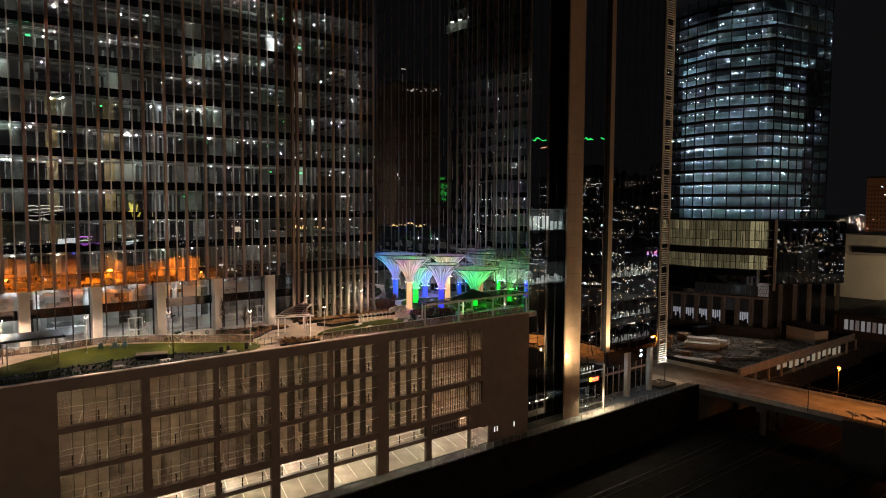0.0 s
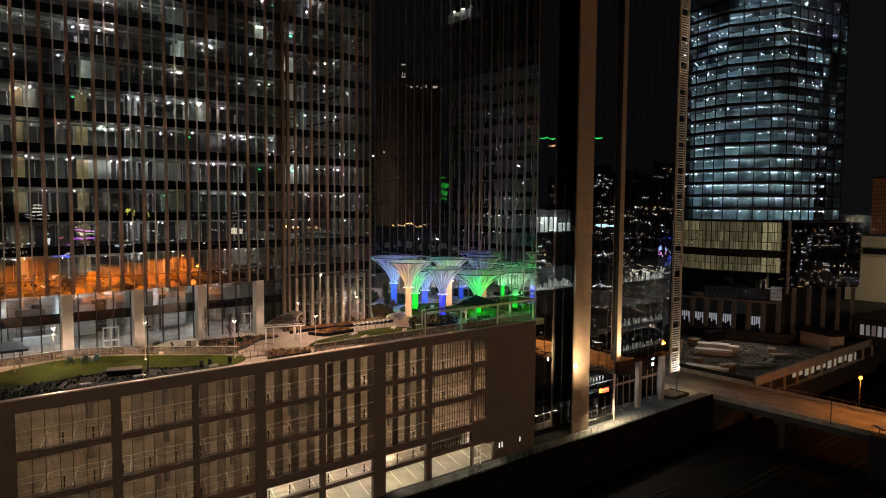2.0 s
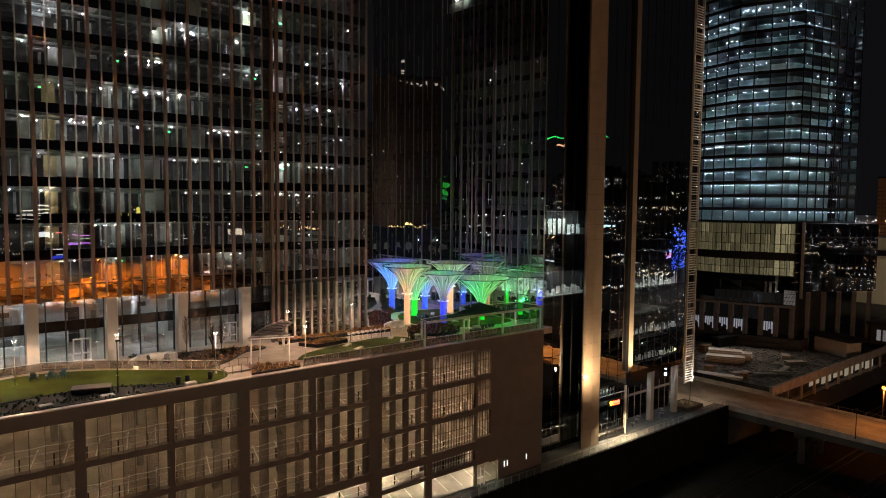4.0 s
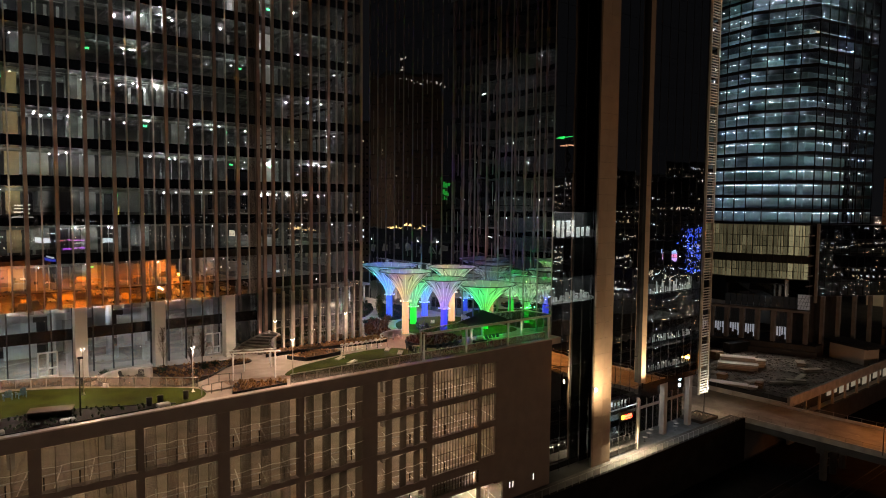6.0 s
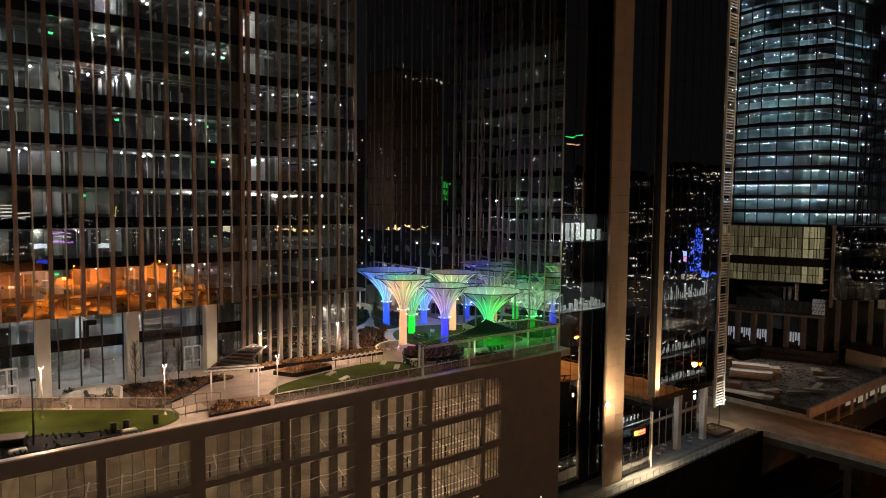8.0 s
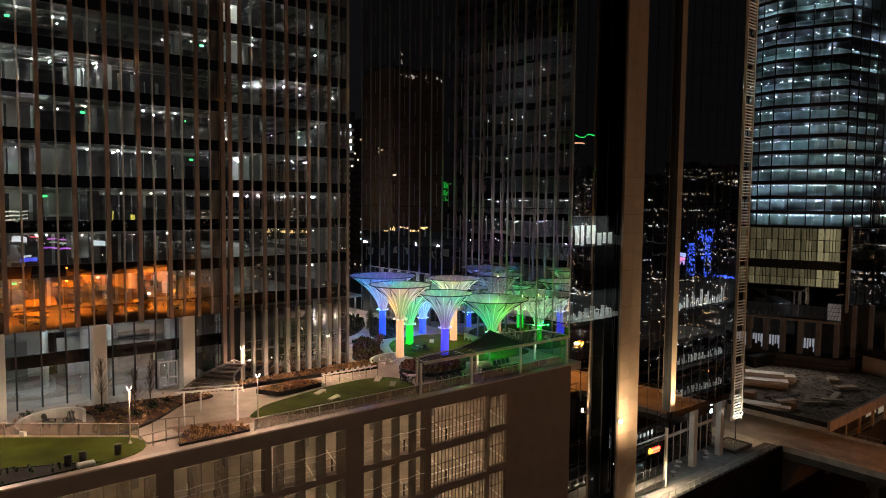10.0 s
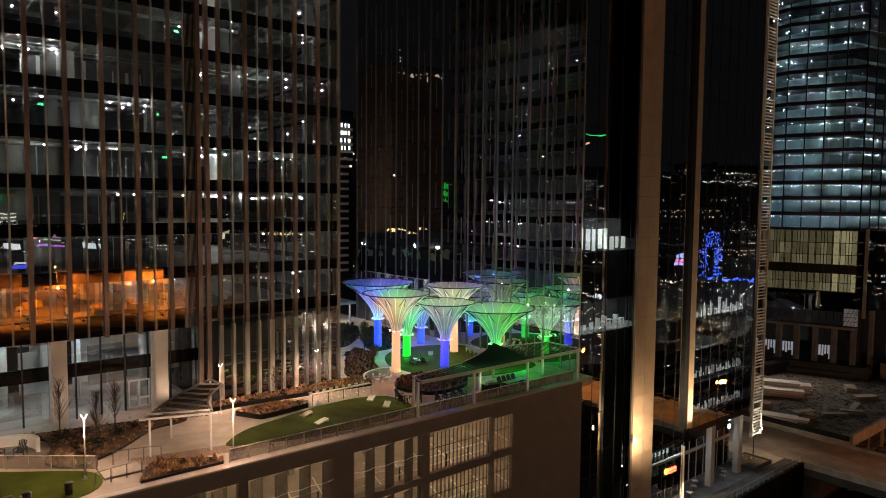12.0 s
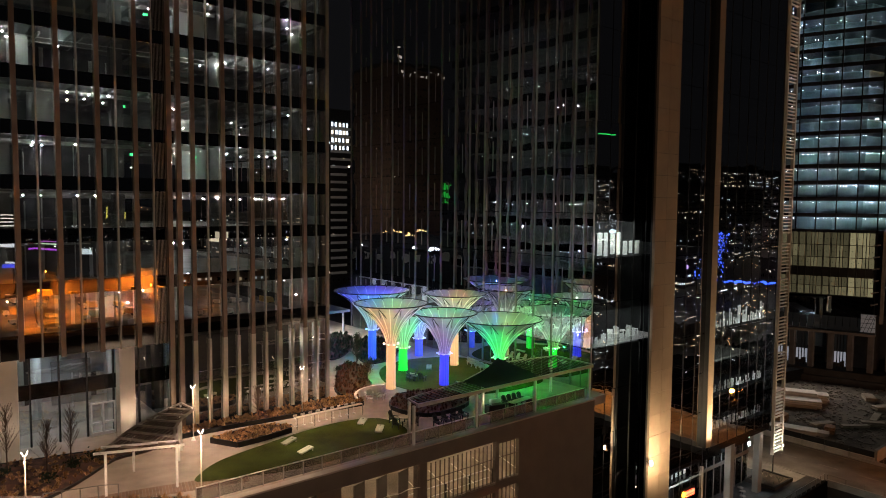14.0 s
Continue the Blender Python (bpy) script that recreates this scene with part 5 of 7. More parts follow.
funnel(20.7, 19.8, 25.6, 29.7, 3.8, ((0.8, 0.7, 0.2), (1.0, 0.62, 0.22), (0.45, 0.8, 0.1)), ((1.0, 0.24, 0.05), (1.0, 0.25, 0.03), (0.4, 0.12, 0.6)), CREAM, "tall funnel canopy lit warm white", 1.1)

# added floor spots that stand in for funnel light on the east fins
for y, p, c in ((20, 1700, (0.1, 1.0, 0.25)), (24.5, 3200, (0.2, 0.5, 1.0)), (29, 3400, (0.15, 0.2, 1.0)), (34, 3400, (0.35, 0.25, 1.0)), (39, 2800, (0.8, 0.45, 0.5)), (45, 3200, (0.25, 0.5, 1.0))):
    lamp("east_fin_fill", "SPOT", look((6.4, y, T + 0.3), (EX, y + 1, T + 12)), 1.6 * p, c, 0.02, 80, 1.0)
# pools of coloured light thrown down by the spot heads
for x, y, z, p, c in ((19.7, 10.8, 23.1, 2600, GREEN), (13.3, 20.6, 23.5, 1900, GREEN), (7.9, 15.0, 25.4, 900, (1.0, 0.28, 0.12)), (13.2, 12.8, 24.2, 420, (0.15, 0.12, 1.0)), (13.7, 27.4, 24.6, 600, (0.05, 0.12, 1.0)), (20.0, 19.0, 25.2, 800, (1.0, 0.34, 0.16)), (19.8, 25.8, 23.0, 500, (0.08, 0.12, 1.0))):
    lamp("pool_light", "SPOT", look((x, y, z), (x - 0.6, y - 0.9, T)), p, c, 0.03, 150, 0.7)

# ---- street side: plaza, road, bridge ----
M_OCHRE_TUFT = mat("dry grey tuft", (0.12, 0.13, 0.10), 0.9, 0, 0.3, 2, 0, 10)
M_SLATE = mat("dark slate paving", (0.055, 0.058, 0.062), 0.45, 0, 0.5, 0.8, 0.15, 14)
solo("plaza", Shape().box(36.6, 69.6, 0.0, 14, 0.006, 0.12), M_SLATE, "dark slate plaza at the dark tower's foot", "pavement", "structure")
solo("corner_pavement", Shape().box(69.62, 73.6, 0.0, 14, 0.006, 0.12), M_CONC, "pale concrete pavement at the street corner", "pavement", "structure")
pit = thing("planter", "dark low planter with sparse grey plants on the plaza", "planter", (67.0, 2.5, 0.12))
for a, b, c, d in ((-2.9, 2.9, -2.2, -1.9), (-2.9, 2.9, 1.9, 2.2), (-2.9, -2.6, -1.9, 1.9), (2.6, 2.9, -1.9, 1.9)):
    part("wall", Shape().cbox(a, b, c, d, 0, 0.5, 0.03), M_DARKCONC, pit)
part("soil", Shape().box(-2.6, 2.6, -1.9, 1.9, 0, 0.3), M_DIRT, pit)
prn = random.Random(77)
for k in range(26):
    x, y, s = prn.uniform(-2.4, 2.4), prn.uniform(-1.7, 1.7), prn.uniform(0.15, 0.35)
    tuft = Shape()
    for i in range(7):
        a = prn.uniform(0, 6.28)
        tuft.add([(x - 0.05, y, 0.3), (x + 0.05, y, 0.3), (x + s * math.cos(a), y + s * math.sin(a), 0.3 + 1.6 * s)], [(0, 1, 2)])
    part("tuft", tuft, M_PALE if k % 5 == 0 else M_OCHRE_TUFT, pit)
solo("side_pavement", Shape().box(70.2, 73.6, 14.02, 90, 0.006, 0.14), M_CONC, "pale concrete pavement beside the road", "pavement", "structure")
solo("site_ground", Shape().box(87.6, 168, -4.1, 92, 0.01, 0.06), M_DIRT, "churned dirt of a building site", "ground", "structure")
br = thing("bridge", "dark concrete road bridge over the rail cutting", "bridge", (80, -40, 0))


def bpart(name, shape, material, label=""):
    ob = part(name, shape, material, br, label)
    ob.matrix_parent_inverse = Matrix.Translation((-80, 40, 0))
    return ob


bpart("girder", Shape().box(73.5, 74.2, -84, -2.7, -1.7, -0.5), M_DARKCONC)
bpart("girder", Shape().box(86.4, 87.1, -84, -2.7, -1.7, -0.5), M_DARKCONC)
bpart("parapet", Shape().box(73.45, 73.75, -84, -2.7, -0.5, 0.5), M_CONC)
bpart("parapet", Shape().box(86.95, 87.25, -84, -2.7, -0.5, 0.5), M_CONC)
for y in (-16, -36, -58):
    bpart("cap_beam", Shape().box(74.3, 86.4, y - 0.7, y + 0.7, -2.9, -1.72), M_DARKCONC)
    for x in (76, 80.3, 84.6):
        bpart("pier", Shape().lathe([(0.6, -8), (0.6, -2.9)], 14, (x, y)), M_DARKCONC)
railing("steel bridge railing along the near edge", [(73.6, -3, 0.5), (73.6, -30, 0.5), (73.6, -60, 0.5)], 2.4, 0.7)
railing("steel bridge railing along the far edge", [(87.1, -6, 0.5), (87.1, -30, 0.5), (87.1, -60, 0.5)], 2.4, 0.7)
kerb = Shape().box(73.65, 73.95, -2.6, 90, 0.02, 0.17).box(86.6, 86.9, 14, 90, 0.02, 0.17)
solo("kerb", kerb, M_CONC, "concrete kerb along the road", "kerb", "structure")
lane = Shape()
for k in range(28):
    lane.add([(80.2, -80 + 6 * k, 0.026), (80.35, -80 + 6 * k, 0.026), (80.35, -77 + 6 * k, 0.026), (80.2, -77 + 6 * k, 0.026)], [(0, 1, 2, 3)])
for x in (74.6, 86.2):
    lane.add([(x, -84, 0.026), (x + 0.12, -84, 0.026), (x + 0.12, 90, 0.026), (x, 90, 0.026)], [(0, 1, 2, 3)])
solo("lane_lines", lane, mat("faded road paint", (0.34, 0.31, 0.26), 0.8, 0, 0.3, 2, 0, 30), "faded road markings", "road marking", "stuff")
tracks = Shape()
for k in range(8):
    y = -14 - 7.5 * k
    for q in (0, 1.44):
        tracks.box(-220, 300, y + q, y + q + 0.09, -8, -7.82)
solo("rail_tracks", tracks, mat("rail steel", (0.035, 0.03, 0.028), 0.6, 0.5, 0.2, 2, 0, 20), "steel railway tracks in the dark cutting", "rails", "stuff")
# The cutting's lack of light is put into this near-black base.
M_BALLAST = mat("ballast darkened as unlit", (0.006, 0.0055, 0.0055), 0.95, 0, 0.5, 0.6, 0.8, 6)
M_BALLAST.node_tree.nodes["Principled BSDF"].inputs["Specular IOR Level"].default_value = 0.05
solo("ballast", Shape().box(-220, 300, -76, -3.12, -8, -7.95), M_BALLAST, "gravel ballast of the rail yard, darkened as unlit", "ground", "stuff")
# concrete barriers with a dark fence on them
for k in range(5):
    y = -4.6 + 3.7 * k
    ob = thing("road_barrier", "pale concrete road barrier at the site's edge", "barrier", (87.35, y, 0.0), group="road barriers")
    part("block", Shape().slab([(-0.3, 0), (0.3, 0), (0.3, 3.6), (-0.3, 3.6)], 0.02, 0.25).slab([(-0.15, 0), (0.15, 0), (0.15, 3.6), (-0.15, 3.6)], 0.25, 0.95), M_CONC, ob)
    part("fence_panel", Shape().box(-0.03, 0.03, 0, 3.66, 0.97, 1.9), M_BLACK, ob, "dark mesh fence panel")
# deck edge of the lower parking level under the site
de = thing("site_deck_edge", "concrete deck edge with columns above a lit lower level", "parapet", (89, -4.2, 0))
part("beam", Shape().box(0, 75, -0.3, 0.2, -0.3, 1.7), M_CONC, de)
for k in range(11):
    part("column", Shape().box(0.5 + 7 * k, 1.1 + 7 * k, -0.25, 0.15, -3.6, -0.3), M_CONC, de)
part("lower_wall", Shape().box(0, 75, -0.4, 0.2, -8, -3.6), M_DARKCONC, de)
part("lower_floor", Shape().box(0, 75, 0.2, 1.45, -3.7, -3.5), M_CONC, de)
M_LOW = glow("lower level light", (1.0, 0.88, 0.62), 0.17)
for k in range(3, 9):
    part("lit_panel", Shape().box(1.4 + 7 * k, 6.9 + 7 * k, 1.3, 1.4, -2.4 - 0.14 * k + 0.5 * (k % 2), -0.9 - 0.3 * (k % 3)), M_LOW, de, "lit opening of the lower level")
M_TAN = mat("stacked boards", (0.42, 0.36, 0.28), 0.8, 0, 0.2, 1, 0.1, 20, spread=0.2)
M_OCHRE = mat("ochre crate", (0.28, 0.16, 0.08), 0.8, 0, 0.25, 1, 0.1, 20, spread=0.2)
M_WRAP = mat("white wrapped boards", (0.60, 0.55, 0.48), 0.6, 0, 0.12, 1, 0.1, 20, spread=0.15)
srng = random.Random(3)


def stack(x, y, w, d, h, material, label, turn):
    ob = thing("material_stack", label, "building material", (x, y, 0.06), turn, "material stacks")
    n = max(2, round(h / 0.45))
    for k in range(n):
        o = srng.uniform(-0.25, 0.25)
        part("board_layer", Shape().cbox(-w / 2 + o, w / 2 + o, -d / 2, d / 2, h * k / n + 0.05, h * (k + 1) / n, 0.04), material, ob)
    for o in (-w / 3, w / 3):
        part("bearer", Shape().box(o - 0.08, o + 0.08, -d / 2, d / 2, 0, 0.05), M_DIRT, ob)


WB, CB, TB = "white wrapped stack of boards on the site", "ochre timber crate on the site", "tan stack of lumber on the dirt"
for x, y, w, d, h, m_, l_, r in ((110, 17, 9, 3.2, 1.6, M_WRAP, WB, -62), (113, 18.5, 8, 3.0, 2.4, M_WRAP, WB, -62), (116, 16, 5, 3, 1.8, M_WRAP, WB, -62), (93, 10.5, 8, 2.6, 0.9, M_WRAP, WB, -72), (94.5, 7.2, 4.5, 2.0, 0.7, M_WRAP, WB, -70),
                               (103, 24, 3, 2.4, 1.8, M_OCHRE, CB, 10), (109, 27, 3.4, 2.4, 2.2, M_OCHRE, CB, 20), (112, 29, 2.6, 2.2, 1.8, M_OCHRE, CB, 0), (116, 26, 3, 2.6, 2.1, M_OCHRE, CB, -10), (98, 14.5, 2.4, 2.0, 1.4, M_OCHRE, CB, 15), (97.5, 5.8, 2, 1.6, 1.2, M_OCHRE, CB, 15),
                               (104, 4, 5, 1.2, 0.6, M_TAN, TB, -40), (108, 2.4, 4, 1.4, 0.8, M_TAN, TB, -55), (113, 3.6, 6, 1.2, 0.5, M_TAN, TB, 10), (121, 4.5, 5, 2, 0.9, M_TAN, TB, -30), (101, 8.5, 5, 1.5, 0.5, M_TAN, TB, -20), (126, 9, 4, 2, 1.0, M_TAN, TB, 30)):
    stack(x, y, w, d, h, m_, l_, r)
rub = Shape()
for k in range(2600):
    x, y, s = srng.uniform(90, 142), srng.uniform(-3, 32), srng.choice((0.1, 0.14, 0.2, 0.26, 0.36))
    rub.box(-s, s, -s * 0.5, s * 0.5, 0, s * srng.uniform(0.3, 0.9), pose(x, y, 0.04, 0, 0, srng.uniform(0, 180)))
solo("site_rubble", rub, mat("mixed rubble", (0.15, 0.13, 0.11), 0.9, 0, 0.4, 1, 0.3, 10, spread=0.7), "scattered rubble and offcuts on the site", "rubble", "stuff")
ex = thing("excavator", "yellow excavator parked on the site", "excavator", (136.5, 15, 0.06), 100)
ex.scale = (0.6, 0.6, 0.6)
M_YEL = mat("yellow machine paint", (0.50, 0.20, 0.02), 0.5, 0, 0.2, 1, 0.05, 20)
for s in (-1.1, 1.1):
    part("track", Shape().cbox(-1.9, 1.9, s - 0.3, s + 0.3, 0, 0.85, 0.3), M_BLACK, ex)
part("house", Shape().cbox(-1.9, 1.2, -1.2, 1.2, 0.95, 2.1, 0.12), M_YEL, ex)
part("cab", Shape().cbox(0.1, 1.4, 0.2, 1.2, 2.1, 3.1, 0.1), M_BLACK, ex)
part("boom", Shape().tube([(1.2, -0.3, 1.8), (3.0, -0.3, 4.4), (5.0, -0.3, 4.6)], 0.28, 4), M_YEL, ex)
part("stick", Shape().tube([(5.0, -0.3, 4.6), (6.2, -0.3, 2.0)], 0.2, 4), M_YEL, ex)
part("bucket", Shape().cbox(5.6, 6.6, -0.8, 0.2, 0.9, 2.0, 0.15), M_BLACK, ex)
cont = thing("site_container", "dark steel site container", "container", (129, 27, 0.06), -10)
part("body", Shape().cbox(-4, 4, -1.3, 1.3, 0, 2.7, 0.05), M_BLACK, cont)
part("door", Shape().cbox(-4.08, -4.0, -1.2, 1.2, 0.1, 2.6, 0.02), M_DARKCONC, cont)


def street_lamp(x, y, z, h, color, power, label, lens_power=120):
    ob = thing("street_lamp", label, "street lamp", (x, y, z), group="street lamps")
    part("pole", Shape().lathe([(0.12, 0), (0.1, 0.4), (0.06, h)], 8), M_BLACK, ob)
    head = part("head", Shape().cbox(-0.25, 0.25, -0.25, 0.25, h - 0.05, h + 0.12, 0.05), M_BLACK, ob)
    if lens_power:
        part("lens", Shape().lathe([(0.05, h - 0.75), (0.3, h - 0.6), (0.36, h - 0.4), (0.3, h - 0.2), (0.1, h - 0.06)], 10), glow("street lamp lens", (1.0, 0.24, 0.02), lens_power), head)
        lamp("street_lamp_light", "POINT", pose(x, y - 0.4, z + h - 0.75), power, color, 0.25)


street_lamp(96.5, -22.6, -4.0, 8.6, SODIUM, 4200, "black street lamp with an orange sodium light", 7.0)
street_lamp(87.6, -46.2, 0.0, 7.4, SODIUM, 1400, "black street lamp with an orange sodium light", 7.0)
street_lamp(73.2, -25.8, 0.0, 5.2, SODIUM, 0, "unlit black lamp post on the bridge", 0)
street_lamp(70.6, 3.6, 0.14, 5.0, WARM, 0, "unlit black lamp post on the pavement", 0)
# Added spot without a fixture, to brighten the site.
lamp("site_fill", "SPOT", look((127, 26, 15), (112, 9, 0)), 7000, (1.0, 0.90, 0.78), 0.3, 130, 0.8)
lamp("louvre_light", "SPOT", look((64.2, -1.9, 5.4), (63.4, 0.2, 12)), 2600, (1.0, 0.93, 0.78), 0.2, 120, 0.7)
# Added spot without a fixture, to brighten the street corner.
lamp("plaza_fill", "SPOT", look((69.0, 2.0, 9.5), (74, 6, 0)), 2200, (1.0, 0.66, 0.36), 0.3, 110, 0.8)
# Added overhead spots stand in for the glow along the footway's parapet.
for x, p in ((38.5, 4200), (42.5, 3600), (47.0, 700), (29.0, 200)):
    lamp("footway_fill", "SPOT", look((x, -0.45, 4.6), (x, -1.6, 0)), p, (1.0, 0.80, 0.50), 0.1, 140, 0.6)
for x in (38.0, 42.0):
    lamp("shop_light", "SPOT", look((x, -0.2, 4.2), (x, 0.4, 0)), 1500, (1.0, 0.88, 0.65), 0.1, 120, 0.7)
for y, p in ((-3, 400), (-14, 800), (-27, 3400), (-40, 9000), (-53, 18000), (-66, 22000), (-79, 22000)):
    lamp("bridge_sodium", "SPOT", look((80.5, y, 12), (80.5, y, 0)), p, (1.0, 0.34, 0.075), 0.05, 104, 0.8)

cab = thing("signal_cabin", "dark signal cabin with three tilted panels beside the bridge", "cabin", (71.0, -36.5, -8))
part("body", Shape().cbox(-1.2, 1.2, -3.4, 3.4, 0, 8.8, 0.08), M_BLACK, cab)
for y in (-2.6, -0.2, 2.2):
    part("panel", Shape().cbox(-1.0, 1.0, -0.9, 0.9, -0.04, 0.04, 0.02, pose(0, y, 10.0, 18, 12)), M_SPANDREL, cab, "tilted dark panel")
    part("panel_post", Shape().box(-0.06, 0.06, y - 0.06, y + 0.06, 8.8, 10.0), M_BLACK, cab)

# louvred screen on the dark tower's east edge
lou = thing("louvre_screen", "tall louvred metal screen lit from below", "screen", (63.35, 0.0, 6))
for k in range(11):
    z0 = 10.2 * k
    for q in (0.0, 4.9):
        for s in range(9):
            part("louvre", Shape().box(-1.15, 1.25, -0.12, 0.12, z0 + q + 0.2 + 0.47 * s, z0 + q + 0.34 + 0.47 * s), M_WHITE, lou) if z0 < 75 else None
flood = part("floodlight", Shape().cbox(0.5, 0.9, -0.62, -0.42, 0.9, 1.25, 0.03).box(0.66, 0.74, -0.42, -0.1, 1.0, 1.08), M_BLACK, lou, "small floodlight on a bracket")
part("lens", Shape().cbox(0.54, 0.86, -0.66, -0.62, 0.95, 1.2, 0.01), glow("floodlight lens", (1.0, 0.93, 0.8), 30), flood)
part("post", Shape().box(1.25, 1.6, -0.2, 0.2, 0, 112), M_PALE, lou)
part("post", Shape().box(-1.4, -1.15, -0.2, 0.2, 0, 112), M_PALE, lou)

# dark tower: shops, lit offices, sign and columns at street level
for x in (54.05, 62.0):
    dpart("street_column", Shape().cbox(x - 0.5, x + 0.5, 1.5, 2.4, 0.12, 10.35, 0.04), mat("grey column stone", (0.26, 0.25, 0.23), 0.7, 0, 0.15, 0.4, 0.08, 14), "grey street-level column")
M_SHOPG = glass("clear shop glass", (0.75, 0.80, 0.80), 0.07, 0.004, 0.5)
dpart("shopfront", Shape().box(45.2, 65, 4.8, 4.84, 0.12, 4.3).box(45.2, 65, 4.8, 4.84, 4.75, 6.0), M_SHOPG)
for k in range(10):
    dpart("shop_mullion", Shape().box(45.2 + 2 * k - 0.05, 45.2 + 2 * k + 0.05, 4.68, 4.79, 0.12, 6.0), M_MULL)
dpart("shop_transom", Shape().box(45.2, 65, 4.66, 4.79, 4.3, 4.75), M_MULL)
dpart("shop_fascia", Shape().box(45.2, 65, 4.7, 5.0, 6.0, 10.3), M_SPANDREL, "dark fascia above the shop windows")
M_SHOP = glow("shop ceiling light", (0.60, 0.84, 1.0), 130)
dpart("mezzanine", Shape().box(45.2, 65, 5.1, 9, 4.35, 4.6), M_INT)
dpart("shop_ceiling", Shape().box(45.2, 65, 5.1, 9, 6.3, 6.4), M_WALLW)
for k in range(6):
    dpart("shop_light", Shape().box(46.5 + 3.1 * k, 47.8 + 3.1 * k, 6.0, 6.15, 6.15, 6.25), M_SHOP)
    dpart("shop_light", Shape().box(46.5 + 3.1 * k, 47.3 + 3.1 * k, 6.4, 6.55, 4.2, 4.3), M_SHOP)
    dpart("shop_shelf", Shape().box(46.0 + 3 * k, 47.6 + 3 * k, 7.6, 8.0, 0.2, 1.6 + 0.4 * (k % 2)).box(46.6 + 3 * k, 48.0 + 3 * k, 7.6, 8.0, 4.6, 5.4), M_DARKCONC)
    dpart("shop_table", Shape().box(46.4 + 3 * k, 47.6 + 3 * k, 5.6, 6.2, 0.78, 0.84).box(46.9 + 3 * k, 47.0 + 3 * k, 5.85, 5.95, 0.12, 0.78), M_WALLW)
for x in (49.5, 57.5):
    lamp("soffit_downlight", "SPOT", look((x, 2.2, 10.2), (x + 1.5, 1.6, 0)), 650, (0.92, 0.96, 1.0), 0.08, 120, 0.7)
for k, x in enumerate((48.2, 50.6, 52.4, 57.4, 59.0, 59.9)):
    ct = thing("cafe_table", "small cafe table standing on the slate plaza", "table", (x, 1.6 + 0.8 * (k % 3), 0.12), group="cafe tables")
    part("top", Shape().lathe([(0.02, 0.70), (0.42, 0.70), (0.42, 0.74), (0.02, 0.74)], 12), M_CONC, ct)
    part("stem", Shape().lathe([(0.25, 0.0), (0.06, 0.04), (0.04, 0.70)], 8), M_BLACK, ct)
dpart("edge_post", Shape().box(43.82, 44.0, 0.02, 0.2, 0.12, 8.7), M_PALE)
dpart("office_floor_edge", Shape().box(36.55, 43.9, 0.34, 0.5, 7.6, 7.76), M_WALLW, "white floor edge")
dpart("office_floor", Shape().box(36.55, 43.9, 0.52, 4.0, 7.55, 7.74), M_SPANDREL)
dpart("office_back", Shape().box(36.55, 43.9, 3.9, 4.0, 7.75, 9.2), M_CREAM)
dpart("ceiling_light_stop", Shape().box(36.55, 43.9, 0.34, 4.0, 9.2, 9.4), M_BLACK)
M_WS = glow("warm shop light", (1.0, 0.80, 0.5), 60)
for k in range(4):
    dpart("shop_light", Shape().box(37.4 + 1.6 * k, 38.0 + 1.6 * k, 4.4, 4.6, 3.6, 3.7), M_WS)
    dpart("shop_light", Shape().box(26.5 + 1.6 * k, 27.0 + 1.6 * k, 3.4, 3.6, 3.4, 3.5), M_WS)
dpart("shop_wall", Shape().box(25.4, 44.9, 9, 9.2, 0.1, 10), M_WALLW)
dpart("shop_wall", Shape().box(45.2, 65, 9.0, 9.2, 0.1, 6.3), M_INT)
M_SIGNR = glow("red sign tube", (1.0, 0.05, 0.02), 9)
M_SIGNY = glow("yellow sign tube", (1.0, 0.45, 0.02), 9)
sg = thing("shop_sign", "glowing red and orange shop sign on dark glass", "sign", (40.7, 0.1, 6.3))
part("board", Shape().cbox(-1.5, 1.5, 0.0, 0.08, -0.6, 0.6, 0.03), M_BLACK, sg)
part("emblem", Shape().lathe([(0.02, -0.05), (0.36, -0.05), (0.36, 0.02)], 10), M_SIGNY, sg, "round orange emblem").matrix_basis = pose(-1.0, -0.06, 0, 90)
for i in range(6):
    part("bar", Shape().cbox(-0.5 + 0.32 * i, -0.24 + 0.32 * i, -0.08, 0, -0.16, 0.3 - 0.1 * (i % 2), 0.02), M_SIGNR, sg)
part("bar", Shape().cbox(-0.5, 1.35, -0.08, 0, -0.42, -0.28, 0.02), M_SIGNR, sg)
M_SIGNW = glow("white sign face", (0.6, 0.9, 1.0), 9)
ws = thing("blade_sign", "white glowing blade sign on a column", "sign", (57.3, 0.9, 8.1))
for k in range(2):
    part("letter_block", Shape().cbox(-0.3, 0.3, 0, 0.1, 1.15 * k, 1.15 * k + 0.6, 0.05), M_SIGNW, ws)
part("arm", Shape().box(-0.04, 0.04, 0.02, 1.5, 1.9, 1.96), M_BLACK, ws)
M_OFF = glow("office light", (0.92, 1.0, 0.94), 150)
M_OFFB = glow("hidden office strip light", (0.95, 1.0, 0.92), 65)
# Near-black without gloss: the dark behind lit windows is put into this colour.
M_UNLIT = mat("unlit office surface", (0.012, 0.012, 0.013), 1.0, 0, 0.2, 1, 0.05, 30)
M_UNLIT.node_tree.nodes["Principled BSDF"].inputs["Specular IOR Level"].default_value = 0.0
M_OFFC = glow("bright office strip light", (0.95, 1.0, 0.92), 180)
M_DESK = mat("white office furniture", (0.85, 0.85, 0.82), 0.6, 0, 0.1, 1, 0.03, 20)
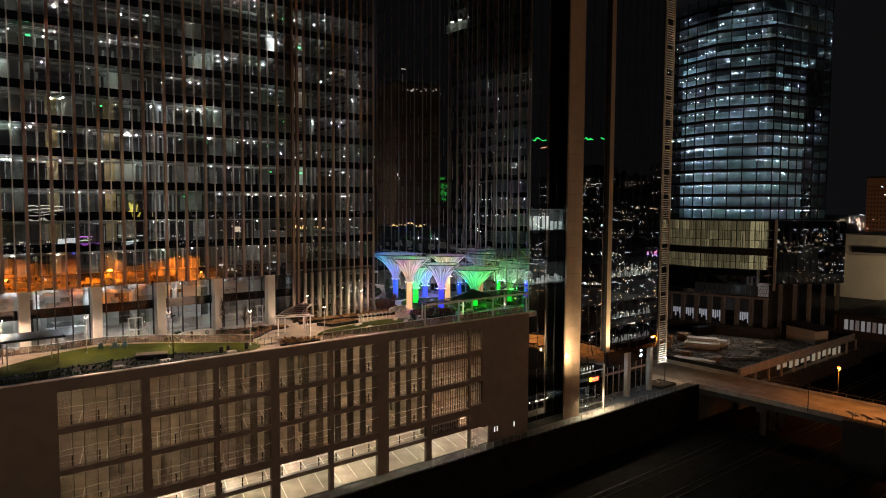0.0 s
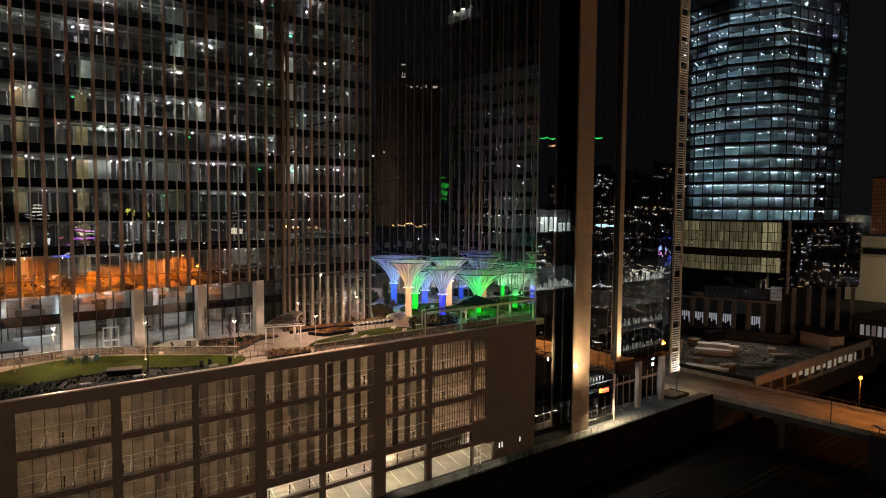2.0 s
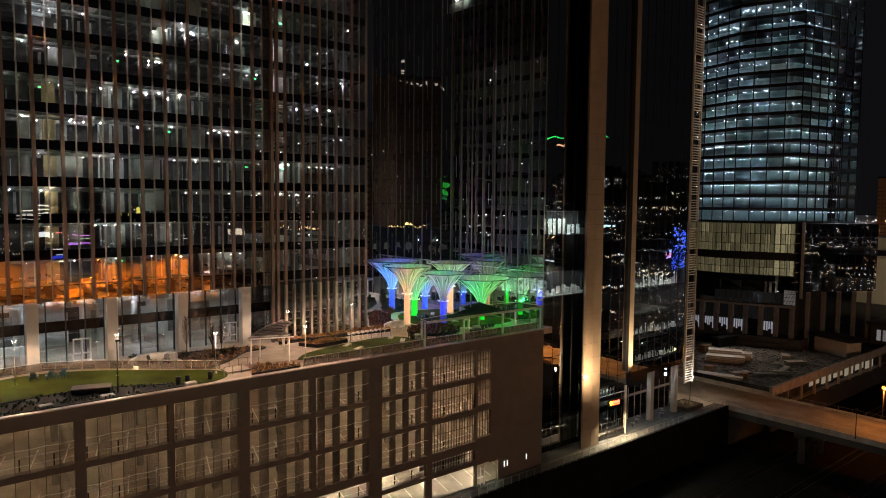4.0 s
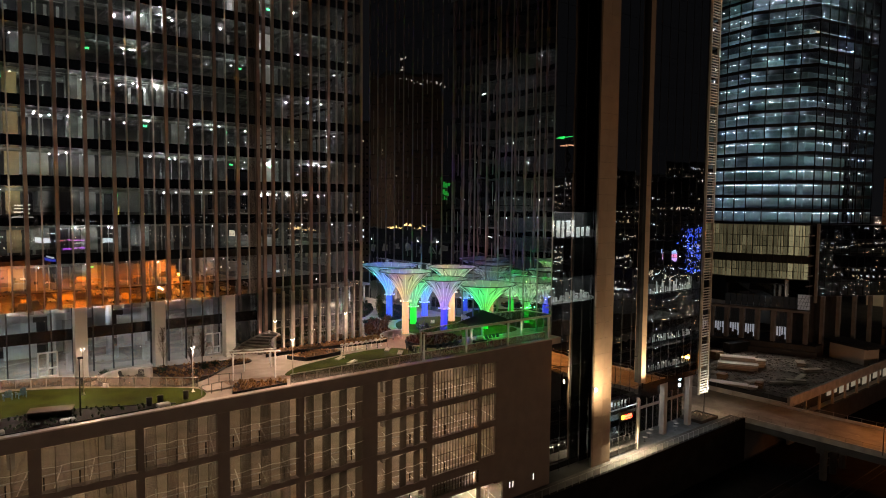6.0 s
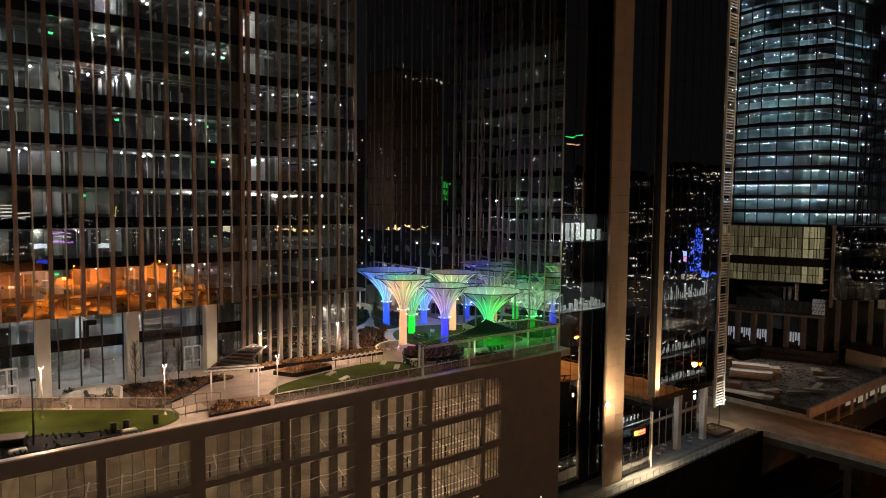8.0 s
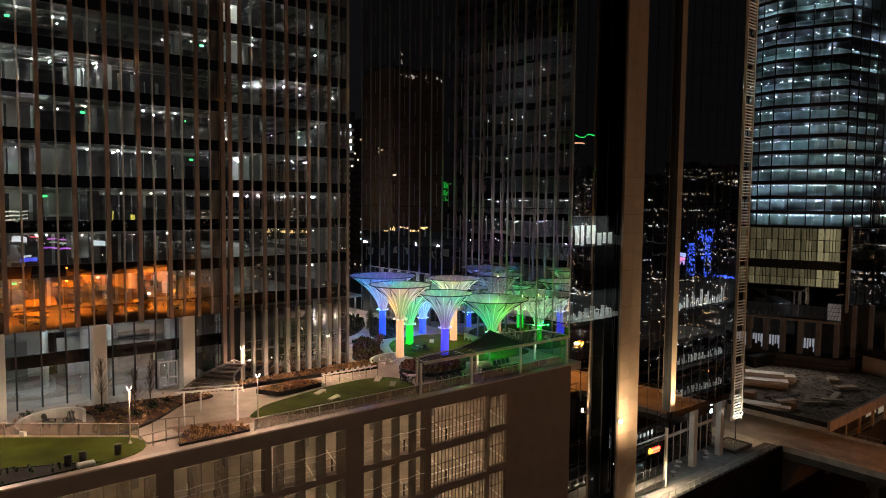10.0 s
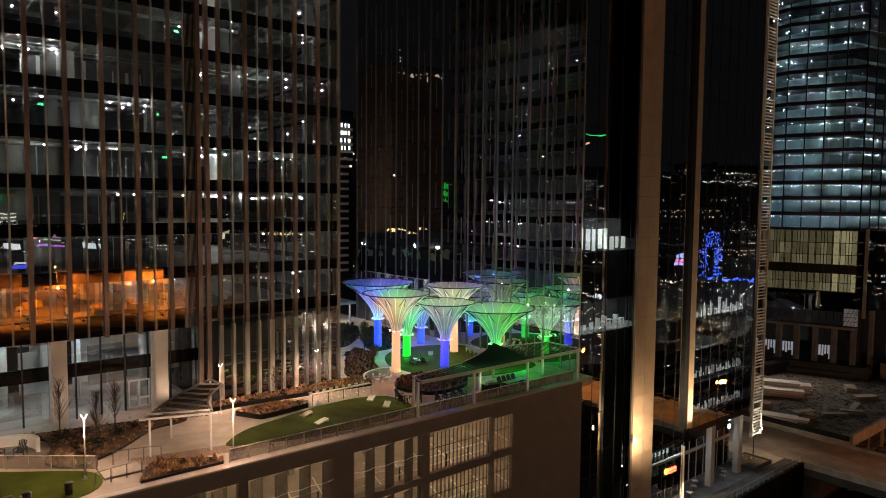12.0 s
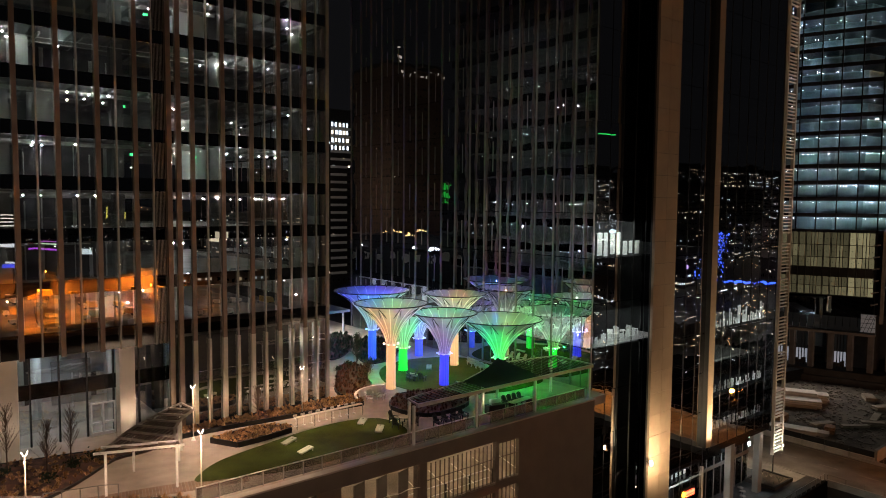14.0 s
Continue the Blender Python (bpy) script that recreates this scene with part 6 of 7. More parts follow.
for z, xs, y0, ys in ((25.2, range(26, 60, 3), 3.2, range(5, 24, 3)), (34.8, range(26, 32, 2), 2.8, ())):
    for x in xs:
        dpart("office_light", Shape().box(x, x + 1.2, y0, y0 + 0.2, z + 4.1, z + 4.2), M_OFFC if x < 36 and ys else M_OFFB)
    for y in ys:
        dpart("office_light", Shape().box(27.2, 27.5, y, y + 1.8, z + 4.1, z + 4.2), M_OFF)
    if ys:
        for i in range(80):
            x, y = srng.uniform(25.8, 36.5), srng.uniform(4, 24)
            dpart("desk", Shape().box(x, x + 1.4, y, y + 0.7, z + 0.68, z + 0.75).box(x, x + 0.06, y, y + 0.7, z, z + 1.25).box(x + 1.34, x + 1.4, y, y + 0.1, z, z + 0.7), M_DESK)
            dpart("monitor", Shape().box(x + 0.3, x + 0.36, y + 0.1, y + 0.6, z + 0.8, z + 1.15), M_BLACK)
dpart("office_wall", Shape().box(38.6, 38.8, 3.2, 26, 25.2, 28.9).box(26, 38.6, 26, 26.2, 25.2, 28.9), M_UNLIT)
dpart("office_wall", Shape().box(25.6, 36, 5.2, 5.4, 34.8, 38.5), M_UNLIT)
dpart("office_floor", Shape().box(25.4, 36.2, 3.0, 7, 34.76, 34.8), M_UNLIT)
M_LOBU = glow("upper office light", (1.0, 0.97, 0.85), 16)
dpart("office_wall", Shape().box(26.4, 26.6, 18.5, 27.5, 73.2, 75.4), M_WALLW)
for y in (20.0, 22.5, 24.8):
    dpart("office_light", Shape().box(26.0, 26.2, y, y + 0.8, 75.5, 75.6), M_LOBU)
for i in range(8):
    x = 26.6 + 1.15 * i
    dpart("office_light", Shape().box(x, x + 1.0, 2.85, 3.1, 38.85, 38.95), M_OFFC)
    dpart("window_blind", Shape().box(x, x + 0.62 + 0.2 * (i % 2), 4.2, 4.25, 35.0 - 0.1 * (i % 3), 37.4 if i < 5 else 36.4), M_WALLW)
    dpart("window_blind", Shape().box(x, x + srng.uniform(0.4, 0.9), 4.3, 4.35, 25.2, 25.2 + srng.uniform(0.5, 1.3)), M_WALLW)
# Added boards, not seen, that keep office light off the funnels.
dpart("ceiling_light_stop", Shape().box(26.85, 27.0, 3.2, 26, 28.75, 29.45), M_DESK)
dpart("ceiling_light_stop", Shape().box(26.0, 26.15, 30.5, 49.4, 28.75, 29.6).box(26.0, 26.15, 30.5, 49.4, 24.0, 24.9), M_DESK)
dpart("office_ceiling", Shape().box(25.4, 60, 3.0, 26, 29.45, 29.55), M_UNLIT)
dpart("office_floor", Shape().box(25.4, 38.5, 3.0, 26, 25.16, 25.2), M_INT)
dpart("office_partition", Shape().box(29.5, 36.3, 5.6, 5.8, 25.2, 29.4), M_UNLIT)
for y in (7.0, 13.0, 19.0):
    dpart("office_partition", Shape().box(28.5, 31.5, y, y + 0.15, 25.2, 26.6), M_INT)
for z in (10.8, 15.6, 20.4, 25.2):
    for i in range(7):
        dpart("office_light", Shape().box(46 + 2.1 * i, 47.2 + 2.1 * i, 0.9, 1.2, z + 4.1, z + 4.2), M_OFFB)
for z in (10.8, 15.6, 25.2):
    for i in range(26):
        x = 46 + 0.57 * i + srng.uniform(-0.2, 0.2)
        h = srng.uniform(0.4, 1.3) + (srng.choice((0, 0, 1.2)) if z > 25 else 0)
        zf = z + (1.35 if z < 16 else 0.0)
        dpart("window_blind", Shape().box(x, x + srng.uniform(0.15, 0.42), 1.2, 1.26, zf, zf + h), M_WALLW)
for z in (12.15, 16.95):
    dpart("raised_floor", Shape().box(45.0, 61.0, 0.5, 6.0, z - 0.15, z), M_UNLIT)
dpart("spandrel", Shape().box(44.9, 61.15, 0.05, 0.3, 10.65, 12.1), M_SPANDREL, "black spandrel band")
for i in range(7):
    x = 36.8 + 0.9 * i
    dpart("window_blind", Shape().box(x, x + srng.uniform(0.15, 0.5), 1.6, 1.66, 7.75, 7.75 + srng.uniform(0.5, 1.0)), M_WALLW)
    if i % 2 == 0:
        dpart("office_light", Shape().box(x, x + 1.0, 0.9, 1.1, 9.1, 9.19), M_OFFB)
# ground lobby towards the terrace
M_LOBD = glow("dim lobby light", (0.95, 1.0, 0.95), 16)
M_LOBL = glow("lobby light", (1.0, 0.96, 0.88), 110)
dpart("lobby_wall", Shape().box(31.6, 31.9, 28, 48, T, 25), M_WALLW)
for k in range(7):
    dpart("lobby_light", Shape().box(26.4, 26.7, 31 + 2.6 * k, 32.8 + 2.6 * k, 24.5, 24.6), M_LOBD)
    dpart("lobby_light", Shape().box(26.4, 26.7, 31 + 2.6 * k, 32.8 + 2.6 * k, 29.3, 29.4), M_LOBL)
    dpart("lobby_inner_column", Shape().box(27.6, 28.0, 32 + 2.6 * k, 32.5 + 2.6 * k, T, 29), M_WALLW)

# ---- far tower: interior lights, mullions, podium ----
M_FDOT = glow("far ceiling lamp", (0.80, 0.94, 1.0), 118)
M_FINT = mat("pale office core", (0.46, 0.56, 0.60), 0.8, 0, 0.15, 0.3, 0.05, 10)
fpart("inner_core", Shape().slab([(178, 66), (175, 46), (179, 34), (200, 30), (206, 42), (206, 66)], 34, 113), M_FINT)
for k in range(17):
    z = 34.0 + 4.4 * k
    dots = Shape()
    for i in range(max(40, 66 - 3 * k) - 12 * (k % 3 == 1)):
        u = srng.random()
        if u < 0.42:
            p, q = (173, 66), (168, 46)
        elif u < 0.75:
            p, q = (168, 46), (174, 30)
        else:
            p, q = (174, 30), (203, 24.5)
        s = srng.random()
        x, y = p[0] + (q[0] - p[0]) * s + srng.uniform(0, 4), p[1] + (q[1] - p[1]) * s + srng.uniform(0, 4)
        r = 0.055
        dots.add([(x - r, y, z + 3.55), (x, y - r, z + 3.55), (x + r, y, z + 3.55), (x, y + r, z + 3.55), (x, y, z + 3.4)], [(0, 1, 4), (1, 2, 4), (2, 3, 4), (3, 0, 4)])
    fpart("ceiling_lamps", dots, M_FDOT)["kind"] = "stuff"
for (ax, ay), (bx, by) in zip(FOOT[:4], FOOT[1:5]):
    n = max(2, round(math.hypot(bx - ax, by - ay) / 4.5))
    for i in range(n + 1):
        x, y = ax + (bx - ax) * i / n, ay + (by - ay) * i / n
        fpart("mullion", Shape().box(x - 0.14, x + 0.14, y - 0.14, y + 0.14, 34, 113), M_BLACK)
M_PODC = mat("dim grey stone", (0.20, 0.20, 0.20), 0.8, 0, 0.2, 0.5, 0.1, 12)
POD = [(166, 78), (163, 50), (170.5, 27.6), (174, 27.6), (174, 78)]
M_WARMP = [glow("warm blind", (1.0, 0.74, 0.38), p) for p in (0.085, 0.13, 0.20, 0.36)]
for m in M_WARMP:
    m.node_tree.nodes["Principled BSDF"].inputs["Base Color"].default_value = (0.12, 0.11, 0.09, 1)
for (ax, ay), (bx, by) in zip(POD[:2], POD[1:3]):
    n = round(math.hypot(bx - ax, by - ay) / 1.5)
    for i in range(n):
        p, q = i / n + 0.004, (i + 1) / n - 0.004
        for z0, z1 in ((30.6, 33.8), (27.3, 30.4), (24.6, 27.1), (19.6, 22.0), (17.2, 19.4)):
            near = 2 if i / n > 0.72 and ay < 60 else 0
            fpart("lit_blind", Shape().add([(ax + (bx - ax) * s, ay + (by - ay) * s, zz) for s, zz in ((p, z0), (q, z0), (q, z1), (p, z1))], [(0, 1, 2, 3)]), M_WARMP[min(3, srng.choice((0, 0, 0, 1, 1, 2) if near == 0 else (0, 0, 1)) + near)])
panes, knobs = Shape(), Shape()
for (ax, ay), (bx, by) in zip(POD[:2], POD[1:3]):
    n = round(math.hypot(bx - ax, by - ay) / 1.5)
    for i in range(n):
        for z0, z1 in ((30.6, 33.8), (27.3, 30.4), (24.6, 27.1), (19.6, 22.0), (17.2, 19.4)):
            w, m = srng.uniform(-0.03, 0.03), (i + 0.5) / n
            panes.add([(ax + (bx - ax) * t - 0.5 + e, ay + (by - ay) * t - 0.1, zz) for t, zz, e in ((i / n + 0.003, z0, w), ((i + 1) / n - 0.003, z0, -w), ((i + 1) / n - 0.003, z1, -w), (i / n + 0.003, z1, w))], [(0, 1, 2, 3)])
            knobs.box(ax + (bx - ax) * m - 0.16, ax + (bx - ax) * m - 0.03, ay + (by - ay) * m - 0.09, ay + (by - ay) * m + 0.09, (z0 + z1) / 2 - 0.09, (z0 + z1) / 2 + 0.09)
fpart("podium_panes", panes, M_FARGLASS)["kind"] = "stuff"
fpart("blind_pulls", knobs, M_BLACK)["kind"] = "stuff"
for i in range(0, 25, 2):
    m = i / 24
    fpart("podium_mullion", Shape().box(162.3 + 7.5 * m, 162.45 + 7.5 * m, 49.9 - 22.4 * m, 50.05 - 22.4 * m, 17.0, 34.0), M_BLACK)
fpart("podium_body", Shape().slab([(166.4, 77), (163.5, 50), (170.8, 28), (173, 28), (173, 77)], 9, 33.9), M_BLACK)
fpart("podium_glazing", Shape().slab([(165.8, 78), (162.8, 50), (170.4, 27.4), (170.6, 27.6), (163.1, 50.2), (166.1, 78)], 9, 16.9), M_ANNEX)
for i in range(-2, 6):
    s = i / 5
    x, y = 163.0 + 7.4 * s, 49.0 - 21.5 * s
    fpart("street_column", Shape().box(x - 1.0, x + 0.2, y - 0.6, y + 0.6, -2.6, 7.0), M_PODC)
M_DIMG = glow("dim lobby glass", (0.72, 0.86, 0.90), 0.003)
M_DIMG.node_tree.nodes["Principled BSDF"].inputs["Roughness"].default_value = 0.08
M_DIMG.node_tree.nodes["Principled BSDF"].inputs["Base Color"].default_value = (0.03, 0.03, 0.032, 1)
fpart("plinth", Shape().slab([(156.4, 60.5), (168.4, 24), (174, 24), (174, 60.5)], -6.2, -2.6), M_DARKCONC)
fpart("plinth_step", Shape().slab([(155.4, 60.5), (167.4, 23), (168.4, 24), (156.4, 60.5)], -6.2, -4.3), M_DARKCONC)
fpart("ledge_beam", Shape().slab([(158.6, 59.5), (169.0, 26.4), (170.4, 26.6), (160.6, 59.5)], 7.0, 7.7), M_PODC)
for i in range(14):
    s, s1 = (i + 0.04) / 14, (i + 0.96) / 14
    fpart("dim_window", Shape().add([(162.6 + 7.5 * a, 49.8 - 22.4 * a, z) for a, z in ((s, 8.0), (s1, 8.0), (s1, 11.6), (s, 11.6))], [(0, 1, 2, 3)]), M_DIMG)
fpart("stair_window", Shape().add([(168.9, 29.8, 8.0), (170.0, 26.7, 8.0), (170.0, 26.7, 12.6), (168.9, 29.8, 12.6)], [(0, 1, 2, 3)]), glow("stair window", (0.85, 0.95, 1.0), 0.05))
for i in range(4):
    fpart("stair_brace", Shape().tube([(168.75 + 0.27 * i, 29.95 - 0.78 * i, 8.0), (169.0 + 0.27 * min(i + 1, 3.8), 29.2 - 0.78 * min(i + 1, 3.2), 12.6)], 0.07, 4), M_BLACK)
for z in (9.2, 10.4, 11.5):
    fpart("stair_brace", Shape().tube([(168.75, 29.8, z), (169.85, 26.7, z)], 0.08, 4), M_BLACK)
M_SHOPW = glow("cold shop window", (0.80, 0.86, 1.0), 0.22)
for i in (-2, -1, 0, 1, 3):
    s = (i + 0.2) / 5
    s1 = (i + 0.8) / 5
    fpart("shop_window", Shape().add([(163.6 + 7.4 * a, 49.4 - 21.5 * a, z) for a, z in ((s, -1.9), (s1, -1.9), (s1, 2.0), (s, 2.0))], [(0, 1, 2, 3)]), M_SHOPW)
    for q in (0.15, 0.4, 0.62, 0.8):
        a, h = s + (s1 - s) * q, srng.uniform(0.6, 2.2)
        fpart("shop_display", Shape().box(163.1 + 7.4 * a, 163.3 + 7.4 * a, 49.0 - 21.5 * a, 49.7 - 21.5 * a, -1.9, -1.9 + h), M_DARKCONC)
    fpart("shop_glazing", Shape().add([(163.6 + 7.4 * a, 49.4 - 21.5 * a, z) for a, z in ((s, 2.4), (s1, 2.4), (s1, 6.9), (s, 6.9))], [(0, 1, 2, 3)]), M_DIMG)
    for q in (0.25, 0.5, 0.75):
        a = s + (s1 - s) * q
        fpart("shop_mullion", Shape().box(163.45 + 7.4 * a, 163.6 + 7.4 * a, 49.3 - 21.5 * a, 49.5 - 21.5 * a, -2.5, 6.9), M_BLACK)
ann = thing("glass_annex", "dark mirror-glass annex beside the far tower", "building", (174, 26, 0))
ann.matrix_basis = NEARER @ ann.matrix_basis
part("body", Shape().slab([(0.4, 0.9), (23, -12.4), (40, 16), (18, 30)], 12, 34), M_BLACK, ann)
rest = Shape()
for i in range(10):
    for k in range(5):
        p, q, w = i / 10 + 0.004, (i + 1) / 10 - 0.004, srng.uniform(-0.006, 0.006)
        rest.add([(23.4 * s, 0.6 - 13.6 * s + e, z) for s, z, e in ((p, 12.2 + 4.35 * k, w), (q, 12.2 + 4.35 * k, -w), (q, 16.4 + 4.35 * k, -w), (p, 16.4 + 4.35 * k, w))], [(0, 1, 2, 3)])
part("glazing", rest, M_ANNEX, ann)
part("edge_frame", Shape().box(-0.8, 0.0, 0.2, 0.9, 10, 34.4), M_CONC, ann)
for k in range(7):
    part("louvre", Shape().box(-5.2, -0.8, 1.4, 1.7, 12 + 3.1 * k, 12.3 + 3.1 * k), M_CONC, ann)
part("undercroft", Shape().box(0, 24, 2, 14, -6.1, 12), M_DARKCONC, ann)
for k in range(5):
    part("street_column", Shape().box(1 + 5 * k, 2.2 + 5 * k, -1.4 - 2.7 * k, -0.4 - 2.7 * k, -6.1, 12), M_PODC, ann)
shed = thing("site_shed", "low pale shed with a dark flat roof", "shed", (143, 3.0, 0.06), 70)
part("wall", Shape().box(-5, 5, -2.5, 2.5, 0, 4.2), M_PALE, shed)
part("roof", Shape().cbox(-6.5, 6.0, -3.4, 3.4, 4.2, 5.0, 0.05), M_BLACK, shed)
low = thing("low_block", "long low dark block with lit windows", "building", (162, -6, 0.0))
part("body", Shape().box(-4, 60, -14, 6, 0, 7), M_DARKCONC, low)
part("roof", Shape().box(-5, 61, -15, 7, 7, 7.6), M_BLACK, low)
for k in range(12):
    part("window", Shape().box(-4.06, -4.0, -13 + 1.5 * k, -12 + 1.5 * k, 2.6, 5.6), glow("block window", (0.85, 0.92, 1.0), 0.04 + 0.05 * (k % 3)), low)
    part("window", Shape().box(-2 + 3.2 * k, -0.4 + 3.2 * k, -14.06, -14.0, 2.6, 5.2), M_SHOPW if k % 4 == 1 else M_BLACK, low)
wh = thing("warehouse", "pale windowless warehouse block", "building", (262, 20, 0))
part("wall", Shape().box(-5, 90, -60, 18.2, -1, 18.5), mat("pale lit render", (0.62, 0.54, 0.42), 0.85, 0, 0.08, 0.1, 0.05, 5), wh)
part("upper_wall", Shape().box(-4, 90, -60, 17.4, 18.5, 27), M_PALE, wh)
part("window_band", Shape().box(-5.05, -4.9, -40, 12, 19.6, 22), M_BLACK, wh)
# Added area lamp, no source there, to brighten the pale wall.
lamp("warehouse_fill", "AREA", look((225, -8, 10), (262, 10, 12)), 4500, (1.0, 0.82, 0.55), 3)

# ---- the city round about: distant towers, lights, and the lit yard across the cutting ----
crng = random.Random(21)
M_BLOCK = mat("distant masonry", (0.10, 0.07, 0.055), 0.9, 0, 0.3, 0.05, 0, 1)
M_BLOCKD = mat("dark distant block", (0.03, 0.03, 0.034), 0.8, 0, 0.3, 0.05, 0, 1)
WIN = [glow("lit window", c, p) for c, p in (((1.0, 0.86, 0.66), 1.7), ((0.80, 0.90, 1.0), 2.2), ((1.0, 0.70, 0.40), 1.1))]


def far_block(name, label, x, y, w, d, h, material, lit=0.1, storey=3.6, bay=2.6, strip=False, turn=0.0, win=None, faces=(0, 1, 2, 3), dim=None):
    """A distant building with real window panes on its sides."""
    ob = thing(name, label, "building", (x, y, 0), turn)
    part("facade", Shape().box(-w / 2, w / 2, -d / 2, d / 2, 0, h), material, ob)
    part("roof", Shape().box(-w / 2 - 0.3, w / 2 + 0.3, -d / 2 - 0.3, d / 2 + 0.3, h, h + 1.2), M_BLOCKD, ob)
    sets, dull = [Shape(), Shape(), Shape()], Shape()
    for k in range(int(h / storey) - 1):
        z = 1.6 + storey * k
        row = lit * 3.2 * crng.random() ** 2
        for f in faces:
            span = w if f % 2 == 0 else d
            n = 1 if strip else int(span / bay)
            for i in range(n):
                a, b = -span / 2 + span * (i + 0.3) / n, -span / 2 + span * (i + 0.7) / n
                if strip:
                    a, b = -span / 2 + 0.4, span / 2 - 0.4
                e = (d if f % 2 == 0 else w) / 2 + 0.04
                s = (sets[crng.randrange(3)] if win is None else sets[win]) if crng.random() < row else dull
                p = [(a, z), (b, z), (b, z + storey * 0.26), (a, z + storey * 0.26)]
                if f == 0:
                    s.add([(u, -e, v) for u, v in p], [(0, 1, 2, 3)])
                elif f == 1:
                    s.add([(e, u, v) for u, v in p], [(0, 1, 2, 3)])
                elif f == 2:
                    s.add([(-u, e, v) for u, v in p], [(0, 1, 2, 3)])
                else:
                    s.add([(-e, -u, v) for u, v in p], [(0, 1, 2, 3)])
    for s, m in zip(sets, WIN):
        if s.f:
            part("lit_window_rest", s, m, ob)["kind"] = "stuff"
    if dull.f:
        part("window_rest", dull, dim or M_SPANDREL, ob)["kind"] = "stuff"
    return ob


# north and east, seen straight
st = far_block("strip_tower", "distant tower with pale lit strip floors", 146, 262, 12, 14, 86, M_BLOCKD, 0.06, 3.8)
# No lamp reaches the balcony bands; their light is put into emission.
M_PALEBAND = glow("self-lit balcony band", (1.0, 0.90, 0.80), 0.02)
for k in range(20):
    part("balcony_band", Shape().box(-6.2, 3.0 if k < 15 else 5.4, -7.5, -7.1, 5 + 3.8 * k, 6.2 + 3.8 * k), M_PALEBAND, st)
    for i in range(5 if k > 15 else 0):
        x0 = -6.0 + 2.2 * i + crng.uniform(0, 0.5)
        part("window", Shape().box(x0, x0 + crng.uniform(0.6, 1.6), -7.45, -7.05, 6.5 + 3.8 * k, 8.4 + 3.8 * k), WIN[1] if (i + k) % 3 else WIN[0], st)
far_block("brick_tower", "distant brown tower beside the strip tower", 166, 268, 9, 12, 84, M_BLOCK, 0.05)
# Light on the ochre facade is put into its emission.
nt_ = far_block("neon_tower", "distant ochre tower with a lit roof sign", 636, 138, 24, 24, 64, mat("ochre render with added glow", (0.45, 0.22, 0.11), 0.9, 0, 0.15, 0.05, 0, 1, emit=(1.0, 0.36, 0.14), power=0.016), 0.03)
part("roof_sign", Shape().box(-11, -6, -12.4, -12.1, 58, 60.5), glow("green roof sign", (0.1, 1.0, 0.35), 2.2), nt_)
part("roof_lights", Shape().box(-11, 11, -12.4, -12.2, 65, 65.6), WIN[0], nt_)
# north-west, seen in the mirror glass
gr = far_block("masonry_tower", "tall dim masonry tower with lit crown", -96, 206, 28, 28, 98, M_BLOCK, 0.006, 3.4, 2.6, dim=mat("dim masonry window", (0.026, 0.022, 0.021), 0.6, 0, 0.2, 0.3, 0, 2))
# Added spot with no seen source, to lift the masonry front.
lamp("tower_fill", "SPOT", look((-46, 176, 31), (-88, 200, 60)), 24000, (1.0, 0.78, 0.58), 0.5, 110, 0.8)
M_CROWN = glow("crown light", (1.0, 0.86, 0.74), 0.5)
for k in range(9):
    part("crown_light", Shape().box(-14 + 3 * k, -13.3 + 3 * k, -14.4, -14.1, 94.5 + 0.6 * (k % 3), 95.6 + 0.6 * (k % 2)), M_CROWN, gr)
part("spire", Shape().lathe([(0.8, 99), (0.25, 106), (0.05, 114)], 6), M_BLOCK, gr)
for z in (100.5, 103, 104.5, 108.5):
    part("spire_light", Shape().box(-0.6, 0.5, -1.0, -0.85, z, z + 0.9), M_CROWN, gr)
gt = far_block("green_top_tower", "slender tower with a green lit top", -142, 232, 9, 9, 40, M_BLOCK, 0.1)
M_GREENTOP = glow("green tower light", (0.01, 0.8, 0.06), 0.5)
for k in range(3):
    for u in (-2.2, 0.0, 2.2):
        for f in (-1, 1):
            part("green_light", Shape().box(u - 0.75, u + 0.75, f * 3.0 - 0.1, f * 3.0 + 0.1, 41.6 + 3.9 * k, 44.6 + 3.9 * k - 0.4 * abs(u)), M_GREENTOP, gt, "arched green lit opening")
            part("green_light", Shape().box(f * 3.0 - 0.1, f * 3.0 + 0.1, u - 0.75, u + 0.75, 41.6 + 3.9 * k, 44.6 + 3.9 * k - 0.4 * abs(u)), M_GREENTOP, gt, "arched green lit opening")
part("belfry", Shape().box(-2.85, 2.85, -2.85, 2.85, 41.3, 53), M_BLOCK, gt)
part("cream_crown", Shape().box(-4, 4, -4.2, -4.1, 33, 40), WIN[0], gt)
hall = thing("low_hall", "long low pale hall with a string of gold roof lights", "building", (-63, 157.5, 0), 64.7)
part("wall", Shape().box(-26, 26, 0, 14, 0, 23.5), M_BLOCKD, hall)
for k in range(9):
    part("wall_panel", Shape().box(-24 + 5.4 * k, -24 + 5.4 * k + crng.uniform(1.5, 4), -0.2, 0, 20.0, 22.6), M_PALE, hall)
part("ridge_roof", Shape().slab([(-28, -1), (28, -1), (28, 15), (-28, 15)], 24.5, 29.6), M_BLOCKD, hall)
M_HALLG = glow("gold roof light", (1.0, 0.62, 0.22), 3.0)
M_HALLW = glow("white floodlight", (0.86, 0.95, 1.0), 22)
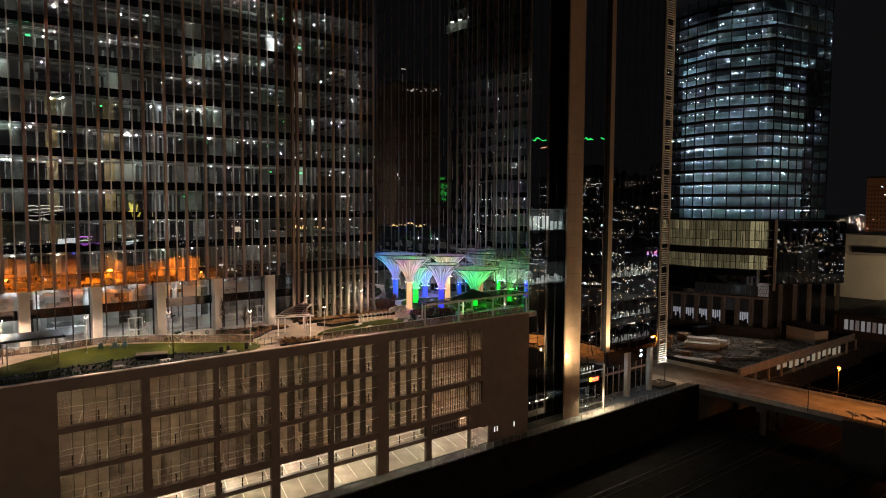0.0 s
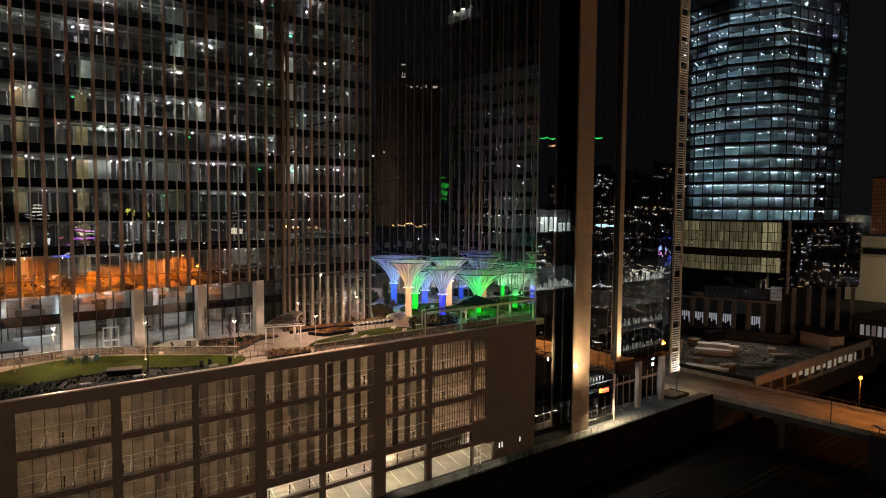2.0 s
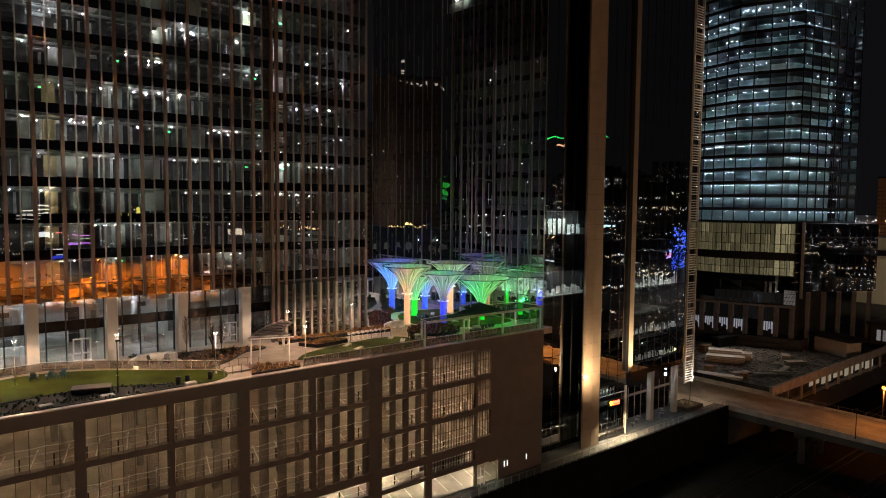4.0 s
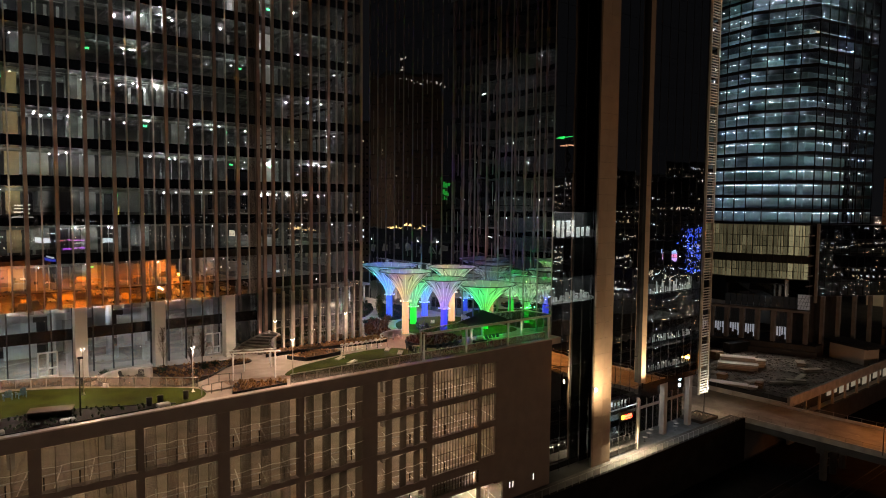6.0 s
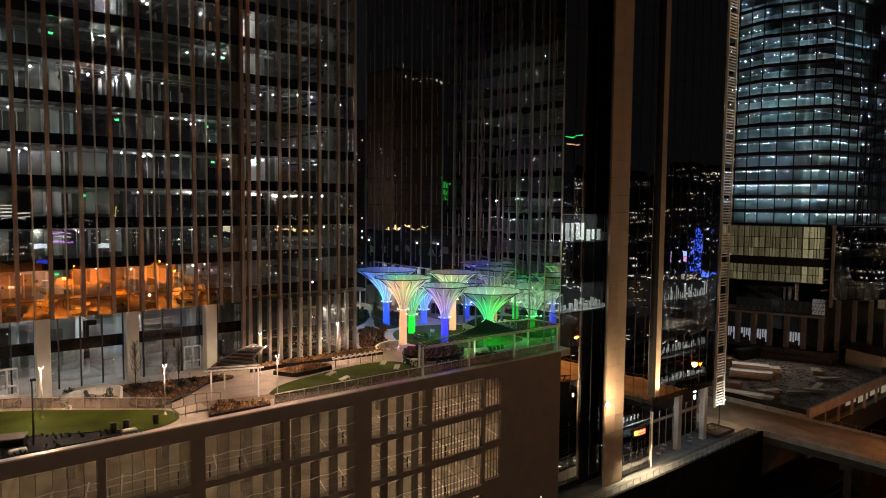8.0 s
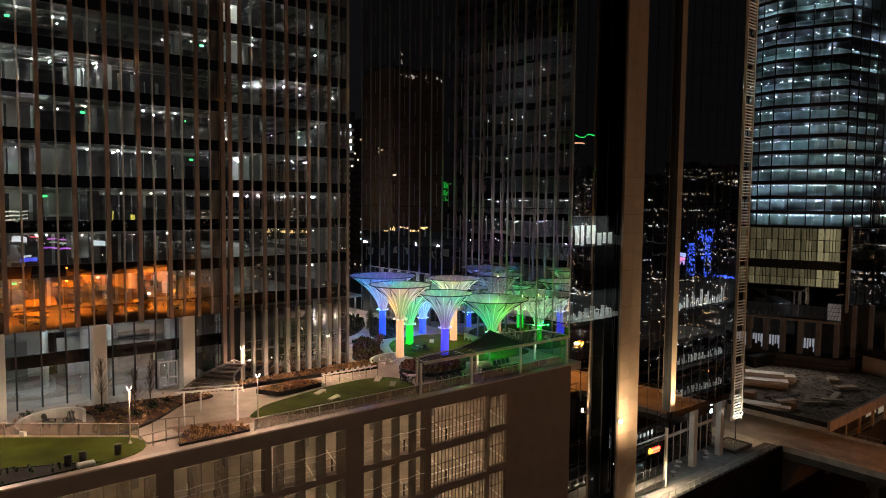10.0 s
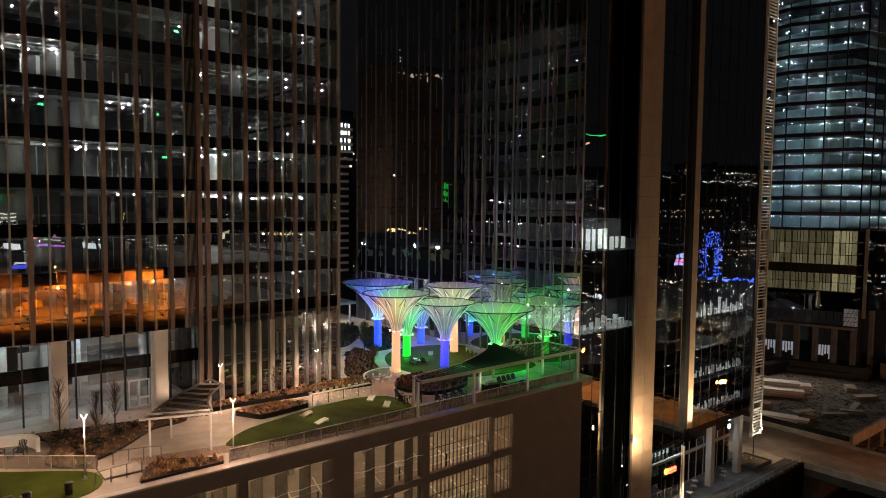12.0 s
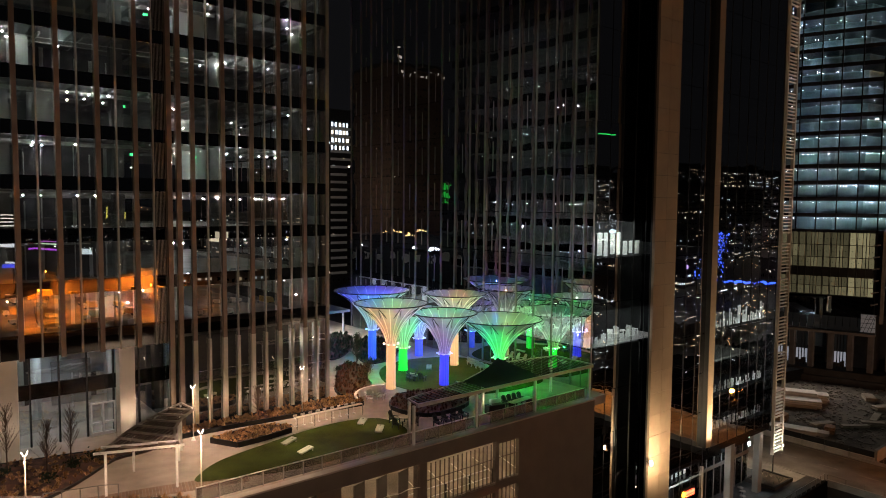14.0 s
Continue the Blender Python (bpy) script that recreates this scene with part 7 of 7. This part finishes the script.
for k in range(16):
    x = -9 + 1.1 * k + crng.uniform(-0.4, 0.4)
    part("roof_light", Shape().box(x, x + crng.uniform(0.3, 0.9), -0.6, -0.4, 29.7, 30.0 + 0.3 * (k % 3)), M_HALLG, hall)
for x in (17, 15.8, -6, -13, -14.5):
    part("floodlight", Shape().lathe([(0.05, 24.7), (0.22, 24.8), (0.22, 25.2), (0.05, 25.4)], 8, (x, -1.4)), M_HALLW, hall)
    part("floodlight_pole", Shape().box(x - 0.1, x + 0.1, -1.3, -1.1, 0, 24.7), M_BLACK, hall)
lamp("hall_floodlight", "SPOT", look((-50, 151, 24), (-62, 157, 20)), 900, (0.85, 0.92, 1.0), 0.3, 150, 0.7)
for k in range(16):
    x, y = crng.uniform(-260, 60), crng.uniform(150, 420)
    if abs(x + 80) < 60 and abs(y - 185) < 60 or (x > 20 and y < 330):
        continue
    far_block("city_block", "dark distant city block with a few lit windows", x, y, crng.uniform(18, 40), crng.uniform(18, 40), crng.uniform(10, 42), M_BLOCKD, 0.07)
# south: what the tower glass mirrors
M_YARD = mat("yard concrete", (0.34, 0.27, 0.19), 0.85, 0, 0.62, 0.06, 0.1, 4)
solo("yard", Shape().box(-160, 84, -330, -150, 0.01, 0.08), M_YARD, "sodium-lit concrete yard across the cutting", "ground", "structure")
for k in range(4):
    for j in range(2):
        street_lamp(-66 + 36 * k + 14 * j, -182 - 62 * j, 0.08, 11, SODIUM, 0, "tall yard lamp with an orange sodium light", 120)
        lamp("yard_light", "SPOT", look((-66 + 36 * k + 14 * j, -182 - 62 * j, 10.2), (-66 + 36 * k + 14 * j, -184 - 62 * j, 0)), 190000, (1.0, 0.27, 0.03), 0.1, 160, 0.4)
for x, y, w, h in ((-70, -262, 46, 9), (-10, -268, 38, 12), (44, -258, 40, 8), (100, -266, 46, 14)):
    far_block("yard_shed", "long pale shed at the back of the yard", x, y, w, 18, h, mat("shed cladding", (0.34, 0.27, 0.20), 0.8, 0, 0.3, 0.15, 0.05, 4), 0.12, 4.2, 3.4, faces=(2,))
M_TRUCK = [mat("truck paint", c, 0.5, 0, 0.12, 1, 0.03, 20) for c in ((0.75, 0.72, 0.66), (0.62, 0.42, 0.10), (0.30, 0.28, 0.26), (0.06, 0.06, 0.06))]
for k in range(58):
    row = k % 4
    x, y = -84 + 2.9 * k + crng.uniform(-1.2, 1.2), (-172, -196, -226, -246)[row] + crng.uniform(-2.5, 2.5)
    long, tall = crng.choice(((2.4, 2.1), (3.4, 2.9), (4.6, 3.5))), crng.choice((0, 0, 90, 78))
    ob = thing("parked_truck", "parked delivery truck in the lit yard", "truck", (x, y, 0.08), tall, "parked trucks")
    part("cargo_box", Shape().cbox(-long[0] * 0.45, long[0], -1.05, 1.05, 0.7, long[1], 0.06), M_TRUCK[crng.choice((0, 0, 1, 2))], ob)
    part("cab", Shape().cbox(-long[0], -long[0] * 0.47, -1.0, 1.0, 0.5, 2.0, 0.2), M_TRUCK[crng.choice((0, 1, 1, 2))], ob)
    part("windscreen", Shape().cbox(-long[0] - 0.02, -long[0] + 0.05, -0.85, 0.85, 1.25, 1.85, 0.01), M_BLACK, ob)
    for sx in (-0.7, 0.6):
        for q in (-1, 1):
            part("wheel", Shape().tube([(sx * long[0], q * 0.75, 0.42), (sx * long[0], q * 1.06, 0.42)], 0.42, 10), M_BLACK, ob)
for k in range(46):
    x = crng.uniform(-330, 420)
    y = -crng.uniform(360, 760)
    far_block("city_block", "dark distant city block with a few lit windows", x, y, crng.uniform(20, 44), crng.uniform(20, 40), crng.uniform(12, 34) if k % 4 else crng.uniform(34, 62), M_BLOCKD, 0.2, 3.4, 1.5, faces=(2, 3, 1))
for k in range(16):
    far_block("city_block", "dark distant city block with a few lit windows", 200 + 26 * (k % 8) + crng.uniform(-6, 6), -150 - 90 * (k // 8) + crng.uniform(-30, 30), crng.uniform(14, 24), crng.uniform(14, 24), crng.uniform(9, 24), M_BLOCKD, 0.45, 3.3, 1.3, faces=(2, 3))
for k in range(9):
    far_block("lit_block", "distant office block with rows of lit windows", 330 + 40 * k, -170 - 48 * (k % 4) - 14 * k, 30, 24, crng.uniform(46, 78), M_BLOCKD, 0.16, 3.2, 1.2, faces=(2, 3))
pt = far_block("arch_tower", "distant tower with a gold lit front", -150, -470, 34, 30, 46, M_BLOCK, 0.2, faces=(2,))
for k in range(5):
    part("gold_light", Shape().box(-14 + 6.4 * k, -11.5 + 6.4 * k, 15.1, 15.3, 20, 40), glow("gold facade light", (1.0, 0.75, 0.22), 1.2), pt)
# glowing signs along the southern streets
SIGNS = ((335.6, -177, 14, 3.5, 25.7, (1.0, 0.6, 0.34)), (303.6, -198, 7, 1.6, 25.5, (0.6, 0.9, 1.0)), (36.5, -347, 10, 0.7, 18.6, (0.9, 0.15, 1.0)), (37.5, -347.2, 8, 0.6, 16.7, (0.6, 0.9, 0.5)), (36.0, -347.4, 13, 0.9, 13.6, (0.6, 0.08, 1.0)), (27, -347.6, 4, 0.8, 18, (1.0, 0.03, 0.08)), (7.4, -245, 6, 1.6, 13.2, (0.02, 0.06, 1.0)), (7.4, -244.8, 3.4, 0.8, 14.8, (0.85, 0.95, 1.0)), (11, -349, 12, 0.6, 35, (1.0, 0.93, 0.8)), (11, -349.2, 12, 0.6, 33, (1.0, 0.93, 0.8)), (11, -349.4, 12, 0.6, 31, (1.0, 0.93, 0.8)), (11, -349.6, 12, 0.6, 29, (1.0, 0.93, 0.8)), (59, -342, 0.7, 7, 34, (1.0, 0.85, 0.12)), (63, -342, 0.7, 6, 33.5, (1.0, 0.85, 0.12)), (72, -342, 0.6, 4, 32, (1.0, 0.85, 0.12)), (89, -263, 3, 5, 7.5, (0.1, 0.3, 1.0)), 
         (-118, -345, 9, 4, 20, (1.0, 0.05, 0.5)), (-108, -345, 6, 3, 24, (0.3, 1.0, 0.3)), (-96, -350, 8, 2.5, 18, (0.6, 0.2, 1.0)), (-128, -340, 6, 3, 12, (0.05, 0.2, 1.0)), (-78, -352, 5, 4, 22, (1.0, 0.35, 0.05)),
         (265, -131, 2.6, 2.0, 15.6, (0.35, 0.5, 1.0)), (265.2, -131.2, 2.4, 1.5, 13.6, (1.0, 0.25, 0.55)), (265, -131.4, 2.6, 1.6, 11.8, (0.6, 0.4, 1.0)), (296, -227, 46, 0.6, 83.5, (0.03, 1.0, 0.15)), (296, -227.6, 12, 0.9, 78, (1.0, 0.45, 0.25)),
         (20, -352, 7, 3, 16, (0.9, 0.95, 1.0)), (60, -356, 9, 3, 13, (0.8, 0.95, 1.0)), (130, -340, 8, 4, 20, (1.0, 0.85, 0.6)), (-40, -352, 4, 4, 30, (0.9, 1.0, 1.0)))
for x, y, w, h, z, c in SIGNS:
    ob = thing("light_sign", "glowing coloured sign on a mast", "sign", (x, y, 0), 0 if x < 200 else 50, "light signs")
    part("mast", Shape().box(-0.3, 0.3, -0.6, -0.3, 0, z), M_BLACK, ob)
    part("face", Shape().box(-w / 2, w / 2, -0.3, 0.0, z - h / 2, z + h / 2), glow("sign face", c, 1.6), ob)
# a frame tower strung with blue lights
bl = thing("blue_light_tower", "open frame tower strung with blue lights", "tower", (236, -104, 0), 50)
part("frame", Shape().box(-4, -3.6, -0.2, 0.2, 0, 30).box(3.6, 4, -0.2, 0.2, 0, 30).box(-4, 4, -0.2, 0.2, 29.6, 30), M_BLACK, bl)
s = Shape()
for k in range(260):
    x, z = crng.gauss(0, 2.0), crng.uniform(9, 29)
    s.box(x - 0.07, x + 0.07, -0.5, -0.3, z, z + crng.uniform(0.2, 1.0))
for k in range(60):
    x = crng.uniform(4, 26)
    s.box(x - 0.3, x + 0.3, -0.5, -0.3, 9.1 + crng.uniform(-0.5, 0.2), 9.45)
part("light_string", s, glow("blue light string", (0.03, 0.10, 1.0), 2.6), bl)["kind"] = "stuff"
# street and window lights strewn far out
PTS = [glow("far light", c, p) for c, p in (((1.0, 0.82, 0.60), 28), ((0.85, 0.95, 1.0), 32), ((1.0, 0.55, 0.24), 24))]
for m in PTS:
    s = Shape()
    for k in range(520):
        a, d = crng.uniform(math.pi * 0.98, math.pi * 2.12), crng.uniform(270, 900)
        x, y, z, r = 40 + d * math.cos(a), -20 + d * math.sin(a), crng.uniform(4, 15) + (12 if crng.random() < 0.25 else 0), 0.05 + d * 0.00018
        if y > -150 and x < 260:
            continue
        s.add([(x - r, y, z), (x, y - r, z), (x + r, y, z), (x, y + r, z), (x, y, z + r), (x, y, z - r)], [(0, 1, 4), (1, 2, 4), (2, 3, 4), (3, 0, 4), (1, 0, 5), (2, 1, 5), (3, 2, 5), (0, 3, 5)])
    for k in range(130):
        a, d = crng.uniform(-0.05, 0.30), crng.uniform(560, 1600)
        x, y, z, r = d * math.cos(a), d * math.sin(a), crng.uniform(4, 22), 0.1 + d * 0.0002
        s.add([(x - r, y, z), (x, y - r, z), (x + r, y, z), (x, y + r, z), (x, y, z + r), (x, y, z - r)], [(0, 1, 4), (1, 2, 4), (2, 3, 4), (3, 0, 4), (1, 0, 5), (2, 1, 5), (3, 2, 5), (0, 3, 5)])
    near = Shape()
    for k in range(260):
        x, y, z = crng.uniform(170, 620), crng.uniform(-420, -70), crng.uniform(2, 14) + (10 if crng.random() < 0.3 else 0)
        r = 0.05 + 0.00016 * math.hypot(x, y)
        if k % 3:
            near.box(x - r * crng.uniform(2, 7), x + r * crng.uniform(2, 7), y, y + r, z, z + r * 0.5)
            continue
        near.add([(x - r, y, z), (x, y - r, z), (x + r, y, z), (x, y + r, z), (x, y, z + r), (x, y, z - r)], [(0, 1, 4), (1, 2, 4), (2, 3, 4), (3, 0, 4), (1, 0, 5), (2, 1, 5), (3, 2, 5), (0, 3, 5)])
    for k in range(900):
        x, y, z, r = crng.uniform(105, 290), crng.uniform(-190, -58), crng.uniform(-7, 5), crng.uniform(0.03, 0.09)
        if k % 2:
            near.box(x - r * crng.uniform(2, 9), x + r * crng.uniform(2, 9), y, y + r, z, z + r * 0.6)
            continue
        near.add([(x - r, y, z), (x, y - r, z), (x + r, y, z), (x, y + r, z), (x, y, z + r), (x, y, z - r)], [(0, 1, 4), (1, 2, 4), (2, 3, 4), (3, 0, 4), (1, 0, 5), (2, 1, 5), (3, 2, 5), (0, 3, 5)])
    solo("yard_lights", near, glow("near light", tuple(m.node_tree.nodes["Principled BSDF"].inputs["Emission Color"].default_value)[:3], 9), "scattered lights beyond the rail yard", "lights", "stuff")
    solo("city_lights", s, m, "scattered distant city lights", "lights", "stuff")
# white pavilion at the terrace's far end
pav = thing("pavilion", "white open pavilion with a lit roof", "pavilion", (15, 47, T))
part("roof", Shape().cbox(-6, 6, -3, 3, 3.4, 3.8, 0.05), M_WHITE, pav)
for sx in (-5, 0, 5):
    for sy in (-2.6, 2.6):
        part("post", Shape().box(sx - 0.1, sx + 0.1, sy - 0.1, sy + 0.1, 0, 3.4), M_WHITE, pav)
part("ceiling_light", Shape().box(-4, 4, -0.2, 0.2, 3.3, 3.38), M_LOBL, pav)

# ---- added spots beyond the cutting, unseen, that brighten the facades ----
for x, y in ((-95, -148), (-35, -149), (25, -147), (85, -149)):
    lamp("facade_fill", "SPOT", look((x, y, 8.5), (x * 0.7, 0, 22)), 27000, (1.0, 0.68, 0.46), 0.15, 120, 0.5)
